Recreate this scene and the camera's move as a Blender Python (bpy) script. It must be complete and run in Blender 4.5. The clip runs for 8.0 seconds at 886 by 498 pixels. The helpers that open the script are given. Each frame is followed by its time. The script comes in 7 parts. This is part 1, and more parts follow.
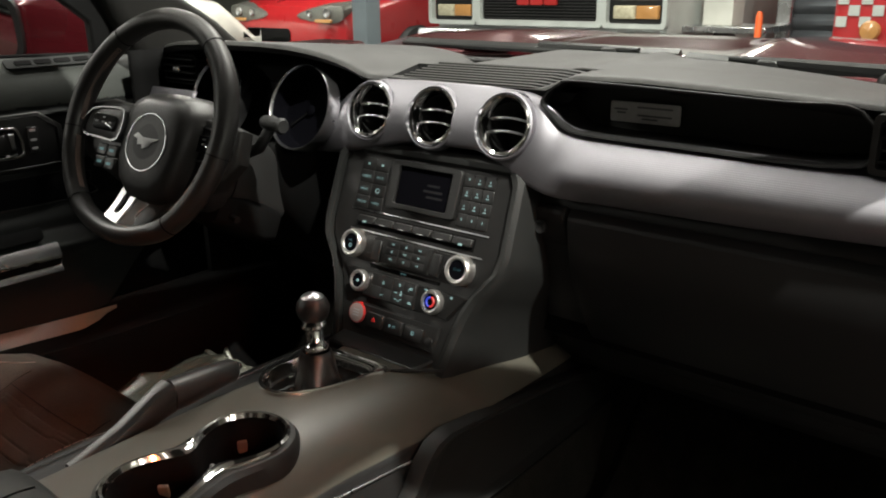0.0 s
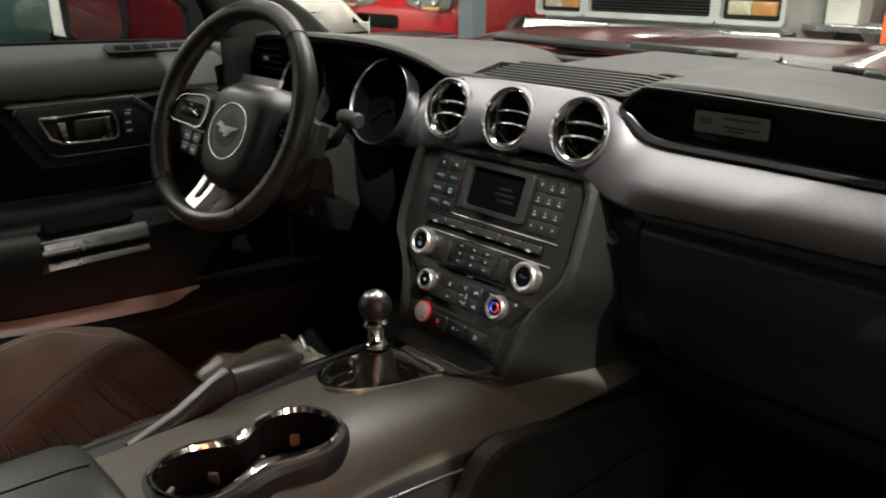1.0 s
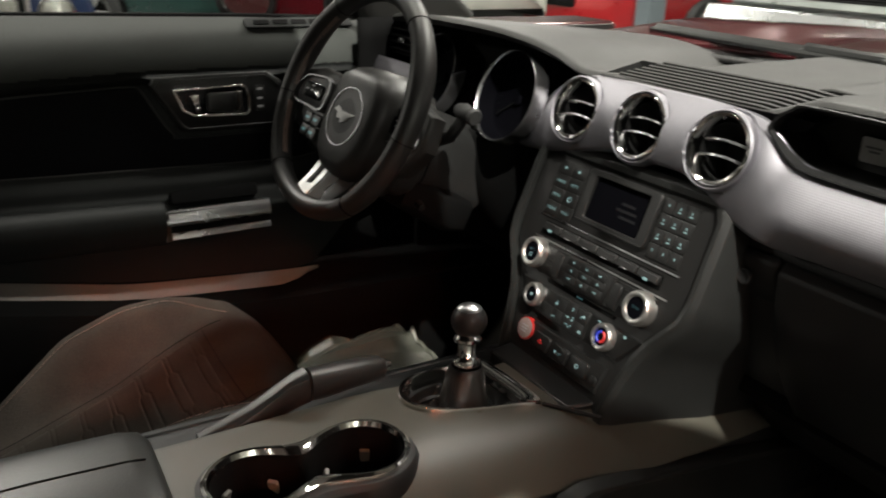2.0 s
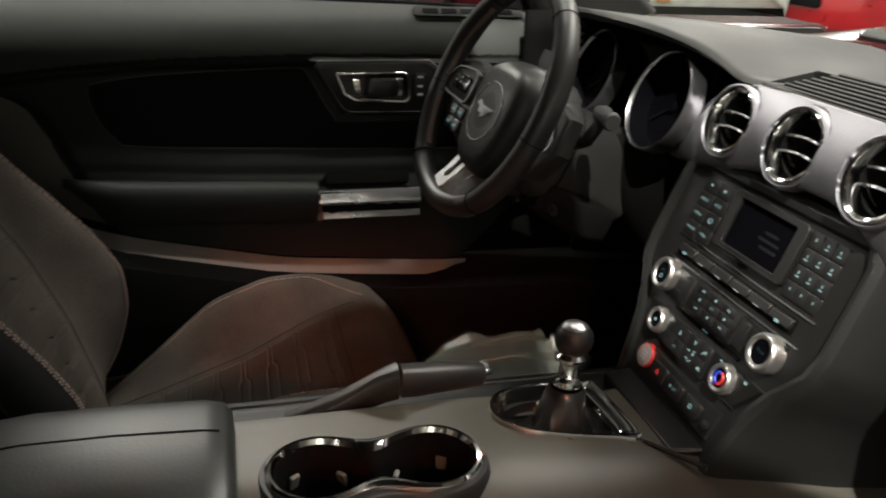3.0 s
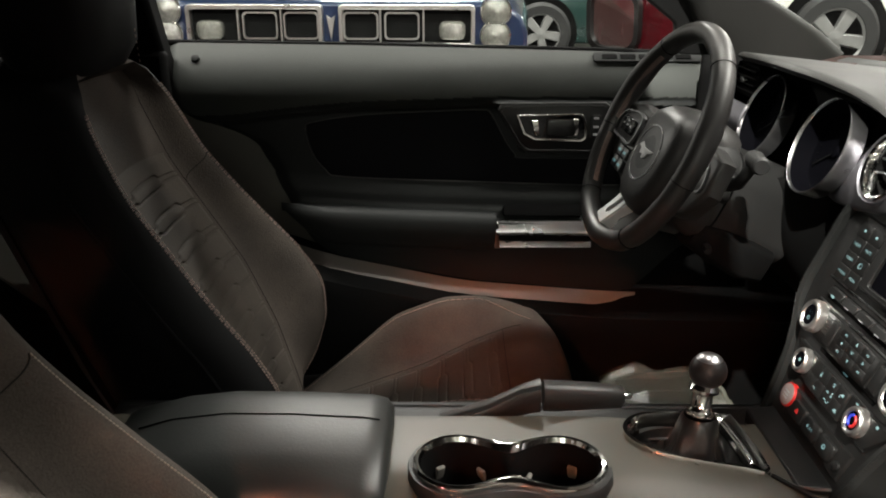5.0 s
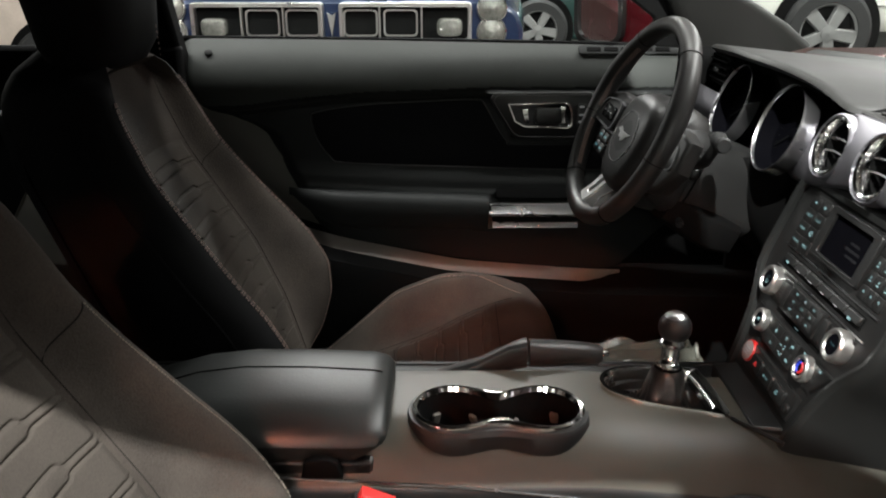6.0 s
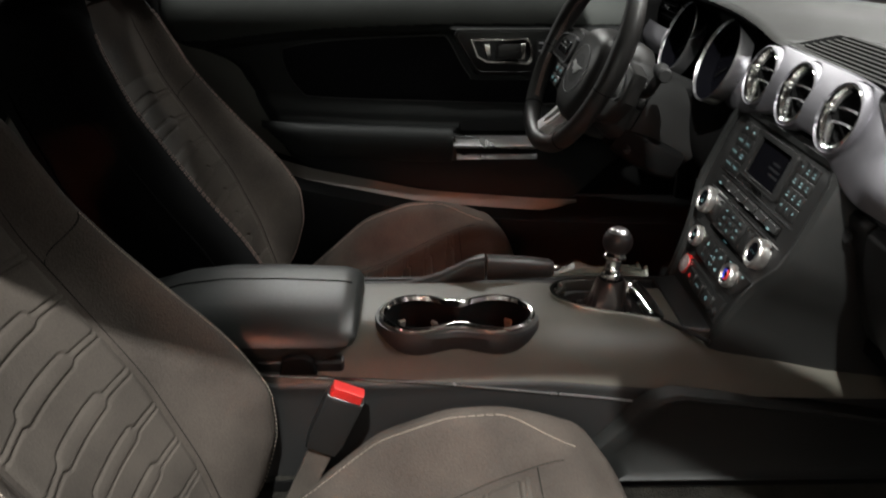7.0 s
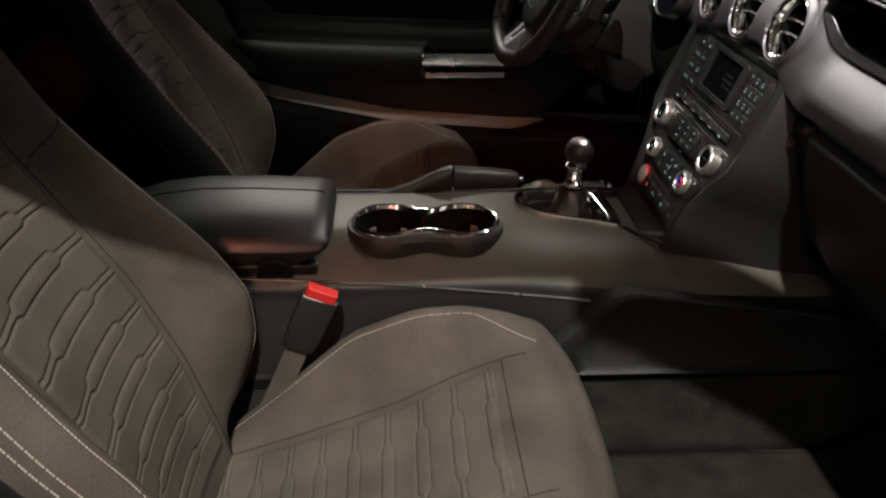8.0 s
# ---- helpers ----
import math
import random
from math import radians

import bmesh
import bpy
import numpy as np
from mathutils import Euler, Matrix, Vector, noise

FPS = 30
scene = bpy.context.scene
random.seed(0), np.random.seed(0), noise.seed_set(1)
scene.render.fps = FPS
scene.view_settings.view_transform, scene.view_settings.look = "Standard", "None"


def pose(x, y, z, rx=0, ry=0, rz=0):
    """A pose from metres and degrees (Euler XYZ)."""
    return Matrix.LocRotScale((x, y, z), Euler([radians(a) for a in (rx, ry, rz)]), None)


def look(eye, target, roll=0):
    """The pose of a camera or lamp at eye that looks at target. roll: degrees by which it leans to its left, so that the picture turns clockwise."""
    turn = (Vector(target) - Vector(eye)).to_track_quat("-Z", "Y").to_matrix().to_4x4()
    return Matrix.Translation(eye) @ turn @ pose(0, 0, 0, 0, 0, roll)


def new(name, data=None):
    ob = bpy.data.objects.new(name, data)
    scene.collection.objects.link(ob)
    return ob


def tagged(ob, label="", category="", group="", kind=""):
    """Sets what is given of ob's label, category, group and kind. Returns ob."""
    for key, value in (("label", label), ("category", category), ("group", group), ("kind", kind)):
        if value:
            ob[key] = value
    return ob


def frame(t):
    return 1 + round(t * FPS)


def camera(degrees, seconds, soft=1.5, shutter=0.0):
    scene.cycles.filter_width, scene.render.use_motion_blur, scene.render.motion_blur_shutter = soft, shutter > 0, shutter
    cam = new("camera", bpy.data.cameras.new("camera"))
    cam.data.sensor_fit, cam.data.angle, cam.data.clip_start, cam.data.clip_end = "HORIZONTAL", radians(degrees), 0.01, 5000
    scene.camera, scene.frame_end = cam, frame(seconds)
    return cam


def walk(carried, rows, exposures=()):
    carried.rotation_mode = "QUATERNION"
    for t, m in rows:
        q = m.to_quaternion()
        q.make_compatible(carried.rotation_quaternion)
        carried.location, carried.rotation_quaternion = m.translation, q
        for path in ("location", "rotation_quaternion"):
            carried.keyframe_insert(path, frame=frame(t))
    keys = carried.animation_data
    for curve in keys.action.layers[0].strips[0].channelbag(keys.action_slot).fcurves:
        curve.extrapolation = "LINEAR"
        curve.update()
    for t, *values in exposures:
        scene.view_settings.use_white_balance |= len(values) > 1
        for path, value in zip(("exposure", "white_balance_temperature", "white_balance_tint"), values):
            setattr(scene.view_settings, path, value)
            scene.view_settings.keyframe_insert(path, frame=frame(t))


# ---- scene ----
cam = camera(57.6, 8.0, 1.9, 0.5)
PATH = [
    (0, (0.718, -0.611, 1.097), (-0.5, 0.845, 0.468), -0.8),
    (0.5, (0.718, -0.597, 1.093), (-0.57, 0.796, 0.46), -0.5),
    (1, (0.729, -0.566, 1.108), (-0.657, 0.718, 0.454), 0.3),
    (1.2, (0.724, -0.571, 1.105), (-0.688, 0.691, 0.462), 1.0),
    (2.3, (0.689, -0.405, 1.123), (-0.987, 0.404, 0.391), 2.2),
    (2.5, (0.688, -0.383, 1.114), (-1.031, 0.334, 0.386), 2.6),
    (3, (0.695, -0.338, 1.12), (-1.093, 0.151, 0.369), 2.7),
    (3.5, (0.708, -0.297, 1.126), (-1.124, -0.029, 0.37), 1.8),
    (4, (0.734, -0.276, 1.13), (-1.125, -0.177, 0.397), 0.9),
    (4.5, (0.769, -0.276, 1.142), (-1.104, -0.281, 0.441), 0.1),
    (4.7, (0.783, -0.281, 1.148), (-1.094, -0.299, 0.458), 0.1),
    (5.8, (0.892, -0.294, 1.165), (-0.983, -0.301, 0.469), 0.3),
    (6, (0.922, -0.282, 1.162), (-0.953, -0.297, 0.466), -0.1),
    (6.5, (0.977, -0.275, 1.163), (-0.878, -0.26, 0.415), 0.1),
    (7, (1.025, -0.27, 1.162), (-0.8, -0.216, 0.345), 0.5),
    (7.5, (1.061, -0.265, 1.16), (-0.725, -0.176, 0.264), 0.8),
    (8, (1.086, -0.268, 1.154), (-0.661, -0.145, 0.188), 1.2),
]
walk(cam, [(t, look(eye, target, roll)) for t, eye, target, roll in PATH], exposures=((0, 0.05, 6400, 9), (0.5, 0.1, 6400, 9), (1.0, 0.05, 6450, 9), (2.5, 0.0, 6450, 10), (4.5, 0.5, 6450, 10), (6.0, 0.3, 6050, 10), (6.5, 0.16, 6000, 10), (7.0, -0.12, 6100, 10), (7.5, -0.28, 6300, 10), (8.0, -0.5, 6500, 11)))

# ---- light ----
world = bpy.data.worlds.new("World")
scene.world = world
world.use_nodes = True
bg = world.node_tree.nodes["Background"]
bg.inputs[0].default_value = (0.75, 0.85, 1.0, 1)
bg.inputs[1].default_value = 0.003


def area_lamp(name, at, target, sx, sy, watts, colour):
    d = bpy.data.lights.new(name, "AREA")
    d.shape, d.size, d.size_y, d.energy, d.color = "RECTANGLE", sx, sy, watts, colour
    ob = new(name, d)
    ob.matrix_world = look(at, target)
    return ob


# ceiling tubes and one spot lamp of the showroom: x, y, length, watts
TUBES = [(2.12, -0.52, 0.07, 370), (-1.0, -0.4, 1.5, 42), (-1.1, -2.2, 1.5, 60), (-4.3, -0.6, 1.5, 165), (0.0, 1.95, 1.5, 90), (-1.6, 2.6, 1.5, 98), (-6.2, 4.3, 1.5, 240), (8.2, -1.7, 1.5, 150), (8.2, 1.0, 1.5, 15), (-6.5, -5.8, 1.5, 160), (-8.4, 0.4, 1.5, 180), (-2.6, 7.0, 1.5, 60)]
for x, y, l, w in TUBES:
    area_lamp("tube_light", (x, y, 3.52), (x, y, 0), min(0.16, l), l, w, (1.0, 0.965, 0.87))
# amber lamp added beyond the open doorway, unseen, to warm the cushion and sill
amber = area_lamp("amber_fill", (4.9, -2.00, 3.45), (-0.50, -0.26, 0.5), 0.7, 0.35, 0.80, (1.0, 0.23, 0.09))
amber.data.spread = radians(10.5)

# ---- materials ----


def mat(name, base, rough=0.5, metal=0.0, var=0.15, scale=6.0, fine=180.0, bump=0.15, depth=0.0006, coat=0.0, emit=None, spec=0.5, rvar=0.12):
    m = bpy.data.materials.new(name)
    m.use_nodes = True
    nt = m.node_tree
    b = nt.nodes["Principled BSDF"]
    b.inputs["Metallic"].default_value = metal
    b.inputs["Coat Weight"].default_value = coat
    b.inputs["Coat Roughness"].default_value = 0.05
    b.inputs["Specular IOR Level"].default_value = spec
    tc = nt.nodes.new("ShaderNodeTexCoord")
    n1 = nt.nodes.new("ShaderNodeTexNoise")
    n1.inputs["Scale"].default_value, n1.inputs["Detail"].default_value = scale, 4
    nt.links.new(tc.outputs["Object"], n1.inputs["Vector"])
    n2 = nt.nodes.new("ShaderNodeTexNoise")
    n2.inputs["Scale"].default_value, n2.inputs["Detail"].default_value = fine, 3
    nt.links.new(tc.outputs["Object"], n2.inputs["Vector"])
    mix = nt.nodes.new("ShaderNodeMath")
    mix.operation = "MULTIPLY_ADD"
    nt.links.new(n2.outputs["Fac"], mix.inputs[0])
    mix.inputs[1].default_value = 0.45
    nt.links.new(n1.outputs["Fac"], mix.inputs[2])
    ramp = nt.nodes.new("ShaderNodeMapRange")
    ramp.inputs[1].default_value, ramp.inputs[2].default_value = 0.45, 1.0
    ramp.inputs[3].default_value, ramp.inputs[4].default_value = 1 - var, 1 + var
    nt.links.new(mix.outputs[0], ramp.inputs[0])
    vm = nt.nodes.new("ShaderNodeVectorMath")
    vm.operation = "SCALE"
    vm.inputs[0].default_value = base
    nt.links.new(ramp.outputs[0], vm.inputs["Scale"])
    nt.links.new(vm.outputs[0], b.inputs["Base Color"])
    rr = nt.nodes.new("ShaderNodeMapRange")
    rr.inputs[1].default_value, rr.inputs[2].default_value = 0.3, 0.7
    rr.inputs[3].default_value, rr.inputs[4].default_value = max(0.02, rough - rvar * rough), min(1, rough + rvar * rough)
    nt.links.new(n1.outputs["Fac"], rr.inputs[0])
    nt.links.new(rr.outputs[0], b.inputs["Roughness"])
    if bump:
        bp = nt.nodes.new("ShaderNodeBump")
        bp.inputs["Strength"].default_value, bp.inputs["Distance"].default_value = bump, depth
        nt.links.new(n2.outputs["Fac"], bp.inputs["Height"])
        nt.links.new(bp.outputs[0], b.inputs["Normal"])
    if emit:
        b.inputs["Emission Color"].default_value = (*emit[0], 1)
        b.inputs["Emission Strength"].default_value = emit[1]
    return m


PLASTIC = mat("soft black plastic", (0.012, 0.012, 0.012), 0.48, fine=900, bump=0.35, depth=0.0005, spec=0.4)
SHROUD = mat("grained column plastic", (0.018, 0.018, 0.0176), 0.5, fine=800, bump=0.3, depth=0.0005)
PLASTIC2 = mat("hard black plastic", (0.009, 0.009, 0.009), 0.36, fine=700, bump=0.15)
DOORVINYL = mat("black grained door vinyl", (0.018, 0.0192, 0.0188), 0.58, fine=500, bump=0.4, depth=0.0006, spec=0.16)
# paler than DOORVINYL to stand in for light falling on the shoulder
SHOULDERVINYL = mat("soft shoulder vinyl paled for light", (0.045, 0.049, 0.045), 0.55, fine=500, bump=0.4, depth=0.0006, spec=0.3)
DASHVINYL = mat("black grained dash vinyl", (0.018, 0.0178, 0.0165), 0.55, fine=600, bump=0.45, depth=0.0006, spec=0.35)
KNOBBLACK = mat("worn black knob plastic", (0.012, 0.011, 0.011), 0.44, var=0.3, scale=40, fine=400, bump=0.15)
LEATHER = mat("black leather", (0.022, 0.021, 0.020), 0.42, fine=350, bump=0.35, depth=0.0006)
BOOTHIDE = mat("worn black boot leather", (0.014, 0.0138, 0.0132), 0.30, fine=300, bump=0.3, depth=0.0005)
FABRIC = mat("charcoal seat cloth", (0.055, 0.0460, 0.0390), 0.88, var=0.40, scale=12, fine=420, bump=0.85, depth=0.0012, spec=0.2)
FABRIC2 = mat("ribbed seat cloth", (0.057, 0.0485, 0.0410), 0.82, var=0.36, scale=12, fine=450, bump=0.7, depth=0.0008, spec=0.25)
SIDECLOTH = mat("black seat side cloth", (0.0075, 0.0075, 0.0078), 0.8, fine=700, bump=0.3, spec=0.1)
INSERTCLOTH = mat("black suede cloth", (0.007, 0.007, 0.008), 0.85, fine=600, bump=0.3, spec=0.06)
SILLGREY = mat("grey sill plastic", (0.15, 0.135, 0.12), 0.5, fine=500, bump=0.2)
CARPET = mat("dark loop carpet", (0.020, 0.019, 0.016), 0.95, var=0.5, scale=30, fine=420, bump=1.0, depth=0.004, spec=0.1)
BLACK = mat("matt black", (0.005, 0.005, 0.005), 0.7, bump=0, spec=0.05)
GLOSSBLACK = mat("gloss black", (0.006, 0.006, 0.007), 0.12, bump=0)
CHROME = mat("chrome", (0.80, 0.79, 0.77), 0.12, 1.0, var=0.05, bump=0)
BRIGHT = mat("bright plated plastic", (0.80, 0.78, 0.75), 0.10, 1.0, var=0.06, bump=0)
SATIN = mat("satin silver", (0.55, 0.55, 0.56), 0.28, 1.0, var=0.08, fine=900, bump=0.1)
ICON = mat("cyan lit marking", (0.20, 0.30, 0.31), 0.5, bump=0, emit=((0.16, 0.60, 0.68), 0.115))
ICONRED = mat("red lit marking", (0.3, 0.01, 0.01), 0.5, bump=0, emit=((1.0, 0.05, 0.04), 0.22))
ICONBLUE = mat("blue lit marking", (0.02, 0.03, 0.3), 0.5, bump=0, emit=((0.05, 0.1, 1.0), 0.25))
# slight emission lifts the red, also on parts that are no lamps
REDPLASTIC = mat("red plastic with faint glow", (0.34, 0.012, 0.010), 0.4, bump=0.05, emit=((1.0, 0.03, 0.02), 0.02))
SEAM = mat("dark seam shadow gap", (0.020, 0.018, 0.016), 0.9, bump=0, spec=0.1)
STITCH = mat("pale beige thread", (0.30, 0.255, 0.21), 0.8, bump=0)
STITCH2 = mat("dark thread", (0.30, 0.21, 0.18), 0.8, bump=0)
DIALMARK = mat("faint dial print", (0.005, 0.005, 0.005), 0.6, bump=0, spec=0.1)
SCREEN = mat("dead black screen", (0.002, 0.002, 0.003), 0.75, bump=0, spec=0.02)
PODTRIM = mat("dull silver switch trim", (0.22, 0.22, 0.225), 0.3, 0.9, var=0.06, bump=0)
# raised and warmed to carry the yellowish light on the console deck
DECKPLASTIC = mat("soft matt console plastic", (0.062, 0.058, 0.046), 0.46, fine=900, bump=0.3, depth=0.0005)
ARMHIDE = mat("soft black armrest leather", (0.015, 0.0165, 0.0155), 0.42, fine=350, bump=0.3, depth=0.0006)
KNOBMETAL = mat("satin chrome knob", (0.66, 0.65, 0.63), 0.30, 0.95, var=0.08, bump=0)
SPOKESILVER = mat("silver spoke paint", (0.52, 0.52, 0.52), 0.42, 0.85, var=0.06, bump=0)
PANELBLACK = mat("satin black panel plastic", (0.0075, 0.0074, 0.0072), 0.44, fine=700, bump=0.12)
SHELLVINYL = mat("black grained soft shell", (0.010, 0.0105, 0.010), 0.5, fine=600, bump=0.45, depth=0.0006)
GREYMARK = mat("pale grey print", (0.35, 0.35, 0.36), 0.5, bump=0)
MAROON = mat("maroon metallic paint", (0.065, 0.0050, 0.008), 0.25, 0.4, var=0.1, fine=1500, bump=0.05, coat=1.0)
REDPAINT = mat("red car paint", (0.34, 0.010, 0.013), 0.3, 0.0, var=0.06, bump=0, coat=1.0)
BLUEPAINT = mat("blue car paint", (0.010, 0.022, 0.06), 0.3, 0.2, bump=0, coat=1.0)
GREENPAINT = mat("dark green car paint", (0.006, 0.035, 0.030), 0.3, 0.2, bump=0, coat=1.0)
WHITEPAINT = mat("white vehicle paint", (0.72, 0.72, 0.66), 0.35, 0.0, bump=0, coat=0.6)
GREYPAINT = mat("pale grey truck paint", (0.42, 0.44, 0.42), 0.35, 0.0, bump=0, coat=0.6)
WHEELSILVER = mat("silver wheel paint", (0.24, 0.24, 0.235), 0.4, 0.2, bump=0)
RUBBER = mat("tyre rubber", (0.02, 0.02, 0.02), 0.75, fine=200, bump=0.3)
SIDELENS = mat("pale yellow lamp lens", (0.46, 0.42, 0.30), 0.25, 0.1, var=0.3, scale=40, bump=0.3)
AMBER = mat("amber lens", (0.45, 0.22, 0.07), 0.2, bump=0, coat=1.0)
LENS = mat("clear lamp lens", (0.22, 0.22, 0.20), 0.18, 0.6, var=0.35, scale=60, fine=300, bump=0.6, depth=0.004)
WALL = mat("painted showroom wall", (0.34, 0.35, 0.31), 0.7, scale=1.5, fine=60, bump=0.1)
CEIL = mat("painted ceiling", (0.3, 0.3, 0.28), 0.8, scale=1.0, fine=40, bump=0.05)
FLOORM = mat("polished concrete", (0.055, 0.054, 0.052), 0.3, var=0.25, scale=1.3, fine=30, bump=0.05)
TUBE = mat("lit tube diffuser", (0.8, 0.8, 0.75), 0.5, bump=0, emit=((1.0, 0.95, 0.86), 9.0))
GLOW = mat("lit diffuser of the added amber lamp", (0.8, 0.3, 0.1), 0.5, bump=0, emit=((1.0, 0.28, 0.09), 4.0))
PALE = mat("pale card", (0.55, 0.55, 0.5), 0.7, bump=0.05)


def silver_trim_material():
    m = mat("engine-turned aluminium trim", (0.285, 0.277, 0.300), 0.50, 1.0, var=0.06, bump=0)
    nt = m.node_tree
    b = nt.nodes["Principled BSDF"]
    tc = nt.nodes.new("ShaderNodeTexCoord")
    sep = nt.nodes.new("ShaderNodeSeparateXYZ")
    nt.links.new(tc.outputs["Object"], sep.inputs[0])
    hs = []
    for sx, sz in ((1, 1), (1, -1)):
        a = nt.nodes.new("ShaderNodeMath")
        a.operation = "MULTIPLY_ADD"
        nt.links.new(sep.outputs["Z"], a.inputs[0])
        a.inputs[1].default_value = sz
        nt.links.new(sep.outputs["X"], a.inputs[2])
        s = nt.nodes.new("ShaderNodeMath")
        s.operation = "MULTIPLY"
        nt.links.new(a.outputs[0], s.inputs[0])
        s.inputs[1].default_value = 1600.0
        w = nt.nodes.new("ShaderNodeMath")
        w.operation = "SINE"
        nt.links.new(s.outputs[0], w.inputs[0])
        hs.append(w)
    p = nt.nodes.new("ShaderNodeMath")
    p.operation = "MULTIPLY"
    nt.links.new(hs[0].outputs[0], p.inputs[0])
    nt.links.new(hs[1].outputs[0], p.inputs[1])
    bp = nt.nodes.new("ShaderNodeBump")
    bp.inputs["Strength"].default_value, bp.inputs["Distance"].default_value = 0.13, 0.0005
    nt.links.new(p.outputs[0], bp.inputs["Height"])
    nt.links.new(bp.outputs[0], b.inputs["Normal"])
    return m


SILVER = silver_trim_material()


def glass_material(name, tint, gloss, rough=0.02):
    m = bpy.data.materials.new(name)
    m.use_nodes = True
    nt = m.node_tree
    nt.nodes.remove(nt.nodes["Principled BSDF"])
    t = nt.nodes.new("ShaderNodeBsdfTransparent")
    t.inputs[0].default_value = (*tint, 1)
    g = nt.nodes.new("ShaderNodeBsdfGlossy")
    g.inputs["Roughness"].default_value = rough
    mx = nt.nodes.new("ShaderNodeMixShader")
    mx.inputs[0].default_value = gloss
    nt.links.new(t.outputs[0], mx.inputs[1])
    nt.links.new(g.outputs[0], mx.inputs[2])
    nt.links.new(mx.outputs[0], nt.nodes["Material Output"].inputs[0])
    return m


GLASS = glass_material("window glass", (0.93, 0.96, 0.94), 0.05)


def film_material():
    m = glass_material("crumpled clear plastic film", (0.72, 0.73, 0.71), 0.10, 0.35)
    nt = m.node_tree
    d = nt.nodes.new("ShaderNodeBsdfDiffuse")
    d.inputs[0].default_value = (0.20, 0.20, 0.165, 1)
    mx = nt.nodes.new("ShaderNodeMixShader")
    mx.inputs[0].default_value = 0.38
    out = nt.nodes["Material Output"]
    nt.links.new(out.inputs[0].links[0].from_socket, mx.inputs[1])
    nt.links.new(d.outputs[0], mx.inputs[2])
    nt.links.new(mx.outputs[0], out.inputs[0])
    return m


CLEARFILM = film_material()

# ---- shape helpers: every shape is (points, faces) ----
WM = {}


def thing(name, label, category, m=None, group="", kind=""):
    ob = new(name)
    ob.empty_display_size = 0.05
    m = m or Matrix()
    ob.matrix_world = m
    WM[ob] = m
    return tagged(ob, label, category, group, kind)


def part(name, geo, material, parent=None, label="", local=False, smooth=True, bevel=0.0, solid=0.0):
    """One mesh under a thing or a part. Points are in the world, or in the parent's own frame with local."""
    pts, faces = geo
    pm = WM.get(parent, Matrix())
    if parent is not None and not local:
        inv = pm.inverted()
        pts = [inv @ Vector(p) for p in pts]
    me = bpy.data.meshes.new(name)
    me.from_pydata([tuple(p) for p in pts], [], faces)
    me.update()
    bm = bmesh.new()
    bm.from_mesh(me)
    bmesh.ops.recalc_face_normals(bm, faces=bm.faces)
    bm.to_mesh(me)
    bm.free()
    me.materials.append(material)
    if smooth:
        me.shade_smooth()
        me.set_sharp_from_angle(angle=radians(38))
    ob = new(name, me)
    if parent is not None:
        ob.parent = parent
    WM[ob] = pm
    if solid:
        s = ob.modifiers.new("solid", "SOLIDIFY")
        s.thickness, s.offset = solid, -1
    if bevel:
        b = ob.modifiers.new("bevel", "BEVEL")
        b.width, b.segments, b.limit_method, b.angle_limit = bevel, 2, "ANGLE", radians(35)
    if label:
        ob["label"] = label
    return ob


def join(*geos):
    pts, faces = [], []
    for p, f in geos:
        o = len(pts)
        pts += [Vector(q) for q in p]
        faces += [tuple(i + o for i in g) for g in f]
    return pts, faces


def moved(geo, m):
    return [m @ Vector(p) for p in geo[0]], geo[1]


def box(c, s):
    x, y, z = c
    a, b, d = s[0] / 2, s[1] / 2, s[2] / 2
    p = [(x + i * a, y + j * b, z + k * d) for k in (-1, 1) for j in (-1, 1) for i in (-1, 1)]
    return p, [(0, 2, 3, 1), (4, 5, 7, 6), (0, 1, 5, 4), (2, 6, 7, 3), (0, 4, 6, 2), (1, 3, 7, 5)]


def loft(rings, caps=True, closed=True):
    n = len(rings[0])
    pts = [p for r in rings for p in r]
    faces = []
    for k in range(len(rings) - 1):
        for i in range(n if closed else n - 1):
            j = (i + 1) % n
            faces.append((k * n + i, k * n + j, (k + 1) * n + j, (k + 1) * n + i))
    if caps and closed:
        faces.append(tuple(range(n - 1, -1, -1)))
        faces.append(tuple((len(rings) - 1) * n + i for i in range(n)))
    return pts, faces


def tube(path, r, n=10, close=False, caps=True):
    path = [Vector(p) for p in path]
    rings = []
    m = len(path)
    side = None
    for i, p in enumerate(path):
        a, b = (path[i - 1], path[(i + 1) % m]) if close else (path[max(i - 1, 0)], path[min(i + 1, m - 1)])
        d = (b - a).normalized()
        if side is None:
            side = d.orthogonal().normalized()
        side = (side - d * side.dot(d)).normalized()
        up = d.cross(side)
        rr = r[i] if isinstance(r, (list, tuple)) else r
        rings.append([p + side * math.cos(2 * math.pi * k / n) * rr + up * math.sin(2 * math.pi * k / n) * rr for k in range(n)])
    if close:
        g = loft(rings + [rings[0]], caps=False)
        return g
    return loft(rings, caps)


def lathe(profile, n=32, m=None, caps=True):
    """Profile of (radius, height) turned about z."""
    rings = [[(r * math.cos(2 * math.pi * k / n), r * math.sin(2 * math.pi * k / n), h) for k in range(n)] for r, h in profile]
    g = loft(rings, caps)
    return moved(g, m) if m else g


def grid(fn, us, vs, keep=None):
    pts = [Vector(fn(u, v)) for u in us for v in vs]
    nv = len(vs)
    faces = []
    for i in range(len(us) - 1):
        for j in range(nv - 1):
            if keep and not keep((us[i] + us[i + 1]) / 2, (vs[j] + vs[j + 1]) / 2):
                continue
            faces.append((i * nv + j, (i + 1) * nv + j, (i + 1) * nv + j + 1, i * nv + j + 1))
    return pts, faces


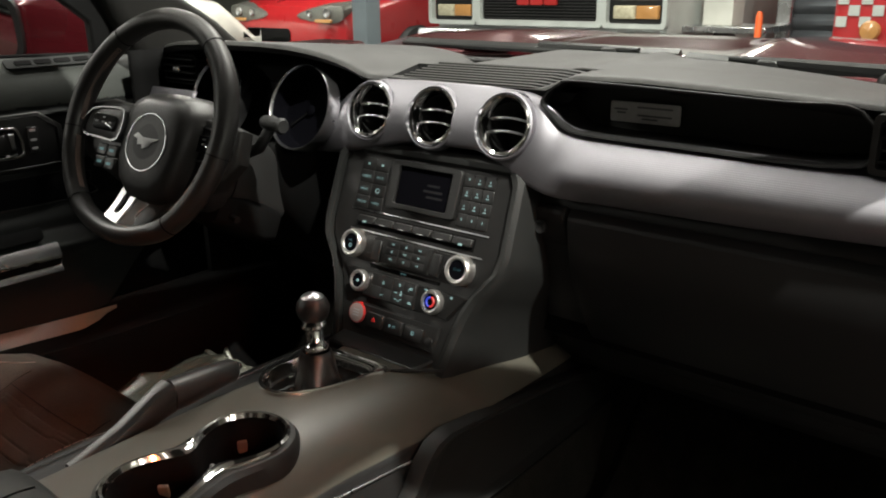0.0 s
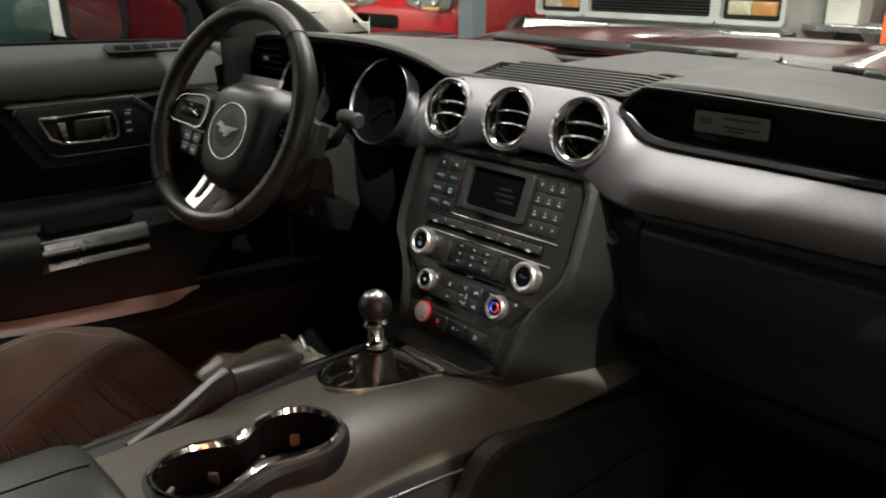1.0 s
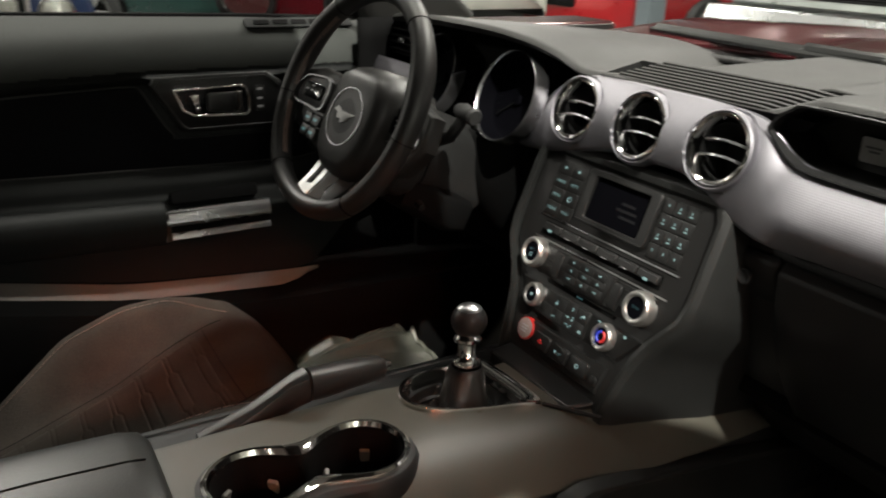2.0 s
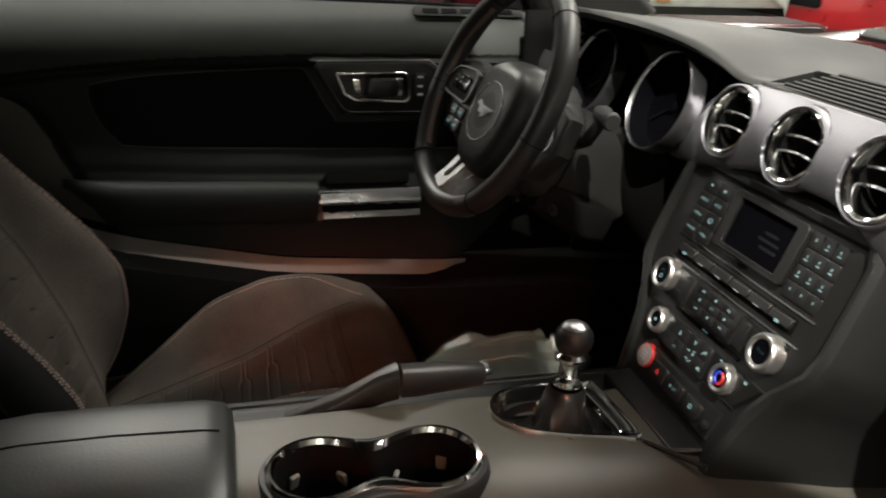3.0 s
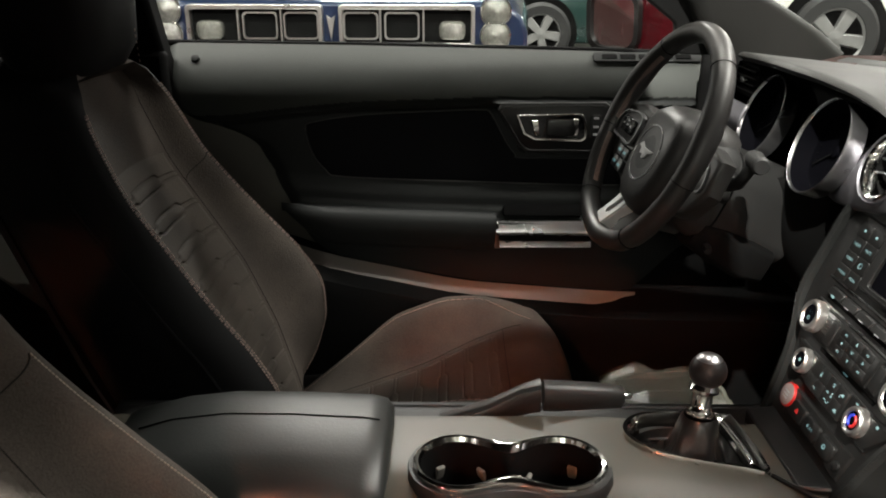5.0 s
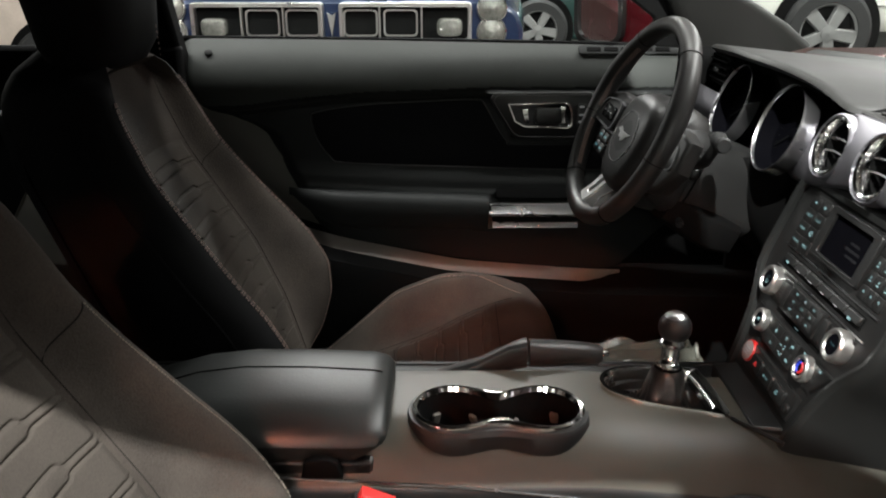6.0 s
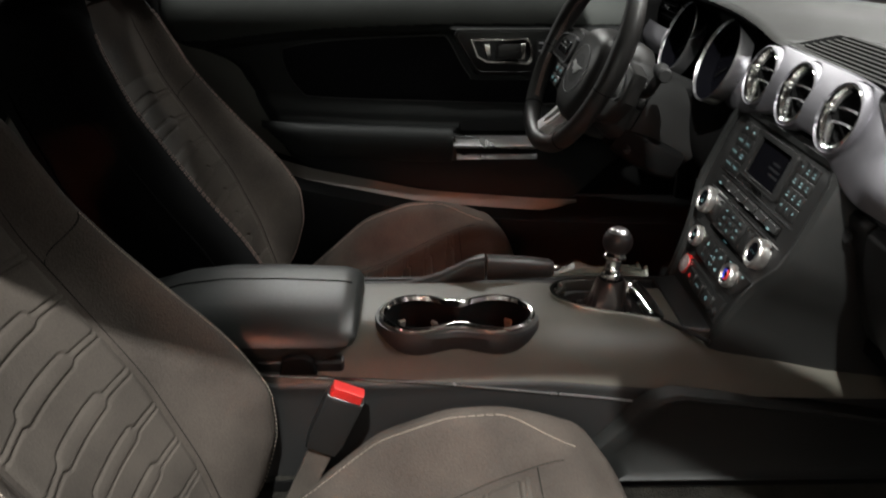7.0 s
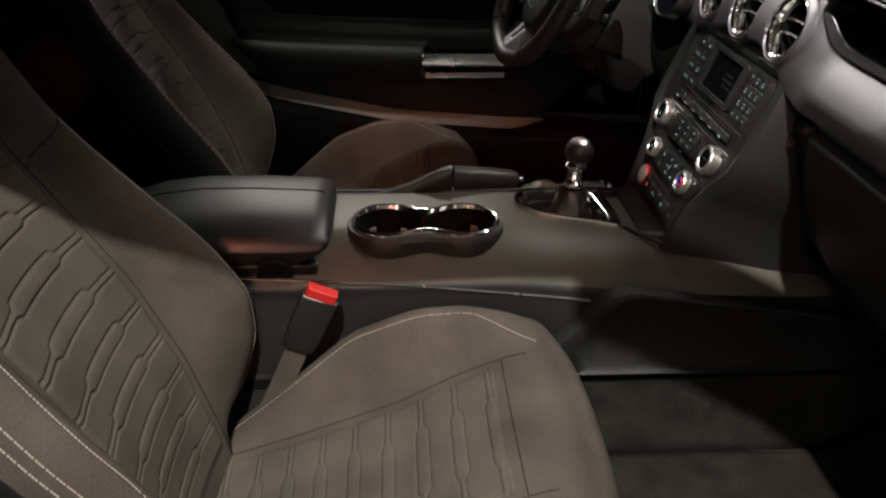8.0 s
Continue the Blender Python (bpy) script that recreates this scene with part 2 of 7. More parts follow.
def span(a, b, n):
    return [a + (b - a) * i / (n - 1) for i in range(n)]


def lerp(keys, x):
    """Smooth interpolation through (x, value...) keys."""
    if x <= keys[0][0]:
        r = keys[0][1:]
    elif x >= keys[-1][0]:
        r = keys[-1][1:]
    else:
        for a, b in zip(keys, keys[1:]):
            if x <= b[0]:
                t = (x - a[0]) / (b[0] - a[0])
                r = tuple(p + (q - p) * t for p, q in zip(a[1:], b[1:]))
                break
    return r if len(r) > 1 else r[0]


def soft(keys, x, w):
    """The same, rounded over a width w."""
    return sum(lerp(keys, x + w * k) * c for k, c in ((-1, 1), (-0.5, 2), (0, 3), (0.5, 2), (1, 1))) / 9


def step(a, b, x):
    t = min(1, max(0, (x - a) / (b - a)))
    return t * t * (3 - 2 * t)


def rounded(w, h, r, n=5):
    """Outline of a rounded rectangle about the origin."""
    out = []
    for cx, cy, a0 in ((w / 2 - r, h / 2 - r, 0), (-w / 2 + r, h / 2 - r, 90), (-w / 2 + r, -h / 2 + r, 180), (w / 2 - r, -h / 2 + r, 270)):
        for k in range(n):
            a = radians(a0 + 90 * k / (n - 1))
            out.append((cx + r * math.cos(a), cy + r * math.sin(a)))
    return out


def slab(outline, n0, n1, edge=0.0):
    """An outline in x, y raised from n0 to n1 with a rounded upper edge."""
    cx = sum(p[0] for p in outline) / len(outline)
    cy = sum(p[1] for p in outline) / len(outline)
    ext = max(max(abs(p[0] - cx) for p in outline), max(abs(p[1] - cy) for p in outline))
    rings = [[(x, y, n0) for x, y in outline]]
    if edge:
        e = min(edge, ext * 0.6)
        for a in (0, 30, 60, 90):
            s = 1 - e * (1 - math.cos(radians(a))) / ext
            rings.append([(cx + (x - cx) * s, cy + (y - cy) * s, n1 - e * (1 - math.sin(radians(a)))) for x, y in outline])
    else:
        rings.append([(x, y, n1) for x, y in outline])
    return loft(rings)


def frame_ring(outline, inner, n0, n1):
    """A flat frame between two outlines of equal count."""
    a0, a1 = [(x, y, n0) for x, y in outline], [(x, y, n1) for x, y in outline]
    b0, b1 = [(x, y, n0) for x, y in inner], [(x, y, n1) for x, y in inner]
    return loft([b0, a0, a1, b1, b0], caps=False)


def stitches(path, length=0.0035, gap=0.0015, r=0.0007):
    """Short threads along a path."""
    path = [Vector(p) for p in path]
    geos, carry = [], 0.0
    for a, b in zip(path, path[1:]):
        d = b - a
        if d.length < 1e-6:
            continue
        u = d.normalized()
        s = carry
        while s + length <= d.length:
            geos.append(tube([a + u * s, a + u * (s + length / 2) , a + u * (s + length)], [r * 0.6, r, r * 0.6], 5))
            s += length + gap
        carry = max(0.0, s - d.length)
    return join(*geos)


def smooth_loop(o, k=5):
    """Rounded closed outline through the points of o."""
    out = []
    n = len(o)
    for i in range(n):
        p0, p1, p2, p3 = (Vector(o[(i + j - 1) % n]) for j in range(4))
        for q in range(k):
            t = q / k
            out.append(tuple(0.5 * (2 * p1 + (p2 - p0) * t + (2 * p0 - 5 * p1 + 4 * p2 - p3) * t * t + (3 * p1 - p0 - 3 * p2 + p3) * t ** 3)))
    return out

# ---- car shell ----
FLOOR_Z = 0.29


def structure(name, geo, material, label, category, **kw):
    ob = part(name, geo, material, **kw)
    return tagged(ob, label, category, kind="structure")


def cabin_floor(x, y):
    # flat floor, rising to the firewall and up the tunnel and rocker sides
    z = FLOOR_Z + 0.34 * step(0.35, 0.75, y)
    return (x, y, z + 0.004 * noise.noise((x * 9, y * 9, 0)))


structure("floor", grid(cabin_floor, span(-0.72, 0.72, 50), span(-1.35, 0.76, 70)), CARPET, "dark grey loop carpet on the cabin floor", "carpet", solid=0.02)
# carpet up the side of the tunnel on the passenger's side
structure("tunnel_carpet", grid(lambda u, v: (0.152 + 0.03 * (1 - v) ** 2, u, FLOOR_Z + 0.145 * v), span(-0.80, 0.62, 60), span(0, 1, 8)), CARPET,
          "dark carpet up the side of the tunnel", "carpet", solid=0.008)
# rockers, firewall, roof, pillars
structure("rocker_right", loft([[(0.66, y, 0.24), (0.82, y, 0.24), (0.84, y, 0.36), (0.80, y, 0.415), (0.69, y, 0.41), (0.66, y, 0.36)] for y in (-1.2, 0.6)]), MAROON,
          "maroon painted sill under the open doorway", "door sill", bevel=0.012)


def sill_top(y):
    return soft([(-0.75, 0.66), (-0.60, 0.60), (-0.52, 0.573), (-0.26, 0.520), (0.02, 0.499), (0.5, 0.49)], y, 0.05)


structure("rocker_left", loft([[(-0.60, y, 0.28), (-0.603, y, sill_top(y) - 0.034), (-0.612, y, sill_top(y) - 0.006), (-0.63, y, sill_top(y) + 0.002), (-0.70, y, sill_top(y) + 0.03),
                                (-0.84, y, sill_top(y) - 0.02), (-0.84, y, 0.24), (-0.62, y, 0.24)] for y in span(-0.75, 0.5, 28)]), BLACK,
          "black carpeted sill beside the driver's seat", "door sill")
structure("sill_cap", loft([[(-0.632 - 0.036 * e, y, sill_top(y) - 0.012 + 0.036 * e), (-0.640 - 0.028 * e, y, sill_top(y) + 0.004 + 0.022 * e), (-0.668, y, sill_top(y) + 0.028), (-0.672, y, sill_top(y) + 0.010 + 0.012 * e), (-0.640 - 0.030 * e, y, sill_top(y) - 0.018 + 0.038 * e)] for y, e in ((q, step(-0.03, 0.08, q)) for q in span(-0.74, 0.08, 44))]), SILLGREY,
          "grey plastic sill cap strip", "door sill")
for s, nm in ((-1, "left"), (1, "right")):
    structure("cowl_side_" + nm, loft([[(s * 0.71, 0.40, z), (s * 0.86, 0.40, z), (s * 0.86, 0.82, z), (s * 0.71, 0.82, z)] for z in (0.24, 0.6, 0.965)]), MAROON, "maroon body side ahead of the doorway", "car body", bevel=0.012)
    structure("cowl_trim_" + nm, box((s * 0.700, 0.55, 0.6), (0.014, 0.48, 0.72)), PLASTIC, "black kick panel in the footwell", "trim")
    structure("roof_rail_" + nm, tube([(s * 0.585, -0.10, 1.292), (s * 0.600, -0.35, 1.302), (s * 0.600, -0.80, 1.285), (s * 0.585, -1.3, 1.20)], 0.028, 10), PLASTIC, "dark trim over the doorway", "trim")
structure("firewall", grid(lambda u, v: (u, 0.74, v), span(-0.85, 0.85, 4), span(0.2, 0.945, 4)), BLACK, "black bulkhead behind the pedals", "bulkhead", solid=0.02)


def roof_z(x, y):
    return 1.350 - 0.095 * (x / 0.62) ** 2 - 0.10 * (max(0, abs(y + 0.55) - 0.35) / 0.7) ** 2


structure("roof", grid(lambda u, v: (u, v, roof_z(u, v)), span(-0.60, 0.60, 20), span(-1.75, -0.03, 30)), PLASTIC, "dark cloth headlining under the roof", "roof", solid=-0.04)

structure("roof_skin", grid(lambda u, v: (u, v, roof_z(u, v) + 0.048), span(-0.60, 0.60, 20), span(-1.75, -0.03, 30)), MAROON, "maroon painted car roof", "roof", solid=0.004)


def a_pillar(side):
    # leans back from the windscreen's foot to the roof
    foot, head = Vector((side * 0.685, 0.315, 0.965)), Vector((side * 0.585, -0.10, 1.275))
    rings = []
    for k in range(10):
        t = k / 9
        c = foot.lerp(head, t) + Vector((0, 0, 0.02 * math.sin(math.pi * t)))
        w, d = 0.20 - 0.12 * step(0, 0.5, t), 0.06
        o = rounded(w, d, 0.025, 5)
        rings.append([(c.x + q, c.y + p, c.z + p * 0.25) for p, q in o])
    return loft(rings)


structure("pillar_front_left", a_pillar(-1), DASHVINYL, "dark grey windscreen pillar trim", "pillar")
structure("pillar_front_right", loft([[(x, y, z0), (x + 0.034, y, z0 + 0.012), (x + 0.034, y, z1 - 0.012), (x, y, z1)] for x, y, z0, z1 in ((0.585, -0.13, 1.196, 1.34), (0.588, -0.06, 1.166, 1.34), (0.592, 0.02, 1.119, 1.300), (0.600, 0.10, 1.074, 1.245), (0.625, 0.18, 1.025, 1.180), (0.655, 0.26, 0.985, 1.09), (0.685, 0.34, 0.950, 1.02))]), DASHVINYL, "dark grey windscreen pillar trim", "pillar", bevel=0.008)
for s, nm in ((-1, "left"), (1, "right")):
    structure("quarter_trim_" + nm, loft([[(s * 0.60, -0.78, 0.26), (s * 0.70, -0.60, 0.26), (s * 0.715, -0.50, 0.60), (s * 0.72, -0.64, 0.86), (s * 0.70, -0.80, 0.945), (s * 0.66, -1.0, 0.95), (s * 0.62, -1.2, 0.6)],
                                          [(s * 0.86, -0.78, 0.26), (s * 0.86, -0.60, 0.26), (s * 0.86, -0.50, 0.60), (s * 0.86, -0.64, 0.86), (s * 0.80, -0.80, 0.945), (s * 0.80, -1.0, 0.95), (s * 0.86, -1.2, 0.6)]]), DECKPLASTIC,
              "dark quarter trim behind the door", "trim", bevel=0.01)
    structure("pillar_rear_" + nm, loft([[(s * (0.685 - 0.11 * t), -0.80 - 0.02 * t, 0.93 + 0.31 * t), (s * (0.74 - 0.11 * t), -0.80 - 0.02 * t, 0.93 + 0.31 * t), (s * (0.74 - 0.11 * t), -0.93 - 0.02 * t, 0.93 + 0.31 * t),
                                          (s * (0.685 - 0.11 * t), -0.93 - 0.02 * t, 0.93 + 0.31 * t)] for t in (0, 0.5, 1)]), BLACK, "black pillar behind the door window", "pillar", bevel=0.01)
    structure("body_rear_" + nm, loft([[(s * 0.70, y, 0.25), (s * 0.88, y, 0.25), (s * 0.88, y, 0.75), (s * 0.80, y, 0.975), (s * 0.68, y, 0.975)] for y in (-1.0, -2.4)]), MAROON,
              "maroon rear body side", "car body", bevel=0.02)
for s, nm in ((-1, "left"), (1, "right")):
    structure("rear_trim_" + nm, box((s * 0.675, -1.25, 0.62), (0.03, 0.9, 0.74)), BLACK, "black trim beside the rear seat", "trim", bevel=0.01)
# matt black stands in for the shade over the rear seat
structure("rear_bulkhead", loft([[(x, -1.28, 0.3), (x, -1.45, 0.3), (x, -1.75, 0.98), (x, -1.45, 1.0)] for x in (-0.68, 0.68)]), BLACK, "rear seat back, coloured black for the shade there", "rear seat", bevel=0.03)
structure("rear_shelf", box((0, -2.0, 0.95), (1.36, 0.8, 0.06)), BLACK, "black parcel shelf behind the rear seat", "shelf", bevel=0.01)
structure("boot_lid", box((0, -2.45, 0.62), (1.7, 0.12, 0.7)), MAROON, "maroon car tail", "car body", bevel=0.03)


def windscreen(u, v):
    foot = Vector((u * 0.72, 0.566 - 0.25 * u * u, 0.982))
    head = Vector((u * 0.57, -0.03 - 0.05 * u * u, 1.325 - 0.05 * u * u))
    p = foot.lerp(head, v)
    return p + Vector((0, 0.02, 0.03)) * math.sin(math.pi * v)


wg = structure("windscreen", grid(windscreen, span(-1, 1, 24), span(0, 1, 12)), GLASS, "clear laminated windscreen glass", "windscreen")
wg.visible_shadow = False


def hood_surface(u, v):
    y = 0.67 + 1.08 * v - 0.25 * u * u * (1 - v)
    crown = 0.030 * step(0.25, 0.34, abs(u)) * (1 - step(0.55, 0.75, abs(u)))
    scoop = 0.020 * (1 - step(0.20, 0.30, abs(u))) * step(0.1, 0.35, v)
    return (u * 0.80, y, 0.978 - 0.10 * v * v - 0.03 * u * u + (crown + scoop) * step(0, 0.15, v))


structure("bonnet", grid(hood_surface, span(-1, 1, 60), span(0, 1, 30)), MAROON, "glossy maroon bonnet with raised creases", "bonnet", solid=0.02)
structure("scuttle", grid(lambda u, v: (u * 0.76, 0.545 - 0.24 * u * u + 0.16 * v, 0.972 - 0.016 * math.sin(math.pi * v)), span(-1, 1, 30), span(0, 1, 8)), SHROUD,
          "black plastic cowl under the windscreen", "cowl", solid=0.01)
structure("nose", loft([[(x, y, z) for x, y, z in ((s * 0.82, 0.80, 0.25), (s * 0.82, 0.80, 0.90), (s * 0.80, 1.75, 0.84), (s * 0.72, 2.05, 0.6), (s * 0.72, 2.05, 0.25))] for s in (-1, 1)]), MAROON,
          "maroon car nose below the bonnet", "car body", bevel=0.03)


def wiper(name, foot, tip, back=0.4):
    """An arm from its pivot to the blade, which reaches back past the middle by so many blade lengths."""
    w = thing(name, "black wiper arm and blade resting on the windscreen", "wiper", Matrix.Translation(foot), group="wipers")
    foot, tip = Vector(foot), Vector(tip)
    part("arm", tube([foot, foot + Vector((0, -0.004, 0.014)), foot.lerp(tip, 0.5) + Vector((0, 0, 0.010)), foot.lerp(tip, 0.75) + Vector((0, 0, 0.008))], [0.009, 0.010, 0.007, 0.004], 8), PLASTIC2, w)
    d = (tip - foot) * 0.45
    a = tip - d
    run = Vector((d.x, d.y * 0.45, 0))
    rear = a - run * back
    part("blade", tube([rear, a, tip], [0.004, 0.006, 0.004], 6), PLASTIC2, w)
    part("spoiler", loft([[p + Vector((0, -0.012, -0.004)), p + Vector((0, 0.012, -0.004)), p + Vector((0, 0.004, 0.006))] for p in (rear + Vector((0, 0.012, 0.004)), a + Vector((0, 0.012, 0.005)), tip + Vector((0, 0.012, 0.003)))]), PLASTIC2, w)
    part("clip", moved(slab(rounded(0.03, 0.02, 0.006, 4), -0.004, 0.012, 0.004), Matrix.Translation(a)), PLASTIC2, w, "dark grey blade clip")
    part("pivot_cap", lathe([(0.0, 0.016), (0.014, 0.014), (0.018, 0.006), (0.018, -0.02)], 16, Matrix.Translation(foot)), PLASTIC2, w)
    return w


wiper("wiper_arm", (-0.09, 0.640, 0.972), (0.19, 0.578, 0.986), 4.0)
wiper("wiper_arm", (0.50, 0.520, 0.970), (0.21, 0.560, 0.984), 0.9)

# ---- dashboard ----
dash = thing("dashboard", "black soft-touch dashboard with aluminium trim band", "dashboard", Matrix.Translation((0, 0.3, 0.8)))
LIP = [(-0.66, 0.235, 0.985), (-0.59, 0.195, 1.000), (-0.52, 0.176, 1.008), (-0.40, 0.168, 1.014), (-0.30, 0.170, 1.014), (-0.26, 0.178, 1.012), (-0.23, 0.188, 1.008), (-0.20, 0.200, 1.002), (-0.175, 0.212, 0.994), (-0.155, 0.222, 0.985), (-0.132, 0.234, 0.970), (-0.09, 0.236, 0.971), (-0.03, 0.237, 0.970),
       (0.00, 0.238, 0.970), (0.165, 0.238, 0.970), (0.19, 0.238, 0.981), (0.215, 0.238, 0.990), (0.30, 0.238, 0.991), (0.45, 0.238, 0.986), (0.68, 0.238, 0.975)]


def lip(x):
    ys = soft([(k[0], k[1]) for k in LIP], x, 0.014)
    zs = soft([(k[0], k[2]) for k in LIP], x, 0.014)
    return ys, zs


def dash_top(u, v):
    x = u
    y0, z0 = lip(x)
    yw = 0.555 - 0.42 * (abs(x) / 0.9) ** 2
    if v < 0:  # rolled edge, down and back
        a = -v * math.pi * 0.75
        return (x, y0 + 0.008 - 0.008 * math.sin(a) + (0.012 * (-v) if v < -0.6 else 0), z0 - 0.009 + 0.009 * math.cos(a))
    y = y0 + 0.008 + (yw - y0) * v
    centre = step(-0.06, 0.0, x) * (1 - step(0.17, 0.225, x))
    rise = (0.003 * math.sin(math.pi * min(1, v * 1.6)) - 0.004 * v) * step(0.19, 0.25, x) + 0.004 * centre * v + 0.015 * centre * step(0.0, 0.20, v)
    drop = 0.026 * v * (1 - step(-0.12, -0.02, x))
    return (x, y, z0 + rise - drop)


SLAT_Y0, SLAT_Y1 = 0.244, 0.298
part("top_pad", grid(dash_top, span(-0.66, 0.68, 240), [-1, -0.75, -0.5, -0.25] + span(0, 1, 40),
                     keep=lambda u, v: not (-0.074 + (dash_top(u, v)[1] - SLAT_Y0) * 0.72 < u < 0.190 + (dash_top(u, v)[1] - SLAT_Y0) * 0.5 and v > 0 and SLAT_Y0 < dash_top(u, v)[1] < SLAT_Y1)), DASHVINYL, dash, solid=0.004)
# sunken air outlet with ribs behind the trim band
part("outlet_well", grid(lambda u, v: (-0.09 + 0.31 * u, SLAT_Y0 - 0.008 + (SLAT_Y1 - SLAT_Y0 + 0.016) * v, 0.949 + 0.014 * v + 0.020 * max(abs(2 * u - 1) ** 12, abs(2 * v - 1) ** 8)), span(0, 1, 24), span(0, 1, 13)), BLACK, dash)
for k in range(8):
    y = SLAT_Y0 + 0.001 + k * 0.0070
    xl, xr = -0.076 + 0.0050 * k, 0.172 + 0.0035 * k
    zs = 0.9710 + 0.0025 * k
    ends = ((xl, zs), (xr - 0.025, zs + 0.001), (xr, zs - 0.001), (xr + 0.012, zs - 0.007))
    # sides coloured black for the shade between slats; only the crest keeps dash vinyl
    sl = part("slat", loft([[(x, y - 0.0013, zz - 0.012), (x, y - 0.0013, zz - 0.0008), (x, y + 0.0016, zz - 0.0001), (x, y + 0.0013, zz - 0.012)] for x, zz in ends]), BLACK, dash)
    part("slat_crest", loft([[(x, y - 0.0016, zz - 0.0012), (x, y - 0.0014, zz - 0.0005), (x, y + 0.0011, zz + 0.0006), (x, y + 0.0014, zz + 0.0004), (x, y + 0.0015, zz - 0.0006)] for x, zz in ends]), DASHVINYL, sl, "grained crest of the slat")

# trim band, with the vents' openings
BAND = [(-0.27, 0.238, 0.856, 0.238, 0.846), (-0.235, 0.236, 0.876, 0.226, 0.845), (-0.205, 0.236, 0.908, 0.215, 0.846), (-0.18, 0.236, 0.933, 0.21, 0.848), (-0.15, 0.236, 0.951, 0.206, 0.851), (-0.12, 0.236, 0.962, 0.205, 0.857), (-0.09, 0.236, 0.968, 0.205, 0.863),
        (-0.03, 0.236, 0.969, 0.204, 0.880), (0.09, 0.236, 0.969, 0.204, 0.884), (0.125, 0.236, 0.968, 0.205, 0.874), (0.16, 0.236, 0.965, 0.207, 0.850), (0.18, 0.237, 0.958, 0.208, 0.840), (0.205, 0.240, 0.930, 0.209, 0.836),
        (0.24, 0.241, 0.923, 0.210, 0.834), (0.45, 0.241, 0.921, 0.212, 0.838), (0.70, 0.241, 0.920, 0.215, 0.848)]
VENTS = [(-0.100, 0.924), (0.016, 0.925), (0.133, 0.925)]


def band(u, v):
    yt, zt, yb, zb = (soft([(k[0], k[i]) for k in BAND], u, 0.012) for i in (1, 2, 3, 4))
    y = yt + (yb - yt) * v
    bulge = (0.016 + 0.012 * step(0.19, 0.26, u)) * math.sin(math.pi * min(1, v * 1.02)) ** 0.8
    y += 0.014 * step(0.19, 0.26, u) * step(0.45, 1.0, v)
    z = zt + (zb - zt) * v
    return (u, y - bulge + 0.030 * step(0.86, 1.0, v) ** 2, z)


VR = 0.0395


def band_keep(u, v):
    x, y, z = band(u, v)
    return all((x - a) ** 2 + ((z - b) * 0.98) ** 2 > VR ** 2 for a, b in VENTS)


part("trim_band", grid(band, span(-0.27, 0.70, 300), span(0, 1, 46), keep=band_keep), SILVER, dash, "patterned brushed aluminium trim band", solid=0.003)


def vent(cx, cz):
    """A round air vent: silver seat, chrome ring, black throat and two curved vanes; n points to the seats."""
    cy = 0.2095
    tilt = Matrix.Translation((cx, cy, cz)) @ Matrix.Rotation(radians(73), 4, "X")
    v = part("air_vent", lathe([(0.0435, -0.016), (0.0445, -0.004), (0.0435, 0.002), (0.0415, 0.0035), (0.0402, 0.001), (0.0398, -0.016)], 48, tilt, caps=False), SILVER, dash, "round air vent in a silver seat")
    part("chrome_ring", lathe([(0.0400, -0.018), (0.0400, -0.003), (0.0392, 0.0025), (0.0375, 0.0040), (0.0345, 0.0020), (0.0322, -0.005), (0.0315, -0.014)], 48, tilt @ Matrix.Translation((0, 0.0015, -0.001)), caps=False), CHROME, v, "chrome ring")
    part("throat", lathe([(0.0318, -0.010), (0.0312, -0.013), (0.029, -0.03), (0.026, -0.045), (0.0, -0.046)], 32, tilt, caps=False), BLACK, v, "black throat")
    for k, off in enumerate((0.0085, -0.0085)):
        w = math.sqrt(0.0306 ** 2 - off ** 2)
        g = loft([[(w * s, off + 0.0035 * (1 - s * s) - 0.0010, -0.009 - 0.002 * abs(s)), (w * s, off + 0.0035 * (1 - s * s) + 0.0014, -0.010), (w * s, off + 0.0035 * (1 - s * s) + 0.0010, -0.018), (w * s, off + 0.0035 * (1 - s * s) - 0.0014, -0.018)] for s in span(-1, 1, 13)])
        part("vane", moved(g, tilt), SATIN, v, "thin silver-edged vane")
    return v


for a, b in VENTS:
    vent(a, b)

# passenger side: tray, plaque, side vent, glove box
TRAY = [(0.176, 0.958), (0.198, 0.979), (0.235, 0.985), (0.45, 0.980), (0.535, 0.976), (0.541, 0.922), (0.35, 0.9195), (0.235, 0.9215), (0.205, 0.929), (0.186, 0.945)]
TRAY = smooth_loop(TRAY, 4)
part("tray_rim", loft([[(x, 0.232, z) for x, z in TRAY], [(x, 0.226, z) for x, z in TRAY],
                       [(0.37 + (x - 0.37) * 0.988, 0.2265, 0.9485 + (z - 0.9485) * 0.94) for x, z in TRAY], [(0.37 + (x - 0.37) * 0.984, 0.232, 0.9485 + (z - 0.9485) * 0.92) for x, z in TRAY], [(0.37 + (x - 0.37) * 0.965, 0.288, 0.9485 + (z - 0.9485) * 0.86) for x, z in TRAY]], caps=False), PLASTIC, dash, "black rim of the recessed tray")
part("tray_back", grid(lambda u, v: (u, 0.283 + 0.006 * math.sin(math.pi * v), 0.920 + 0.057 * v), span(0.18, 0.545, 6), span(0, 1, 5)), DASHVINYL, dash)
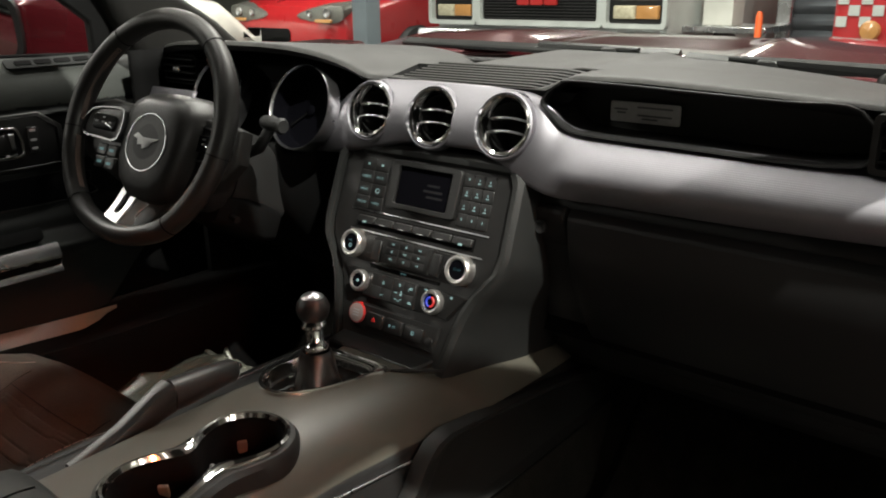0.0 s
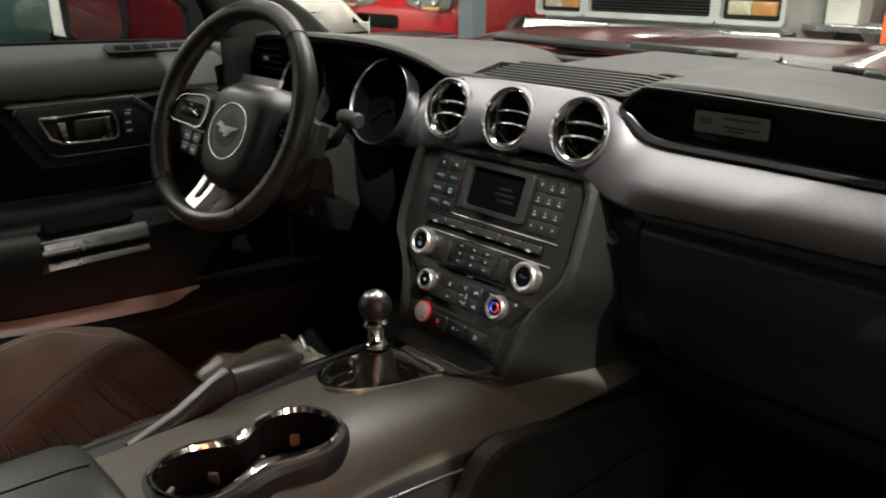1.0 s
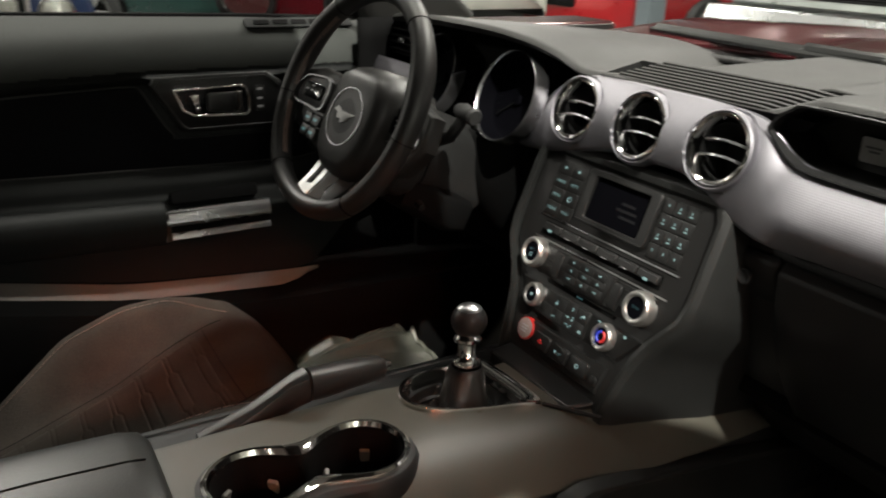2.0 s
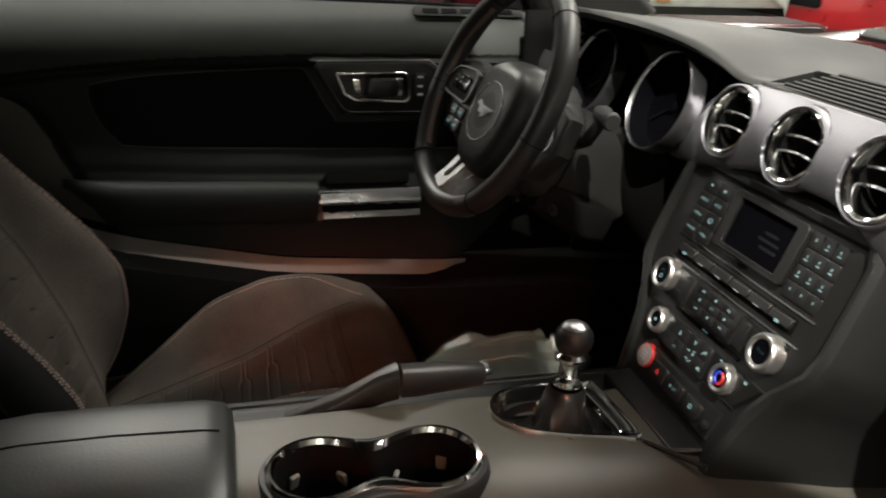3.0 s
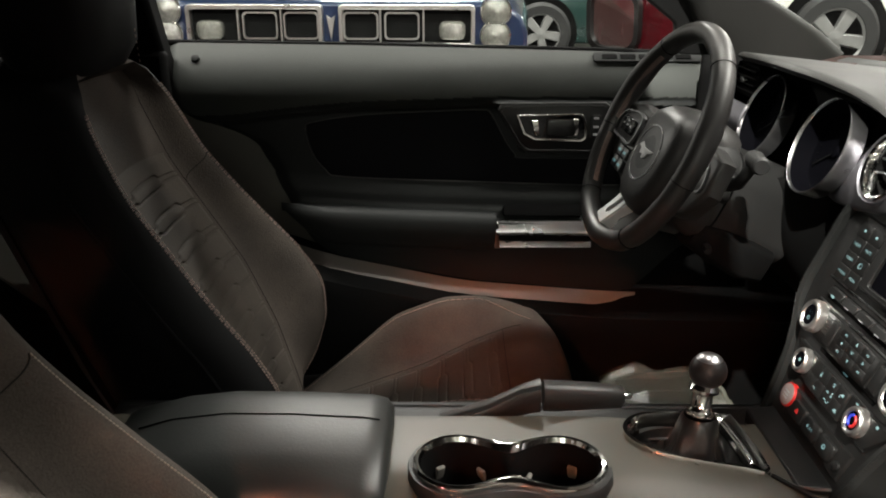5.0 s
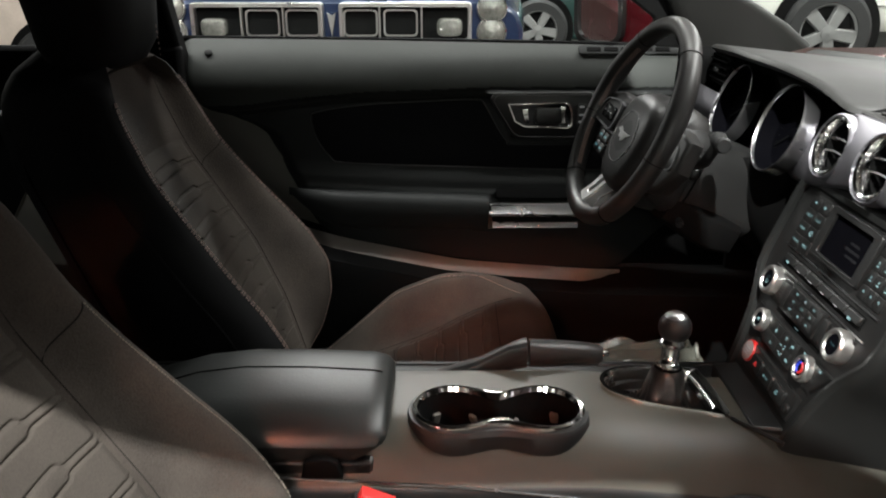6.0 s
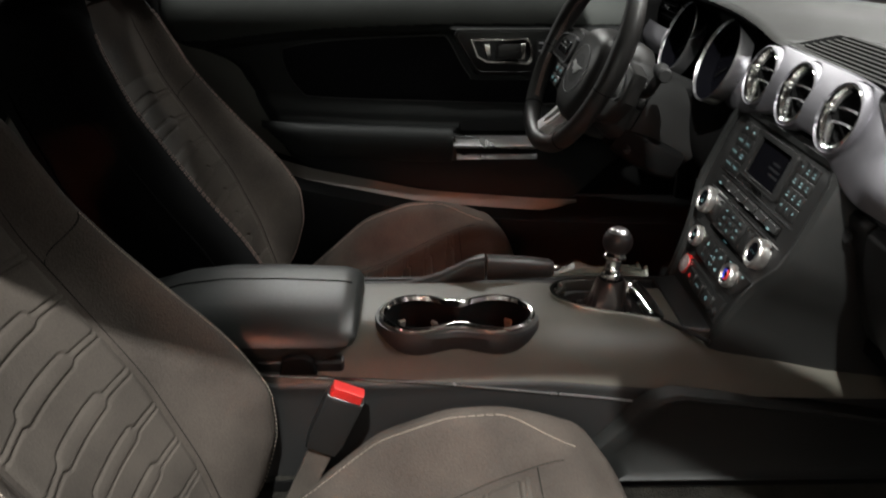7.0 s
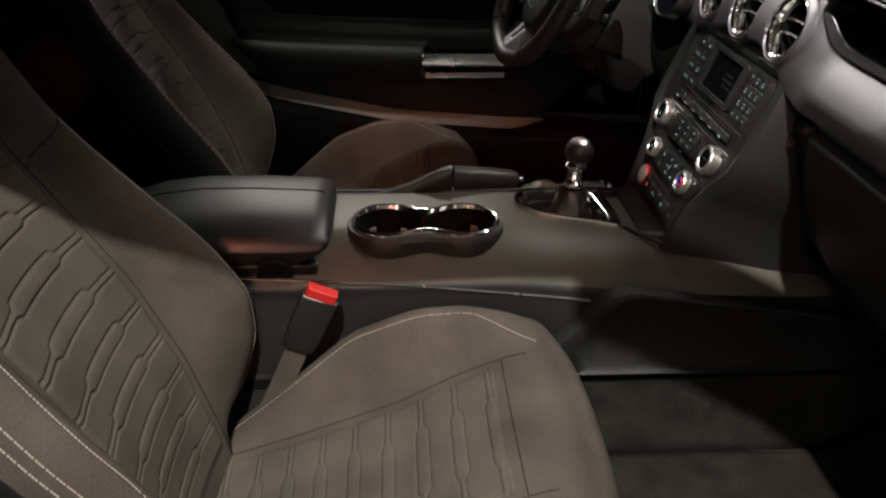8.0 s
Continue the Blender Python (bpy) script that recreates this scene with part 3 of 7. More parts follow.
plq = part("plaque", moved(slab(rounded(0.090, 0.0245, 0.003), 0, 0.0016, 0.0008), pose(0.288, 0.2815, 0.9455, 90, 0, 0)), mat("dull aluminium", (0.62, 0.61, 0.60), 0.5, 0.3, bump=0), dash, "small dull silver plaque with engraved bars")
for x, z, w in ((0.016, 0.0065, 0.045), (0.016, -0.003, 0.044), (0.010, -0.007, 0.02), (-0.028, 0.003, 0.018), (-0.027, -0.001, 0.012)):
    part("engraved_mark", moved(slab(rounded(w, 0.0022, 0.0008, 3), 0, 0.0004), pose(0.285 + x, 0.2797, 0.9455 + z, 90, 0, 0)), PODTRIM, plq)
sv = part("side_vent", moved(frame_ring(rounded(0.09, 0.058, 0.006), rounded(0.078, 0.046, 0.004), 0, 0.012), pose(0.592, 0.236, 0.946, 90, 0, 0)), PLASTIC2, dash, "black rectangular side vent")
part("throat", moved(slab(rounded(0.08, 0.048, 0.004), 0, 0.001), pose(0.592, 0.262, 0.946, 90, 0, 0)), BLACK, sv)
for k in range(4):
    part("vane", box((0.592, 0.24, 0.9285 + 0.0115 * k), (0.078, 0.014, 0.0022)), PLASTIC2, sv)
part("lower_panel", grid(lambda u, v: (u, 0.232 + 0.02 * step(0.3, 1, v) + 0.12 * v * v, 0.845 - 0.30 * v), span(0.13, 0.70, 12), span(0, 1, 16)), PLASTIC, dash, solid=0.006)
part("glove_box_door", grid(lambda u, v: (u, 0.219 + 0.012 * (1 - step(0, 0.05, v)) + 0.11 * v * v, 0.829 - 0.235 * v), span(0.222, 0.66, 20), span(0, 1, 22)), PLASTIC, dash, "black glove box lid", solid=0.012, bevel=0.003)
part("end_panel", grid(lambda u, v: (u, 0.2215 + 0.008 * (1 - step(0, 0.08, v)) + 0.02 * v * v, 0.831 - 0.06 * v), span(0.156, 0.218, 8), span(0, 1, 8)), PLASTIC, dash, solid=0.01, bevel=0.003)
part("lock", lathe([(0.0, 0.0025), (0.006, 0.003), (0.0075, 0.004), (0.009, 0.003), (0.0095, 0.0)], 24, pose(0.184, 0.2225, 0.800, 88, 0, 0)), PLASTIC2, dash, "round black lock barrel")
part("dash_core", loft([[(x, 0.60, 0.52), (x, 0.30, 0.62), (x, 0.262, 0.80), (x, 0.292, 0.90), (x, 0.30, 0.958), (x, 0.46, 0.955), (x, 0.60, 0.94)] for x in (-0.02, 0.68)]), BLACK, dash)

# driver's side of the dashboard: hooded recess for the dials
part("dial_backing", grid(lambda u, v: (u, 0.248 + 0.02 * v, 0.84 + 0.15 * v), span(-0.58, -0.215, 10), span(0, 1, 6)), BLACK, dash, solid=0.01)
part("hood_ceiling", grid(lambda u, v: (u, lip(u)[0] + 0.012 + (0.25 - lip(u)[0]) * v, lip(u)[1] - 0.013 - 0.004 * v), span(-0.60, -0.14, 40), span(0, 1, 6)), BLACK, dash)
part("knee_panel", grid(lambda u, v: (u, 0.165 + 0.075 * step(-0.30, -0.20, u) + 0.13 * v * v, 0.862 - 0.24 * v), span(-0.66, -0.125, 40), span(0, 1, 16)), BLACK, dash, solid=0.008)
part("left_trim", grid(lambda u, v: (u, 0.192 - 0.012 * math.sin(math.pi * v), 0.925 - 0.055 * v), span(-0.64, -0.50, 14), span(0, 1, 10)), SILVER, dash, "aluminium trim beside the dials", solid=0.004)
lv = part("outer_vent", moved(frame_ring(rounded(0.100, 0.052, 0.006), rounded(0.092, 0.045, 0.004), 0, 0.004), pose(-0.572, 0.216, 0.957, 90, 0, 0)), BLACK, dash, "black rectangular side vent")
part("throat", moved(slab(rounded(0.1, 0.05, 0.004), 0, 0.001), pose(-0.572, 0.236, 0.957, 90, 0, 0)), BLACK, lv)
for k in range(4):
    part("vane", box((-0.572, 0.214, 0.940 + 0.0115 * k), (0.092, 0.014, 0.0022)), PLASTIC2, lv)
part("vane_tab", moved(slab(rounded(0.02, 0.008, 0.002, 3), 0, 0.006, 0.002), pose(-0.572, 0.208, 0.957, 90, 0, 0)), SATIN, lv, "satin slider tab")
part("end_cap", grid(lambda u, v: (-0.635 - 0.04 * u, 0.15 + 0.16 * u, 0.80 + 0.19 * v), span(0, 1, 6), span(0, 1, 6)), BLACK, dash, solid=0.01)

# ---- instrument cluster ----
cluster = thing("instrument_cluster", "unlit black twin-dial instrument cluster with bright rings", "instrument cluster", Matrix.Translation((-0.34, 0.2, 0.92)))
part("mask", moved(slab(rounded(0.34, 0.13, 0.03), 0, 0.01, 0.004), pose(-0.365, 0.247, 0.918, 78, 0, 0)), BLACK, cluster)
for x in (-0.446, -0.236):
    m = pose(x, 0.199, 0.918, 70, 0, 0)
    d = part("dial", lathe([(0.0, -0.022), (0.052, -0.022), (0.0560, -0.020), (0.0630, 0.003)], 56, m, caps=False), SCREEN, cluster, "dark glossy dial")
    part("bezel", lathe([(0.0655, -0.016), (0.0662, 0.004), (0.0656, 0.0072), (0.0645, 0.0078), (0.0634, 0.0062), (0.0628, 0.001)], 72, m, caps=False), SATIN, d, "bright chrome bezel")
    part("tick_mark", join(*[moved(box((0.0, 0.046, -0.0215), (0.0008, 0.006, 0.0006)), m @ Matrix.Rotation(radians(a), 4, "Z")) for a in range(-130, 131, 13)]), DIALMARK, d)
    part("needle", moved(box((0, 0.022, -0.019), (0.002, 0.05, 0.001)), m @ Matrix.Rotation(radians(125), 4, "Z")), DIALMARK, d)
    part("needle_hub", lathe([(0.008, -0.022), (0.008, -0.018), (0.006, -0.017), (0.0, -0.017)], 20, m), SCREEN, d)
part("small_screen", moved(slab(rounded(0.075, 0.06, 0.004), 0, 0.002), pose(-0.341, 0.236, 0.915, 78, 0, 0)), GLOSSBLACK, cluster)

# ---- driver's door ----
door = thing("door", "closed driver's door with black grained trim panel", "door", Matrix.Translation((-0.7, -0.25, 0.7)))


def door_bottom(y):
    return soft([(-0.80, 0.66), (-0.62, 0.64), (-0.55, 0.605), (-0.49, 0.578), (-0.26, 0.540), (-0.04, 0.515), (0.04, 0.498), (0.10, 0.543), (0.18, 0.63), (0.30, 0.66)], y, 0.03)


def door_back(z):
    return soft([(0.5, -0.52), (0.60, -0.555), (0.70, -0.60), (0.82, -0.66), (0.855, -0.76), (0.88, -0.815), (1.0, -0.83)], z, 0.015)


def belt_z(y):
    return soft([(-0.85, 0.996), (-0.45, 0.992), (0.0, 0.984), (0.25, 0.974)], y, 0.05)


def insert_mask(y, z):
    """1 inside the recessed upper panel."""
    top = soft([(-0.70, 0.86), (-0.60, 0.874), (-0.45, 0.888), (-0.2, 0.897), (0.1, 0.897)], y, 0.04)
    return step(0, 0.012, top - z)


def door_surface(u, v):
    y = u
    zb, zt = door_bottom(y), belt_z(y)
    z = zb + (zt - zb) * v
    x = -0.683
    x -= 0.068 * (max(0.0, z - 0.885) / 0.11) ** 2.5                     # shoulder leans out to the glass
    x -= 0.012 * insert_mask(y, z)                         # recess under the shoulder
    # raised pod round the handle
    px = soft([(0.80, -0.150), (0.83, -0.160), (0.90, -0.208)], z, 0.006)
    pod = step(-0.006, 0.006, y - px) * step(0.800, 0.808, z) * (1 - step(0.893, 0.901, z))
    x += 0.012 * pod
    # armrest
    arm_top = soft([(-0.60, 0.712), (-0.40, 0.700), (-0.2, 0.694), (0.05, 0.690), (0.2, 0.688)], y, 0.05)
    x += 0.012 * (1 - step(arm_top + 0.016, arm_top + 0.05, z))
    front = 1 - step(0.02, 0.16, y)
    x += 0.040 * (1 - step(arm_top - 0.022, arm_top + 0.004, z)) * (0.35 + 0.65 * front) * step(-0.62, -0.48, y) * (1 - 0.6 * step(0.0, 0.10, arm_top - 0.02 - z))
    back = door_back(z)
    x -= 0.015 * step(0.03, 0.0, y - back) if y < back + 0.03 else 0
    x -= 0.02 * (1 - v) ** 6
    return (x, max(y, back), z)


def shoulder_edge(y):
    return soft([(-0.70, 0.866), (-0.60, 0.880), (-0.45, 0.894), (-0.2, 0.903), (0.1, 0.903)], y, 0.04)


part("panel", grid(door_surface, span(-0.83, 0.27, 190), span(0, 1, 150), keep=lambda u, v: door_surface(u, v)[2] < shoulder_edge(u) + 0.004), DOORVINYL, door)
# upper part of the same surface, its extra light put into the colour
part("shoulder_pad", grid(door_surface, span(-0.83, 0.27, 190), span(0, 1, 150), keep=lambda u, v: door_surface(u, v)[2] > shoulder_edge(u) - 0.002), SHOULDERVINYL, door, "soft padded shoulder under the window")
part("outer_skin", loft([[(-0.77, y, 0.45), (-0.88, y, 0.45), (-0.90, y, 0.75), (-0.86, y, belt_z(y) - 0.03), (-0.772, y, belt_z(y) - 0.012), (-0.79, y, 0.9)] for y in span(-0.80, 0.34, 10)]), MAROON, door, "maroon outer door skin")
part("inner_shell", grid(lambda u, v: (-0.752, u, v), span(-0.56, 0.36, 4), span(0.42, 0.97, 4)), BLACK, door, solid=0.006)
part("belt_seal", tube([(-0.757, y, belt_z(y) - 0.001) for y in span(-0.83, 0.28, 24)], 0.006, 8), BLACK, door, "black rubber belt seal")
part("belt_seal", tube([(-0.778, y, belt_z(y) - 0.006) for y in span(-0.83, 0.28, 24)], 0.005, 8), BLACK, door, "black rubber belt seal")
# cloth insert with a fine welt round it
INS = [(-0.56, 0.845), (-0.545, 0.858), (-0.45, 0.872), (-0.30, 0.880), (-0.23, 0.882), (-0.212, 0.874), (-0.185, 0.825), (-0.165, 0.797), (-0.145, 0.789), (0.06, 0.787), (0.075, 0.76), (0.06, 0.738), (-0.26, 0.744), (-0.49, 0.752), (-0.525, 0.765), (-0.55, 0.80)]
INS = smooth_loop(INS, 3)
part("insert", loft([[(-0.700, y, z) for y, z in INS], [(-0.692, y, z) for y, z in INS], [(-0.6895, -0.25 + (y + 0.25) * 0.985, 0.81 + (z - 0.81) * 0.94) for y, z in INS]]), INSERTCLOTH, door, "black soft insert panel")
part("insert_welt", tube([(-0.691, y, z) for y, z in INS], 0.0016, 6, close=True), LEATHER, door)
# handle: bezel, chrome frame, bowl, lever, lock tab
HB = pose(-0.673, -0.103, 0.8515, 90, 0, 90)  # x along the car, y up, z into the cabin
podo = [(-0.092, 0.046), (0.10, 0.048), (0.135, 0.022), (0.135, -0.046), (-0.042, -0.046), (-0.056, -0.036), (-0.098, 0.034)]
hz = part("handle_bezel", moved(slab(podo, -0.006, 0.004, 0.004), HB), PLASTIC2, door, "black handle surround")
part("bezel_line", moved(tube([(x * 0.93, y * 0.88, 0.0045) for x, y in podo], 0.0012, 6, close=True), HB), PLASTIC, hz)
outl = [(-0.064, 0.026), (0.052, 0.029), (0.060, 0.024), (0.066, 0.006), (0.066, -0.018), (0.058, -0.024), (-0.030, -0.021), (-0.050, -0.010)]
inl = [(x * 0.93 + 0.0005, y * 0.86 + 0.001) for x, y in outl]
part("bowl", moved(loft([[(x, y, 0.0062) for x, y in inl], [(x * 0.85, y * 0.85, -0.012) for x, y in inl]], caps=True), HB), GLOSSBLACK, hz, "dark recessed bowl")
part("chrome_frame", moved(frame_ring(outl, inl, 0.003, 0.0085), HB), BRIGHT, hz, "chrome frame", bevel=0.001)
part("lever", moved(slab([(-0.036, 0.017), (-0.024, 0.017), (-0.02, -0.012), (-0.028, -0.014)], 0, 0.012, 0.003), HB), CHROME, hz, "chrome release lever")
part("lever_pad", moved(slab(rounded(0.055, 0.032, 0.008), 0, 0.010, 0.004), HB @ Matrix.Translation((0.018, 0.002, 0))), PLASTIC2, hz)
part("lever_hook", moved(slab([(0.040, 0.020), (0.050, 0.020), (0.050, -0.016), (0.036, -0.018), (0.044, -0.008)], 0, 0.014, 0.003), HB), CHROME, hz, "chrome lever end")
swp = part("lock_switch", moved(slab(rounded(0.018, 0.044, 0.004), 0.0, 0.0065, 0.002), HB @ Matrix.Translation((0.083, 0.004, 0))), PLASTIC2, hz, "black lock rocker")
for dz in (0.016, 0.0, -0.014):
    part("lock_mark", moved(slab(rounded(0.010, 0.004, 0.0015, 3), 0.0065, 0.0072), HB @ Matrix.Translation((0.083, 0.004 + dz, 0))), GREYMARK, swp)
# chrome pull on the armrest, with a slot
PB = pose(-0.640, -0.120, 0.655, 90, 0, 90)
def pull_bar(y0, y1, z0, z1, x, bulge, crown=0.55):
    h = z1 - z0
    return loft([[(x - 0.012, y, z0), (x, y, z0 + 0.001), (x + bulge * 0.7, y, z0 + h * crown * 0.5), (x + bulge, y, z0 + h * crown), (x + bulge * 0.5, y, z0 + h * (0.5 + 0.5 * crown)), (x - 0.004, y, z1), (x - 0.012, y, z1)] for y in span(y0, y1, 6)])


ph = part("door_pull", moved(slab([(-0.080, 0.022), (0.10, 0.020), (0.10, -0.028), (-0.088, -0.026)], -0.018, -0.001, 0.002), PB), BLACK, door, "black pull with two polished silver bars")
part("pull_bar", pull_bar(-0.200, -0.02, 0.6510, 0.6795, -0.640, 0.006, 0.32), SATIN, ph, "broad polished silver bar")
part("pull_bar", pull_bar(-0.193, -0.02, 0.627, 0.6445, -0.641, 0.006, 0.22), SATIN, ph, "narrow polished silver bar")
part("pull_end", loft([[(-0.652, y0, z), (-0.636, y0, z), (-0.636, y1, z), (-0.652, y1, z)] for z, y0, y1 in ((0.627, -0.203, -0.192), (0.652, -0.2035, -0.194), (0.678, -0.201, -0.196))]), BRIGHT, ph, "polished silver end", bevel=0.001)


def arm_ring(y):
    k = math.sqrt(step(-0.612, -0.50, y)) * (1 - 0.5 * step(-0.02, 0.10, y))
    zt = soft([(-0.60, 0.706), (-0.40, 0.698), (-0.2, 0.692), (0.05, 0.688)], y, 0.05)
    return [(-0.668, y, zt), (-0.668 + 0.026 * k, y, zt + 0.002), (-0.668 + 0.036 * k, y, zt - 0.004), (-0.668 + 0.041 * k, y, zt - 0.014), (-0.668 + 0.040 * k, y, zt - 0.032 * k - 0.004), (-0.668 + 0.028 * k, y, zt - 0.058 * k - 0.006), (-0.672, y, zt - 0.075 * k - 0.008)]


part("arm_pad", loft([arm_ring(y) for y in span(-0.61, -0.202, 40)]), DOORVINYL, door, "padded black door armrest")
part("pull_pocket", moved(slab(rounded(0.15, 0.022, 0.006), -0.018, 0.002, 0.002), pose(-0.655, -0.112, 0.6985, 62, 0, 90)), BLACK, door, "dark grab pocket above the pull")
part("belt_grille", moved(slab(rounded(0.20, 0.022, 0.005), 0, 0.003, 0.001), pose(-0.7195, 0.075, 0.974, 40, 0, 90)), DOORVINYL, door, "slim demister grille")
for k in range(5):
    part("grille_slot", moved(slab(rounded(0.028, 0.010, 0.002, 3), 0.003, 0.0042), pose(-0.7195, 0.005 + 0.034 * k, 0.974, 40, 0, 90)), BLACK, door)
part("fixing_plug", lathe([(0.0, 0.003), (0.005, 0.003), (0.0075, 0.0015), (0.008, -0.003)], 20, pose(-0.7155, -0.762, 0.971, 0, 42, 0)), DOORVINYL, door, "round trim plug")
wn = part("window_pane", grid(lambda u, v: (-0.768 + 0.15 * v, u, 0.98 + 0.25 * v), span(-0.78, 0.10, 4), span(0, 1, 4)), GLASS, door, "clear side glass")
wn.visible_shadow = False
sail = [(0.30, 0.975), (0.118, 0.985), (0.108, 1.04), (0.052, 1.08), (-0.02, 1.145), (0.06, 1.145)]
part("sail_panel", loft([[(-0.712 + 0.35 * (z - 0.98), y, z) for y, z in sail], [(-0.690 + 0.35 * (z - 0.98), y, z) for y, z in sail]]), PLASTIC, door, "black corner panel", bevel=0.004)
tw = part("tweeter", lathe([(0.0, 0.008), (0.020, 0.008), (0.028, 0.006), (0.031, 0.0)], 32, pose(-0.672, 0.172, 1.060, 0, 90, -35)), PLASTIC, door, "round dark speaker grille")
part("grille_dot", join(*[lathe([(0.0009, 0.0082), (0.0, 0.0086)], 5, pose(-0.672, 0.172, 1.060, 0, 90, -35) @ Matrix.Translation((0.0033 * i + (j % 2) * 0.0016, 0.003 * j, 0)))
                          for i in range(-7, 8) for j in range(-7, 8) if i * i + j * j < 46]), BLACK, tw)

# ---- outside mirror ----
MM = Matrix.Translation((-0.965, 0.055, 1.022)) @ Matrix.Rotation(radians(46), 4, "Z") @ Matrix.Rotation(radians(5), 4, "X")  # x along the glass, y forward
mir = thing("door_mirror", "maroon door mirror with a black rim", "mirror", MM)
mr = []
for k in range(14):
    t = k / 13
    r = math.sqrt(max(0.0, 1 - t ** 2.4))
    mr.append([(0.062 * p * max(0.12, r) + 0.02 * t, 0.008 + 0.205 * t, 0.064 * q * max(0.1, r) - 0.016 * t) for p, q in [(2 * a, 2 * b) for a, b in rounded(1, 1, 0.32, 6)]])
part("shell", loft(mr), MAROON, mir, "glossy maroon shell", local=True)
part("rim", moved(frame_ring(rounded(0.128, 0.132, 0.036, 6), rounded(0.108, 0.110, 0.030, 6), -0.010, 0.008), pose(0, 0.002, 0, 90, 0, 0)), PLASTIC2, mir, "black rim", local=True)
part("mirror_glass", moved(slab(rounded(0.112, 0.114, 0.030, 6), -0.006, -0.001), pose(0, 0.0, 0, 90, 0, 0)), mat("mirror", (0.85, 0.86, 0.86), 0.02, 1.0, var=0.0, bump=0, rvar=0), mir, "silvered mirror glass", local=True)
part("arm", loft([[(x + 0.02 * p, y + dep * p, z + h * q) for p, q in rounded(2, 2, 0.7, 5)] for x, y, z, h, dep in ((-0.962, 0.100, 1.015, 0.052, 0.022), (-0.930, 0.122, 1.015, 0.060, 0.030), (-0.905, 0.150, 1.016, 0.060, 0.036), (-0.865, 0.195, 1.008, 0.052, 0.036), (-0.815, 0.245, 0.990, 0.034, 0.030), (-0.765, 0.285, 0.978, 0.020, 0.024))]), MAROON, mir, "glossy painted arm of the mirror")

# ---- steering column and wheel ----
def frame_at(origin, xdir, ydir):
    x = Vector(xdir).normalized()
    y = Vector(ydir)
    y = (y - x * y.dot(x)).normalized()
    z = x.cross(y)
    return Matrix.Translation(origin) @ Matrix((x, y, z)).transposed().to_4x4()


WT, WS = 0.425, 0.10
WN = Vector((math.sin(WS), -math.cos(WT) * math.cos(WS), math.sin(WT) * math.cos(WS)))
WU = Vector((0, math.sin(WT), math.cos(WT)))
WX = WU.cross(WN)
WC = Vector((-0.346, 0.0, 0.905))
WMAT = frame_at(WC, WX, WU)  # x to the right, y up, z to the driver
wheel = thing("steering_wheel", "black leather steering wheel with silver lower spoke inlays", "steering wheel", WMAT)
WR = 0.1615


def rim_point(a):
    """a from the top, clockwise; the foot is slightly flattened."""
    r = WR * (1 - 0.03 * step(0.80, 1.0, -math.cos(a)))
    return Vector((r * math.sin(a), r * math.cos(a), 0.0))


rings = []
NR = 96
for k in range(NR):
    a = 2 * math.pi * k / NR
    c = rim_point(a)
    o = c.normalized()
    thick = 0.0148 + 0.0018 * math.exp(-((abs((a + math.pi) % (2 * math.pi) - math.pi) - 1.2) / 0.28) ** 2)
    ring = []
    for j in range(14):
        b = 2 * math.pi * j / 14
        ring.append(c + o * thick * math.cos(b) + Vector((0, 0, 1)) * thick * 1.08 * math.sin(b))
    rings.append(ring)
rim = part("rim", loft(rings + [rings[0]], caps=False), LEATHER, wheel, "smooth black leather rim", local=True)
for deg in (38, -38, 97, -97, 140, -140):
    a = radians(deg)
    c = rim_point(a)
    o = c.normalized()
    part("seam", tube([c + o * 0.0152 * math.cos(b) + Vector((0, 0, 0.0164)) * math.sin(b) for b in span(0, 2 * math.pi, 24)[:-1]], 0.0007, 5, close=True), BLACK, rim, local=True)
for a0, a1 in ((42, 92), (-92, -42), (102, 136), (-136, -102)):
    pts = []
    for a in span(radians(a0), radians(a1), 40):
        c = rim_point(a)
        o = c.normalized()
        pts.append(c - o * 0.0155 + Vector((0, 0, 0.003)))
    part("stitching", join(*[tube([p + Vector((0, 0, -0.004)), p + (q - p) * 0.5 + Vector((0, 0, 0.004))], 0.0007, 5) for p, q in zip(pts, pts[1:])]), STITCH2, rim, local=True)
HC = Vector((0.007, -0.020, 0.0))
hub_o = [(0.0, 0.070), (0.030, 0.069), (0.052, 0.060), (0.064, 0.040), (0.066, 0.010), (0.062, -0.028), (0.050, -0.058), (0.030, -0.074), (0.0, -0.078)]
hub_o = hub_o + [(-x, y) for x, y in hub_o[-2:0:-1]]
rr = []
for s, n in ((1.16, -0.095), (1.22, -0.065), (1.16, -0.038), (1.06, -0.018), (0.96, -0.008), (0.82, -0.004), (0.5, -0.002), (0.25, -0.0015)):
    rr.append([(HC.x + x * s, HC.y + y * s, HC.z + n) for x, y in hub_o])
hub = part("hub_cover", loft(rr), LEATHER, wheel, "black airbag cover", local=True)
em = part("emblem_ring", lathe([(0.0410, -0.004), (0.0415, -0.0012), (0.0422, -0.0012), (0.0428, -0.005)], 56, Matrix.Translation(HC), caps=False), SATIN, hub, "thin chrome emblem ring", local=True)
part("emblem_disc", lathe([(0.0412, -0.003), (0.02, -0.0012), (0.0, -0.0010)], 40, Matrix.Translation(HC)), PLASTIC, em, "dark emblem disc", local=True)
plain = [(-0.022, 0.004), (-0.016, 0.0085), (-0.006, 0.0045), (0.010, 0.0045), (0.024, 0.005), (0.012, 0.0), (0.008, -0.0045), (-0.002, -0.0075), (-0.004, -0.003), (-0.012, -0.004), (-0.014, 0.002)]
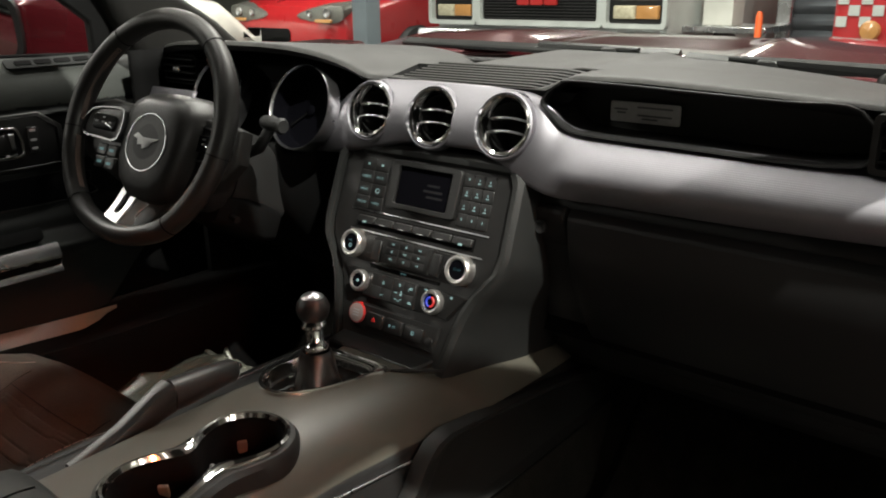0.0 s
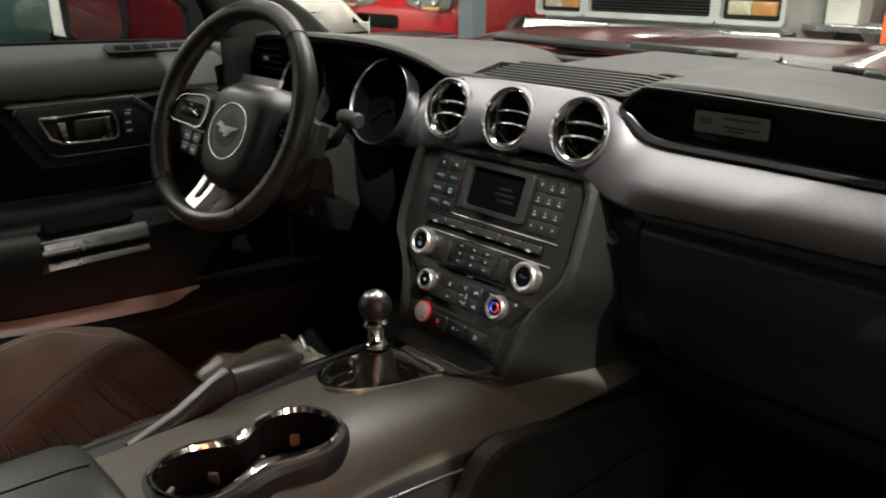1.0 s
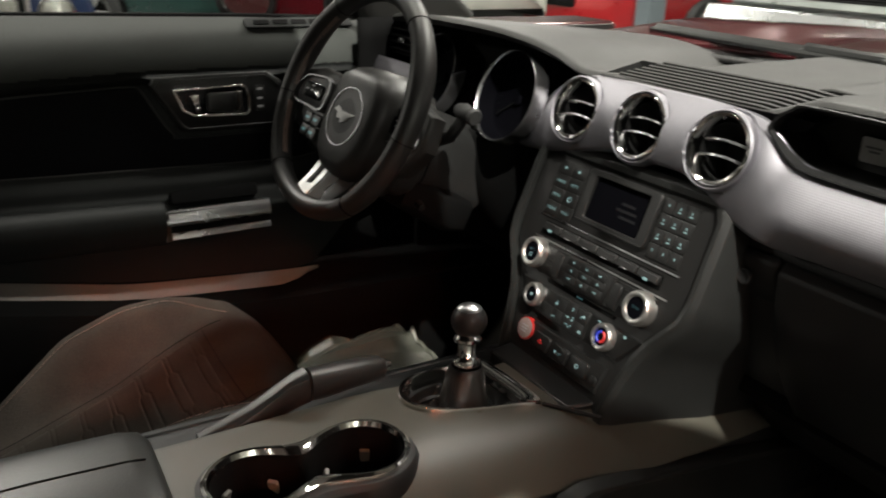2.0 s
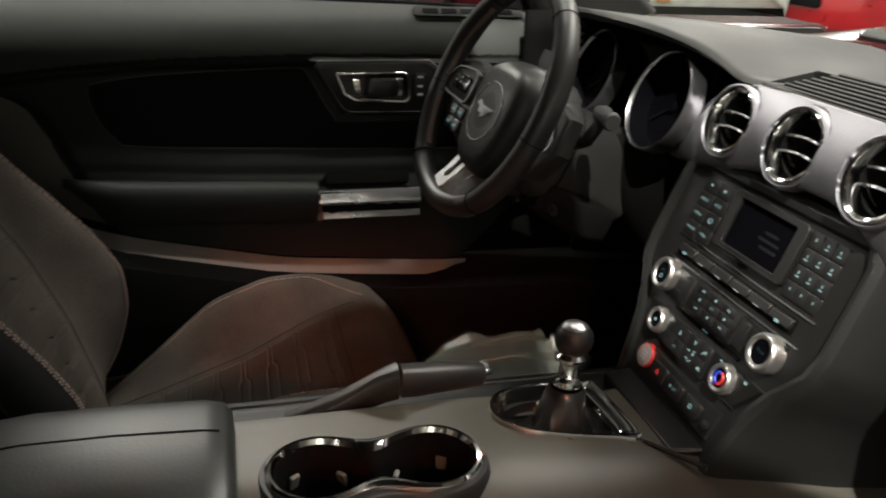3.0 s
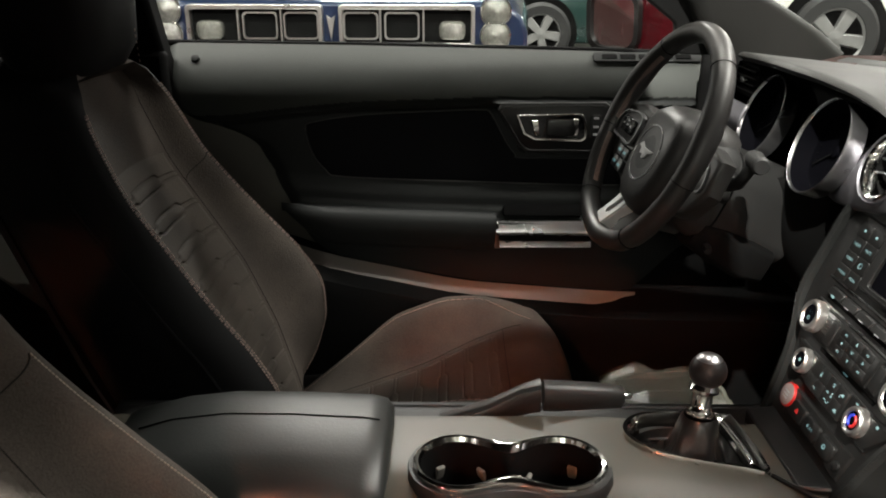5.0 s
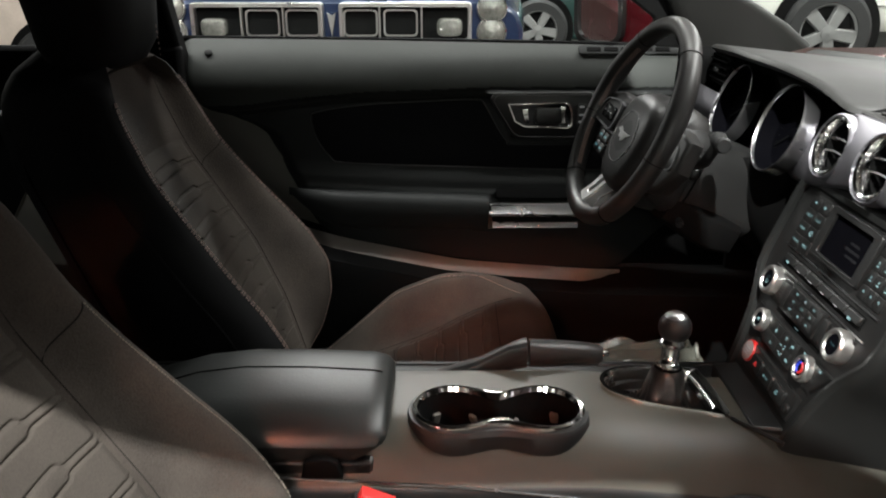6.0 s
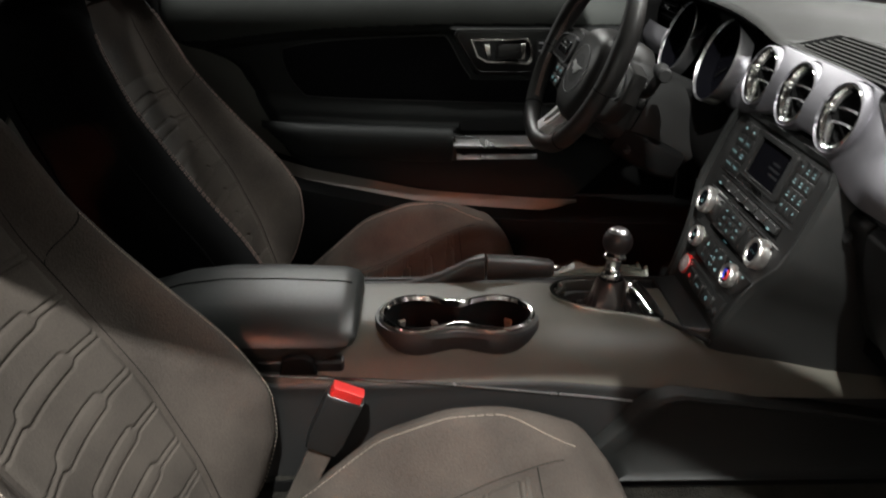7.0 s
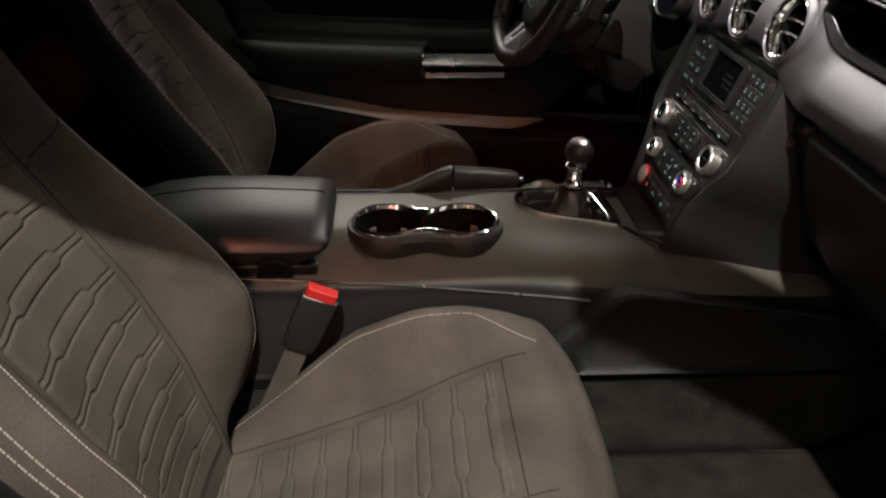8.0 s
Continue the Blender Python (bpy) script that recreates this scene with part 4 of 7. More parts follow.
part("emblem_shape", moved(slab([(x * 1.22, y * 1.35) for x, y in plain], -0.0014, 0.0004, 0.0004), Matrix.Translation(HC)), mat("silver paint", (0.50, 0.50, 0.50), 0.45, 0.2, bump=0), em, "plain silver emblem shape", local=True)
# side spokes with switch pods
for s in (-1, 1):
    o = [(HC.x + s * 0.045, 0.032), (s * 0.105, 0.036), (s * 0.152, 0.026), (s * 0.158, -0.02), (s * 0.130, -0.060), (HC.x + s * 0.05, -0.085)]
    sp = part("side_spoke", slab(o, -0.034 if s < 0 else -0.060, -0.010 if s < 0 else -0.036, 0.010), LEATHER, wheel, local=True)
    po = smooth_loop([(s * 0.054, 0.018), (s * 0.100, 0.020), (s * 0.132, 0.012), (s * 0.145, -0.010), (s * 0.138, -0.026), (s * 0.100, -0.028), (s * 0.056, -0.026)], 3)
    dn = 0.0 if s < 0 else -0.034
    pod = part("switch_pod", slab([(x * 0.97, y * 0.94) for x, y in po], -0.014 + dn, -0.001 + dn, 0.004), PLASTIC2, sp, "black switch pod", local=True)
    part("pod_trim", frame_ring(po, [(s * 0.1 + (x - s * 0.1) * 0.945, -0.003 + (y + 0.003) * 0.90) for x, y in po], -0.006 + dn, 0.0012 + dn), PODTRIM, sp, "silver pod trim", local=True)
    part("switch_plate", moved(slab(rounded(0.052, 0.024, 0.006), -0.004, 0.0035, 0.002), Matrix.Translation((s * 0.092, -0.004, dn))), GLOSSBLACK, sp, local=True)
    for x, y in ((0.092, -0.004), (0.092, 0.003), (0.076, -0.004), (0.108, -0.004)):
        part("switch_mark", moved(slab(rounded(0.006, 0.0022, 0.0006, 3), 0.0034, 0.0042), Matrix.Translation((s * x, y, dn))), GREYMARK, sp, local=True)
    for i, (x, y) in enumerate(((0.066, -0.043), (0.090, -0.043), (0.066, -0.063), (0.089, -0.062))):
        kb = part("switch_key", moved(slab(rounded(0.0225, 0.0180, 0.002, 3), -0.016, -0.004, 0.002), Matrix.Translation((s * x, y, dn))), PLASTIC2, sp, "black lit key", local=True)
        part("key_mark", moved(slab(rounded(0.010, 0.004, 0.0006, 3), -0.0042, -0.0034), Matrix.Translation((s * x, y, dn))), ICON, sp, local=True)
# lower double spoke with bright inlays
def spoke_n(y):
    """The lower spoke rises from the hub's root to the rim."""
    return -0.036 + 0.036 * step(-0.075, -0.160, y)


part("lower_spoke", loft([[(-w, y, spoke_n(y) - 0.022), (w, y, spoke_n(y) - 0.022), (w, y, spoke_n(y) - 0.004), (w * 0.9, y, spoke_n(y) - 0.001), (-w * 0.9, y, spoke_n(y) - 0.001), (-w, y, spoke_n(y) - 0.004)] for y, w in ((-0.070, 0.058), (-0.10, 0.052), (-0.13, 0.046), (-0.156, 0.046))]), LEATHER, wheel, local=True)
for s in (-1, 1):
    o = [(s * 0.004, -0.078), (s * 0.048, -0.078), (s * 0.043, -0.115), (s * 0.040, -0.144), (s * 0.036, -0.150), (s * 0.003, -0.150), (s * 0.002, -0.144), (s * 0.002, -0.115)]
    inner = [(s * 0.020, -0.088), (s * 0.034, -0.088), (s * 0.030, -0.110), (s * 0.028, -0.124), (s * 0.025, -0.128), (s * 0.015, -0.128), (s * 0.0125, -0.124), (s * 0.016, -0.110)]
    g = frame_ring(o, inner, 0.0, 0.006)
    lean = 0.55 if s > 0 else 0.05
    part("spoke_inlay", ([(x, y, z + spoke_n(y) + 0.003 - lean * abs(x)) for x, y, z in g[0]], g[1]), SPOKESILVER, wheel, "satin silver spoke inlay", local=True, bevel=0.0012)

column = thing("steering_column", "black steering column shroud with two stalks", "steering column", Matrix.Translation((-0.35, 0.12, 0.86)))
back = -WN
rings = []
for d, w, h, dz in ((0.055, 0.072, 0.052, 0.0), (0.072, 0.088, 0.064, -0.004), (0.125, 0.090, 0.067, -0.007), (0.16, 0.084, 0.068, -0.008), (0.24, 0.070, 0.068, -0.006)):
    c = WC + HC.x * WX + back * d + WU * (HC.y + dz)
    rings.append([c + WX * p + WU * q for p, q in [(2 * a * w, 2 * b * h) for a, b in rounded(1, 1, 0.28, 5)]])
part("shroud", loft(rings), SHROUD, column)
part("shroud_gap", tube([p for p in [rings[1][i].lerp(rings[2][i], 0.6) for i in range(20)]], 0.0016, 6, close=True), BLACK, column)
part("collar", loft([[WC + HC.x * WX + back * d + WU * (HC.y + dz) + WX * 2 * a * w + WU * 2 * b * h for a, b in rounded(1, 1, 0.22, 6)] for d, w, h, dz in ((0.048, 0.080, 0.058, -0.002), (0.052, 0.087, 0.064, -0.003), (0.088, 0.0935, 0.0715, -0.006), (0.094, 0.0915, 0.0695, -0.006))]), SHROUD, column, "boxy collar behind the wheel")
rings = []
for d, w, h, dz in ((0.09, 0.060, 0.024, -0.064), (0.13, 0.080, 0.028, -0.068), (0.18, 0.080, 0.030, -0.072), (0.22, 0.06, 0.026, -0.072)):
    c = WC + HC.x * WX + back * d + WU * (HC.y + dz) + WX * 0.035
    rings.append([c + WX * p + WU * q for p, q in [(2 * a * w * 0.8, 2 * b * h) for a, b in rounded(1, 1, 0.2, 5)]])
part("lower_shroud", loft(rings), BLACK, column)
st = [Vector((-0.245, 0.082, 0.888)), Vector((-0.215, 0.078, 0.872)), Vector((-0.192, 0.080, 0.880)), Vector((-0.180, 0.086, 0.900)), Vector((-0.172, 0.090, 0.914))]
sk = part("wiper_stalk", tube(st, [0.010, 0.010, 0.008, 0.008, 0.008], 12), PLASTIC2, column, "black wiper stalk")
part("stalk_end", tube([(-0.190, 0.0915, 0.9155), (-0.176, 0.0905, 0.9145), (-0.165, 0.0895, 0.914), (-0.150, 0.0885, 0.9135), (-0.146, 0.0882, 0.9133)], [0.009, 0.0125, 0.0095, 0.0115, 0.009], 14), PLASTIC, sk, "ribbed twist end")
part("key_barrel", lathe([(0.0, 0.006), (0.008, 0.006), (0.011, 0.003), (0.012, -0.004)], 24, pose(-0.262, 0.085, 0.845, 70, 0, 20)), PLASTIC2, column, "black ignition barrel")
part("indicator_stalk", tube([(-0.41, 0.085, 0.890), (-0.45, 0.082, 0.905), (-0.495, 0.080, 0.912)], [0.008, 0.007, 0.0095], 12), PLASTIC2, column, "black indicator stalk")
part("tilt_lever", tube([(-0.33, 0.09, 0.792), (-0.28, 0.075, 0.772), (-0.245, 0.07, 0.768)], [0.004, 0.008, 0.005], 8), PLASTIC2, column, "black tilt lever")

# ---- centre control panel ----
SU, SN = Vector((0, 0.347, 0.938)).normalized(), Vector((0, -0.938, 0.347)).normalized()
PM = frame_at((0.004, 0.133, 0.655), (1, 0, 0), SU)  # x right, y up the face, z to the seats
panel = thing("control_panel", "black centre stack with radio, climate keys and chrome knobs", "control panel", PM)
OUT = [(0.222, 0.140), (0.205, 0.149), (0.12, 0.151), (0.095, 0.146), (0.06, 0.120), (0.035, 0.108), (0.0, 0.098), (-0.05, 0.088), (-0.062, 0.080)]
outline = [(w, u) for u, w in OUT] + [(-w, u) for u, w in reversed(OUT)]


def grown(o, d):
    return [(x + math.copysign(d, x), y + (d if y > 0.2 else -d if y < -0.06 else 0)) for x, y in o]


# soft shell that flares back into the dashboard
sh = []
for d, n, lift in ((-0.004, -0.004, 0), (0.003, 0.006, 0), (0.010, 0.008, 0), (0.017, 0.003, 0), (0.021, -0.012, 0), (0.026, -0.06, 0.0), (0.034, -0.14, 0.0), (0.036, -0.22, 0)):
    sh.append([(x, y, n) for x, y in grown(outline, d)])
part("shell", loft(sh, caps=False), SHELLVINYL, panel, "soft grained shell round the controls", local=True)
for s in (-1, 1):
    part("shell_stitching", stitches([(s * (w + 0.0125), u, 0.0075) for u, w in OUT], 0.003, 0.002, 0.0005), PLASTIC, panel, local=True)
part("face", loft([[(x, y, -0.006) for x, y in outline], [(x, y, 0.0) for x, y in outline], [(x * 0.985, y * 0.99, 0.0012) for x, y in outline]]), PANELBLACK, panel, "satin black face panel", local=True)


def key(name, x, y, w, h, n0=0.0, n1=0.004, r=0.002, material=None, parent=None, label=""):
    return part(name, moved(slab(rounded(w, h, r, 4), n0, n1, min(0.0015, (n1 - n0) * 0.6)), Matrix.Translation((x, y, 0))), material or PANELBLACK, parent or panel, label, local=True)


def marks(bars, parent, n, material=None):
    for x, y, w, h in bars:
        w, h = w * 0.8, h * 0.8
        part("key_mark", moved(slab(rounded(w, h, min(w, h) * 0.3, 3), n, n + 0.0004), Matrix.Translation((x, y, 0))), material or ICON, parent, local=True)


def lettering(text, x, y, n, size, parent):
    """Lit letters on a key."""
    cu = bpy.data.curves.new("key_word", "FONT")
    cu.body, cu.size, cu.align_x, cu.align_y = text, size, "CENTER", "CENTER"
    cu.materials.append(ICON)
    tx = new("key_word", cu)
    tx.parent = parent
    tx.matrix_basis = Matrix.Translation((x, y, n))
    return tx


# screen
hood = part("screen_bezel", moved(frame_ring(rounded(0.124, 0.068, 0.006), rounded(0.094, 0.053, 0.003), 0.0, 0.007), Matrix.Translation((0.008, 0.184, 0))), PANELBLACK, panel, "black screen surround", local=True, bevel=0.0012)
part("screen", moved(slab(rounded(0.096, 0.055, 0.003), 0.0, 0.0025), Matrix.Translation((0.008, 0.184, 0))), SCREEN, panel, "dark display screen", local=True)
dim = mat("dim grey screen text", (0.01, 0.01, 0.011), 0.6, bump=0, spec=0.05, emit=((0.8, 0.85, 0.9), 0.004))
for dx, dy, w in ((0.016, 0.006, 0.022), (0.016, -0.002, 0.034), (0.020, -0.010, 0.028)):
    part("screen_line", moved(slab(rounded(w, 0.0032, 0.0008, 3), 0.0025, 0.0028), Matrix.Translation((0.008 + dx, 0.184 + dy, 0))), dim, hood, "dim unreadable line on the screen", local=True)
part("bezel_edge", box((0.008, 0.1525, 0.0078), (0.118, 0.0014, 0.0014)), PANELBLACK, hood, "thin lower edge", local=True)
# phone keypad on one side, menu keys on the other
for i in range(4):
    for j in range(2):
        x, y = -0.1025 + 0.0265 * j, 0.2060 - 0.0185 * i
        k = key("menu_key", x, y, 0.0260, 0.0180, 0.001, 0.0024)
        if i == 0:
            marks([(x, y, 0.005, 0.004)], k, 0.0024)
        elif i == 2 and j == 1:
            part("clock_mark", moved(lathe([(0.0026, 0.0025), (0.0036, 0.0029), (0.0036, 0.0025)], 18, Matrix.Translation((x, y, 0)), caps=False), Matrix()), ICON, k, local=True)
        else:
            word = {(1, 0): "RADIO", (1, 1): "MUTE", (2, 0): "MEDIA", (3, 0): "PHONE", (3, 1): "MENU"}[(i, j)]
            lettering(word, x, y, 0.0027, 0.0052, k)
for i in range(4):
    for j in range(3):
        x, y = 0.0805 + 0.0172 * j, 0.2070 - 0.0178 * i
        k = key("number_key", x, y, 0.0168, 0.0174, 0.001, 0.0024)
        b = [(x, y + 0.0012, 0.0015, 0.004)]
        if i < 3 and (i, j) != (0, 0):
            b.append((x, y - 0.0028, 0.006, 0.0018))
        marks(b, k, 0.0024)
# rails and the row of preset keys
for y, w in ((0.1395, 0.246), (0.1100, 0.240)):
    part("rail", box((0.006, y, 0.0018), (w, 0.0016, 0.0016)), SATIN, panel, "thin grey rail", local=True)
part("preset_slot", slab([(-0.102, 0.1335), (0.110, 0.1335), (0.110, 0.116), (-0.102, 0.116)], 0.0012, 0.0018), BLACK, panel, local=True)
for i in range(6):
    x = -0.0835 + 0.0350 * i
    k = part("preset_key", loft([[(x - 0.0165, 0.121, 0.0015), (x + 0.0165, 0.121, 0.0015), (x + 0.0165, 0.1325, 0.0015), (x - 0.0165, 0.1325, 0.0015)],
                                 [(x - 0.0160, 0.122, 0.008), (x + 0.0160, 0.122, 0.008), (x + 0.0160, 0.131, 0.0055), (x - 0.0160, 0.131, 0.0055)]]), PANELBLACK, panel, "black preset key", local=True, bevel=0.001)
    marks([(x, 0.1225, 0.012 if 0 < i < 5 else 0.009, 0.0012 if 0 < i < 5 else 0.004)], k, 0.0082, GREYMARK if 0 < i < 5 else ICON)


def knob(name, x, y, r, n, label, face=None):
    k = part(name, lathe([(r * 1.04, 0.001), (r * 1.02, n * 0.35), (r, n * 0.85), (r * 0.97, n - 0.0004), (r * 0.90, n + 0.0010), (r * 0.80, n + 0.0012), (r * 0.70, n + 0.0004), (r * 0.66, n - 0.001)], 44, Matrix.Translation((x, y, 0)), caps=False), KNOBMETAL, panel, label, local=True)
    part("knob_face", lathe([(r * 0.70, n - 0.0012), (r * 0.62, n - 0.002), (0.0, n - 0.0016)], 36, Matrix.Translation((x, y, 0))), SCREEN, k, "black knob face", local=True)
    part("knurl", join(*[moved(box((r * 1.012, 0, n * 0.55), (0.0012, 0.0010, n * 0.55)), Matrix.Translation((x, y, 0)) @ Matrix.Rotation(2 * math.pi * q / 40, 4, "Z")) for q in range(40)]), KNOBMETAL, k, local=True)
    return k


# radio row
part("radio_bar", slab([(-0.108, 0.106), (0.116, 0.106), (0.116, 0.079), (0.096, 0.068), (-0.085, 0.068), (-0.108, 0.079)], 0.001, 0.004, 0.002), PANELBLACK, panel, local=True)
v = knob("volume_knob", -0.0955, 0.0895, 0.0195, 0.0155, "chrome volume knob")
lettering("VOL", -0.0955, 0.0925, 0.0143, 0.0048, v)
part("power_mark", lathe([(0.0018, 0.0143), (0.0028, 0.0146), (0.0028, 0.0142)], 14, Matrix.Translation((-0.0955, 0.0855, 0)), caps=False), ICON, v, local=True)
v = knob("tuning_knob", 0.0995, 0.0895, 0.0195, 0.0155, "chrome tuning knob")
lettering("TUNE", 0.0995, 0.0895, 0.0143, 0.0048, v)
pad = part("radio_pad", slab([(-0.041, 0.1075), (0.052, 0.1075), (0.050, 0.072), (-0.039, 0.072)], 0.003, 0.010, 0.003), PANELBLACK, panel, "raised black key pad", local=True)
for i in range(3):
    for j in range(3):
        x, y = -0.0190 + 0.0245 * j, 0.1010 - 0.0105 * i
        k = key("radio_key", x, y, 0.0240, 0.0102, 0.009, 0.0104, 0.0012, None, pad)
        if (i, j) == (1, 1):
            lettering("OK", x, y, 0.0107, 0.0046, k)
        elif (i, j) in ((0, 1), (2, 1), (1, 0), (1, 2)):
            dx, dy = {(0, 1): (0, 1), (2, 1): (0, -1), (1, 0): (-1, 0), (1, 2): (1, 0)}[(i, j)]
            tri = [(x + dx * 0.0022, y + dy * 0.0022), (x - dx * 0.0014 + dy * 0.0020, y - dy * 0.0014 - dx * 0.0020), (x - dx * 0.0014 - dy * 0.0020, y - dy * 0.0014 + dx * 0.0020)]
            part("arrow_mark", slab(tri, 0.0103, 0.0108), ICON, k, local=True)
        else:
            marks([(x - 0.0012, y, 0.0022, 0.0028), (x + 0.0018, y, 0.0010, 0.0034)], k, 0.0105)
for s in (-1, 1):
    part("side_wing", slab([(s * 0.046 + 0.003, 0.103), (s * 0.062 + 0.003, 0.103), (s * 0.062 + 0.003, 0.072), (s * 0.046 + 0.003, 0.072)], 0.003, 0.008, 0.003), PANELBLACK, panel, local=True)
    for q in range(6):
        part("rib", box((s * 0.071 + 0.003, 0.100 - 0.0038 * q, 0.0045), (0.014, 0.0014, 0.0012)), PLASTIC, panel, local=True)
part("disc_slot", slab([(-0.062, 0.0665), (0.068, 0.0665), (0.066, 0.0615), (-0.060, 0.0615)], 0.0008, 0.002), BLACK, panel, "narrow black disc slot", local=True)
part("slot_light", box((0.003, 0.064, 0.0022), (0.010, 0.0014, 0.0006)), ICON, panel, local=True)
# climate row
part("climate_bar", slab([(-0.104, 0.055), (0.118, 0.055), (0.092, 0.022), (-0.082, 0.022)], 0.001, 0.005, 0.003), PANELBLACK, panel, local=True)
part("climate_rim", tube([(-0.105, 0.056, 0.003), (0.120, 0.056, 0.003), (0.093, 0.021, 0.003), (-0.083, 0.021, 0.003)], 0.001, 6, close=True), PLASTIC, panel, local=True)
v = knob("fan_knob", -0.0690, 0.0395, 0.0150, 0.014, "chrome fan knob")
marks([(-0.069, 0.0395, 0.005, 0.005)], v, 0.0127)
v = knob("temperature_knob", 0.0670, 0.0395, 0.0160, 0.014, "chrome temperature knob with red and blue marks")
part("red_mark", tube([(0.067 + 0.0062 * math.cos(a), 0.0395 + 0.0062 * math.sin(a), 0.0132) for a in span(-1.4, 1.4, 12)], 0.0016, 6), ICONRED, v, "red lit arc", local=True)
part("blue_mark", tube([(0.067 + 0.0062 * math.cos(a), 0.0395 + 0.0062 * math.sin(a), 0.0132) for a in span(1.75, 4.5, 12)], 0.0016, 6), ICONBLUE, v, "blue lit arc", local=True)
marks([(0.050, 0.0525, 0.006, 0.0025), (0.094, 0.0515, 0.005, 0.004)], panel, 0.0052)
cp = part("climate_pad", slab([(-0.048, 0.056), (0.036, 0.056), (0.036, 0.021), (-0.044, 0.021)], 0.003, 0.0085, 0.003), PANELBLACK, panel, "raised black climate keys", local=True)
for i in range(2):
    for j in range(4):
        x, y = -0.036 + 0.020 * j, 0.0475 - 0.017 * i
        k = key("climate_key", x, y, 0.0197, 0.0167, 0.008, 0.0089, 0.0012, None, cp)
# symbols of the climate keys, made of small bars: x, y, width, height
for symbol in ([(-0.0230, 0.0450, 0.0045, 0.0034), (-0.0230, 0.0478, 0.0020, 0.0022)], [(0.0069, 0.0500, 0.0050, 0.0016), (0.0069, 0.0476, 0.0028, 0.0016)], [(0.0270, 0.0470, 0.0080, 0.0020), (0.0282, 0.0488, 0.0048, 0.0018), (0.0240, 0.0446, 0.0024, 0.0012)],
               [(0.0010, 0.0376, 0.0040, 0.0014), (0.0034, 0.0376, 0.0014, 0.0034)], [(0.0116, 0.0402, 0.0028, 0.0026), (0.0116, 0.0366, 0.0036, 0.0032)], [(0.0040, 0.0288, 0.0060, 0.0014), (0.0086, 0.0272, 0.0056, 0.0014), (0.0122, 0.0296, 0.0030, 0.0014)],
               [(0.0290, 0.0280, 0.0085, 0.0020), (0.0290, 0.0298, 0.0052, 0.0018)]):
    marks(symbol, cp, 0.0090)
lettering("A/C", -0.0222, 0.0285, 0.0092, 0.0042, cp)
# lowest row: start button, warning key and switches
part("switch_bar", slab([(-0.078, 0.008), (0.086, 0.008), (0.082, -0.026), (-0.060, -0.026)], 0.0012, 0.005, 0.004), PANELBLACK, panel, local=True)
sb = part("start_button", lathe([(0.0150, 0.002), (0.0150, 0.0065), (0.0143, 0.0078), (0.0134, 0.0078)], 36, Matrix.Translation((-0.0630, -0.0055, 0)), caps=False), REDPLASTIC, panel, "round start button with a red ring", local=True)
part("button_cap", lathe([(0.0136, 0.005), (0.0134, 0.0082), (0.0, 0.0092)], 32, Matrix.Translation((-0.0630, -0.0055, 0))), mat("grey pink cap", (0.27, 0.22, 0.21), 0.35, bump=0), sb, "pale cap", local=True)
for d in (0.004, 0.0, -0.004):
    part("cap_mark", moved(slab(rounded(0.011, 0.0018, 0.0006, 3), 0.0090, 0.0094), Matrix.Translation((-0.063, -0.0055 + d, 0))), GREYMARK, sb, local=True)
for i in range(3):
    x = -0.0270 + 0.0365 * i
    k = key("switch_key", x, -0.0090, 0.0320, 0.0200, 0.003, 0.0095, 0.0035, None, None, "black rocker switch")
    if i == 0:
        part("warning_mark", tube([(x - 0.0030, -0.0105, 0.0098), (x + 0.0030, -0.0105, 0.0098), (x, -0.0055, 0.0098)], 0.0008, 5, close=True), ICONRED, k, "red triangle", local=True)
    else:
        if i == 1:
            marks([(x - 0.0055, -0.0085, 0.0034, 0.0044)], k, 0.0096)
            lettering("OFF", x + 0.0025, -0.0088, 0.0098, 0.0044, k)
        else:
            part("wheel_mark", lathe([(0.0014, 0.0096), (0.0030, 0.0100), (0.0030, 0.0096)], 16, Matrix.Translation((x, -0.0085, 0)), caps=False), ICON, k, local=True)
part("end_button", lathe([(0.006, 0.002), (0.006, 0.008), (0.004, 0.009), (0.0, 0.009)], 20, Matrix.Translation((0.0735, -0.0135, 0))), PANELBLACK, panel, local=True)
part("small_lamp", box((-0.045, -0.045, 0.0014), (0.0016, 0.0016, 0.001)), ICON, panel, local=True)

# ---- centre console ----
console = thing("centre_console", "black centre console with armrest and chrome cup holders", "console", Matrix.Translation((0.01, -0.2, 0.3)))


def deck_z(y):
    return soft([(-0.36, 0.632), (-0.10, 0.634), (-0.03, 0.626), (0.08, 0.618), (0.3, 0.61)], y, 0.04)


CX, C1, C2, CRR = 0.062, -0.166, -0.277, 0.0475


def cup_d(x, y):
    a = math.hypot(x - CX, y - C1) - CRR
    b = math.hypot(x - CX, y - C2) - CRR
    h = max(0.0, 1 - abs(a - b) / 0.068)
    return min(a, b) - h * h * 0.068 / 4


def cup_outline(off, n=72):
    out = []
    cy = (C1 + C2) / 2
    for k in range(n):
        a = 2 * math.pi * k / n
        lo, hi = 0.0, 0.2
        for _ in range(30):
            mid = (lo + hi) / 2
            if cup_d(CX + mid * math.cos(a), cy + mid * math.sin(a)) < off:
                lo = mid
            else:
                hi = mid
        out.append((CX + lo * math.cos(a), cy + lo * math.sin(a)))
    return out


BZ = smooth_loop([(x * 0.95, y * 0.96) for x, y in [(-0.060, 0.052), (-0.058, 0.0), (-0.052, -0.045), (-0.035, -0.075), (-0.008, -0.090), (0.018, -0.084), (0.038, -0.058), (0.050, -0.015), (0.058, 0.035), (0.064, 0.064), (0.040, 0.070), (-0.050, 0.062)]])


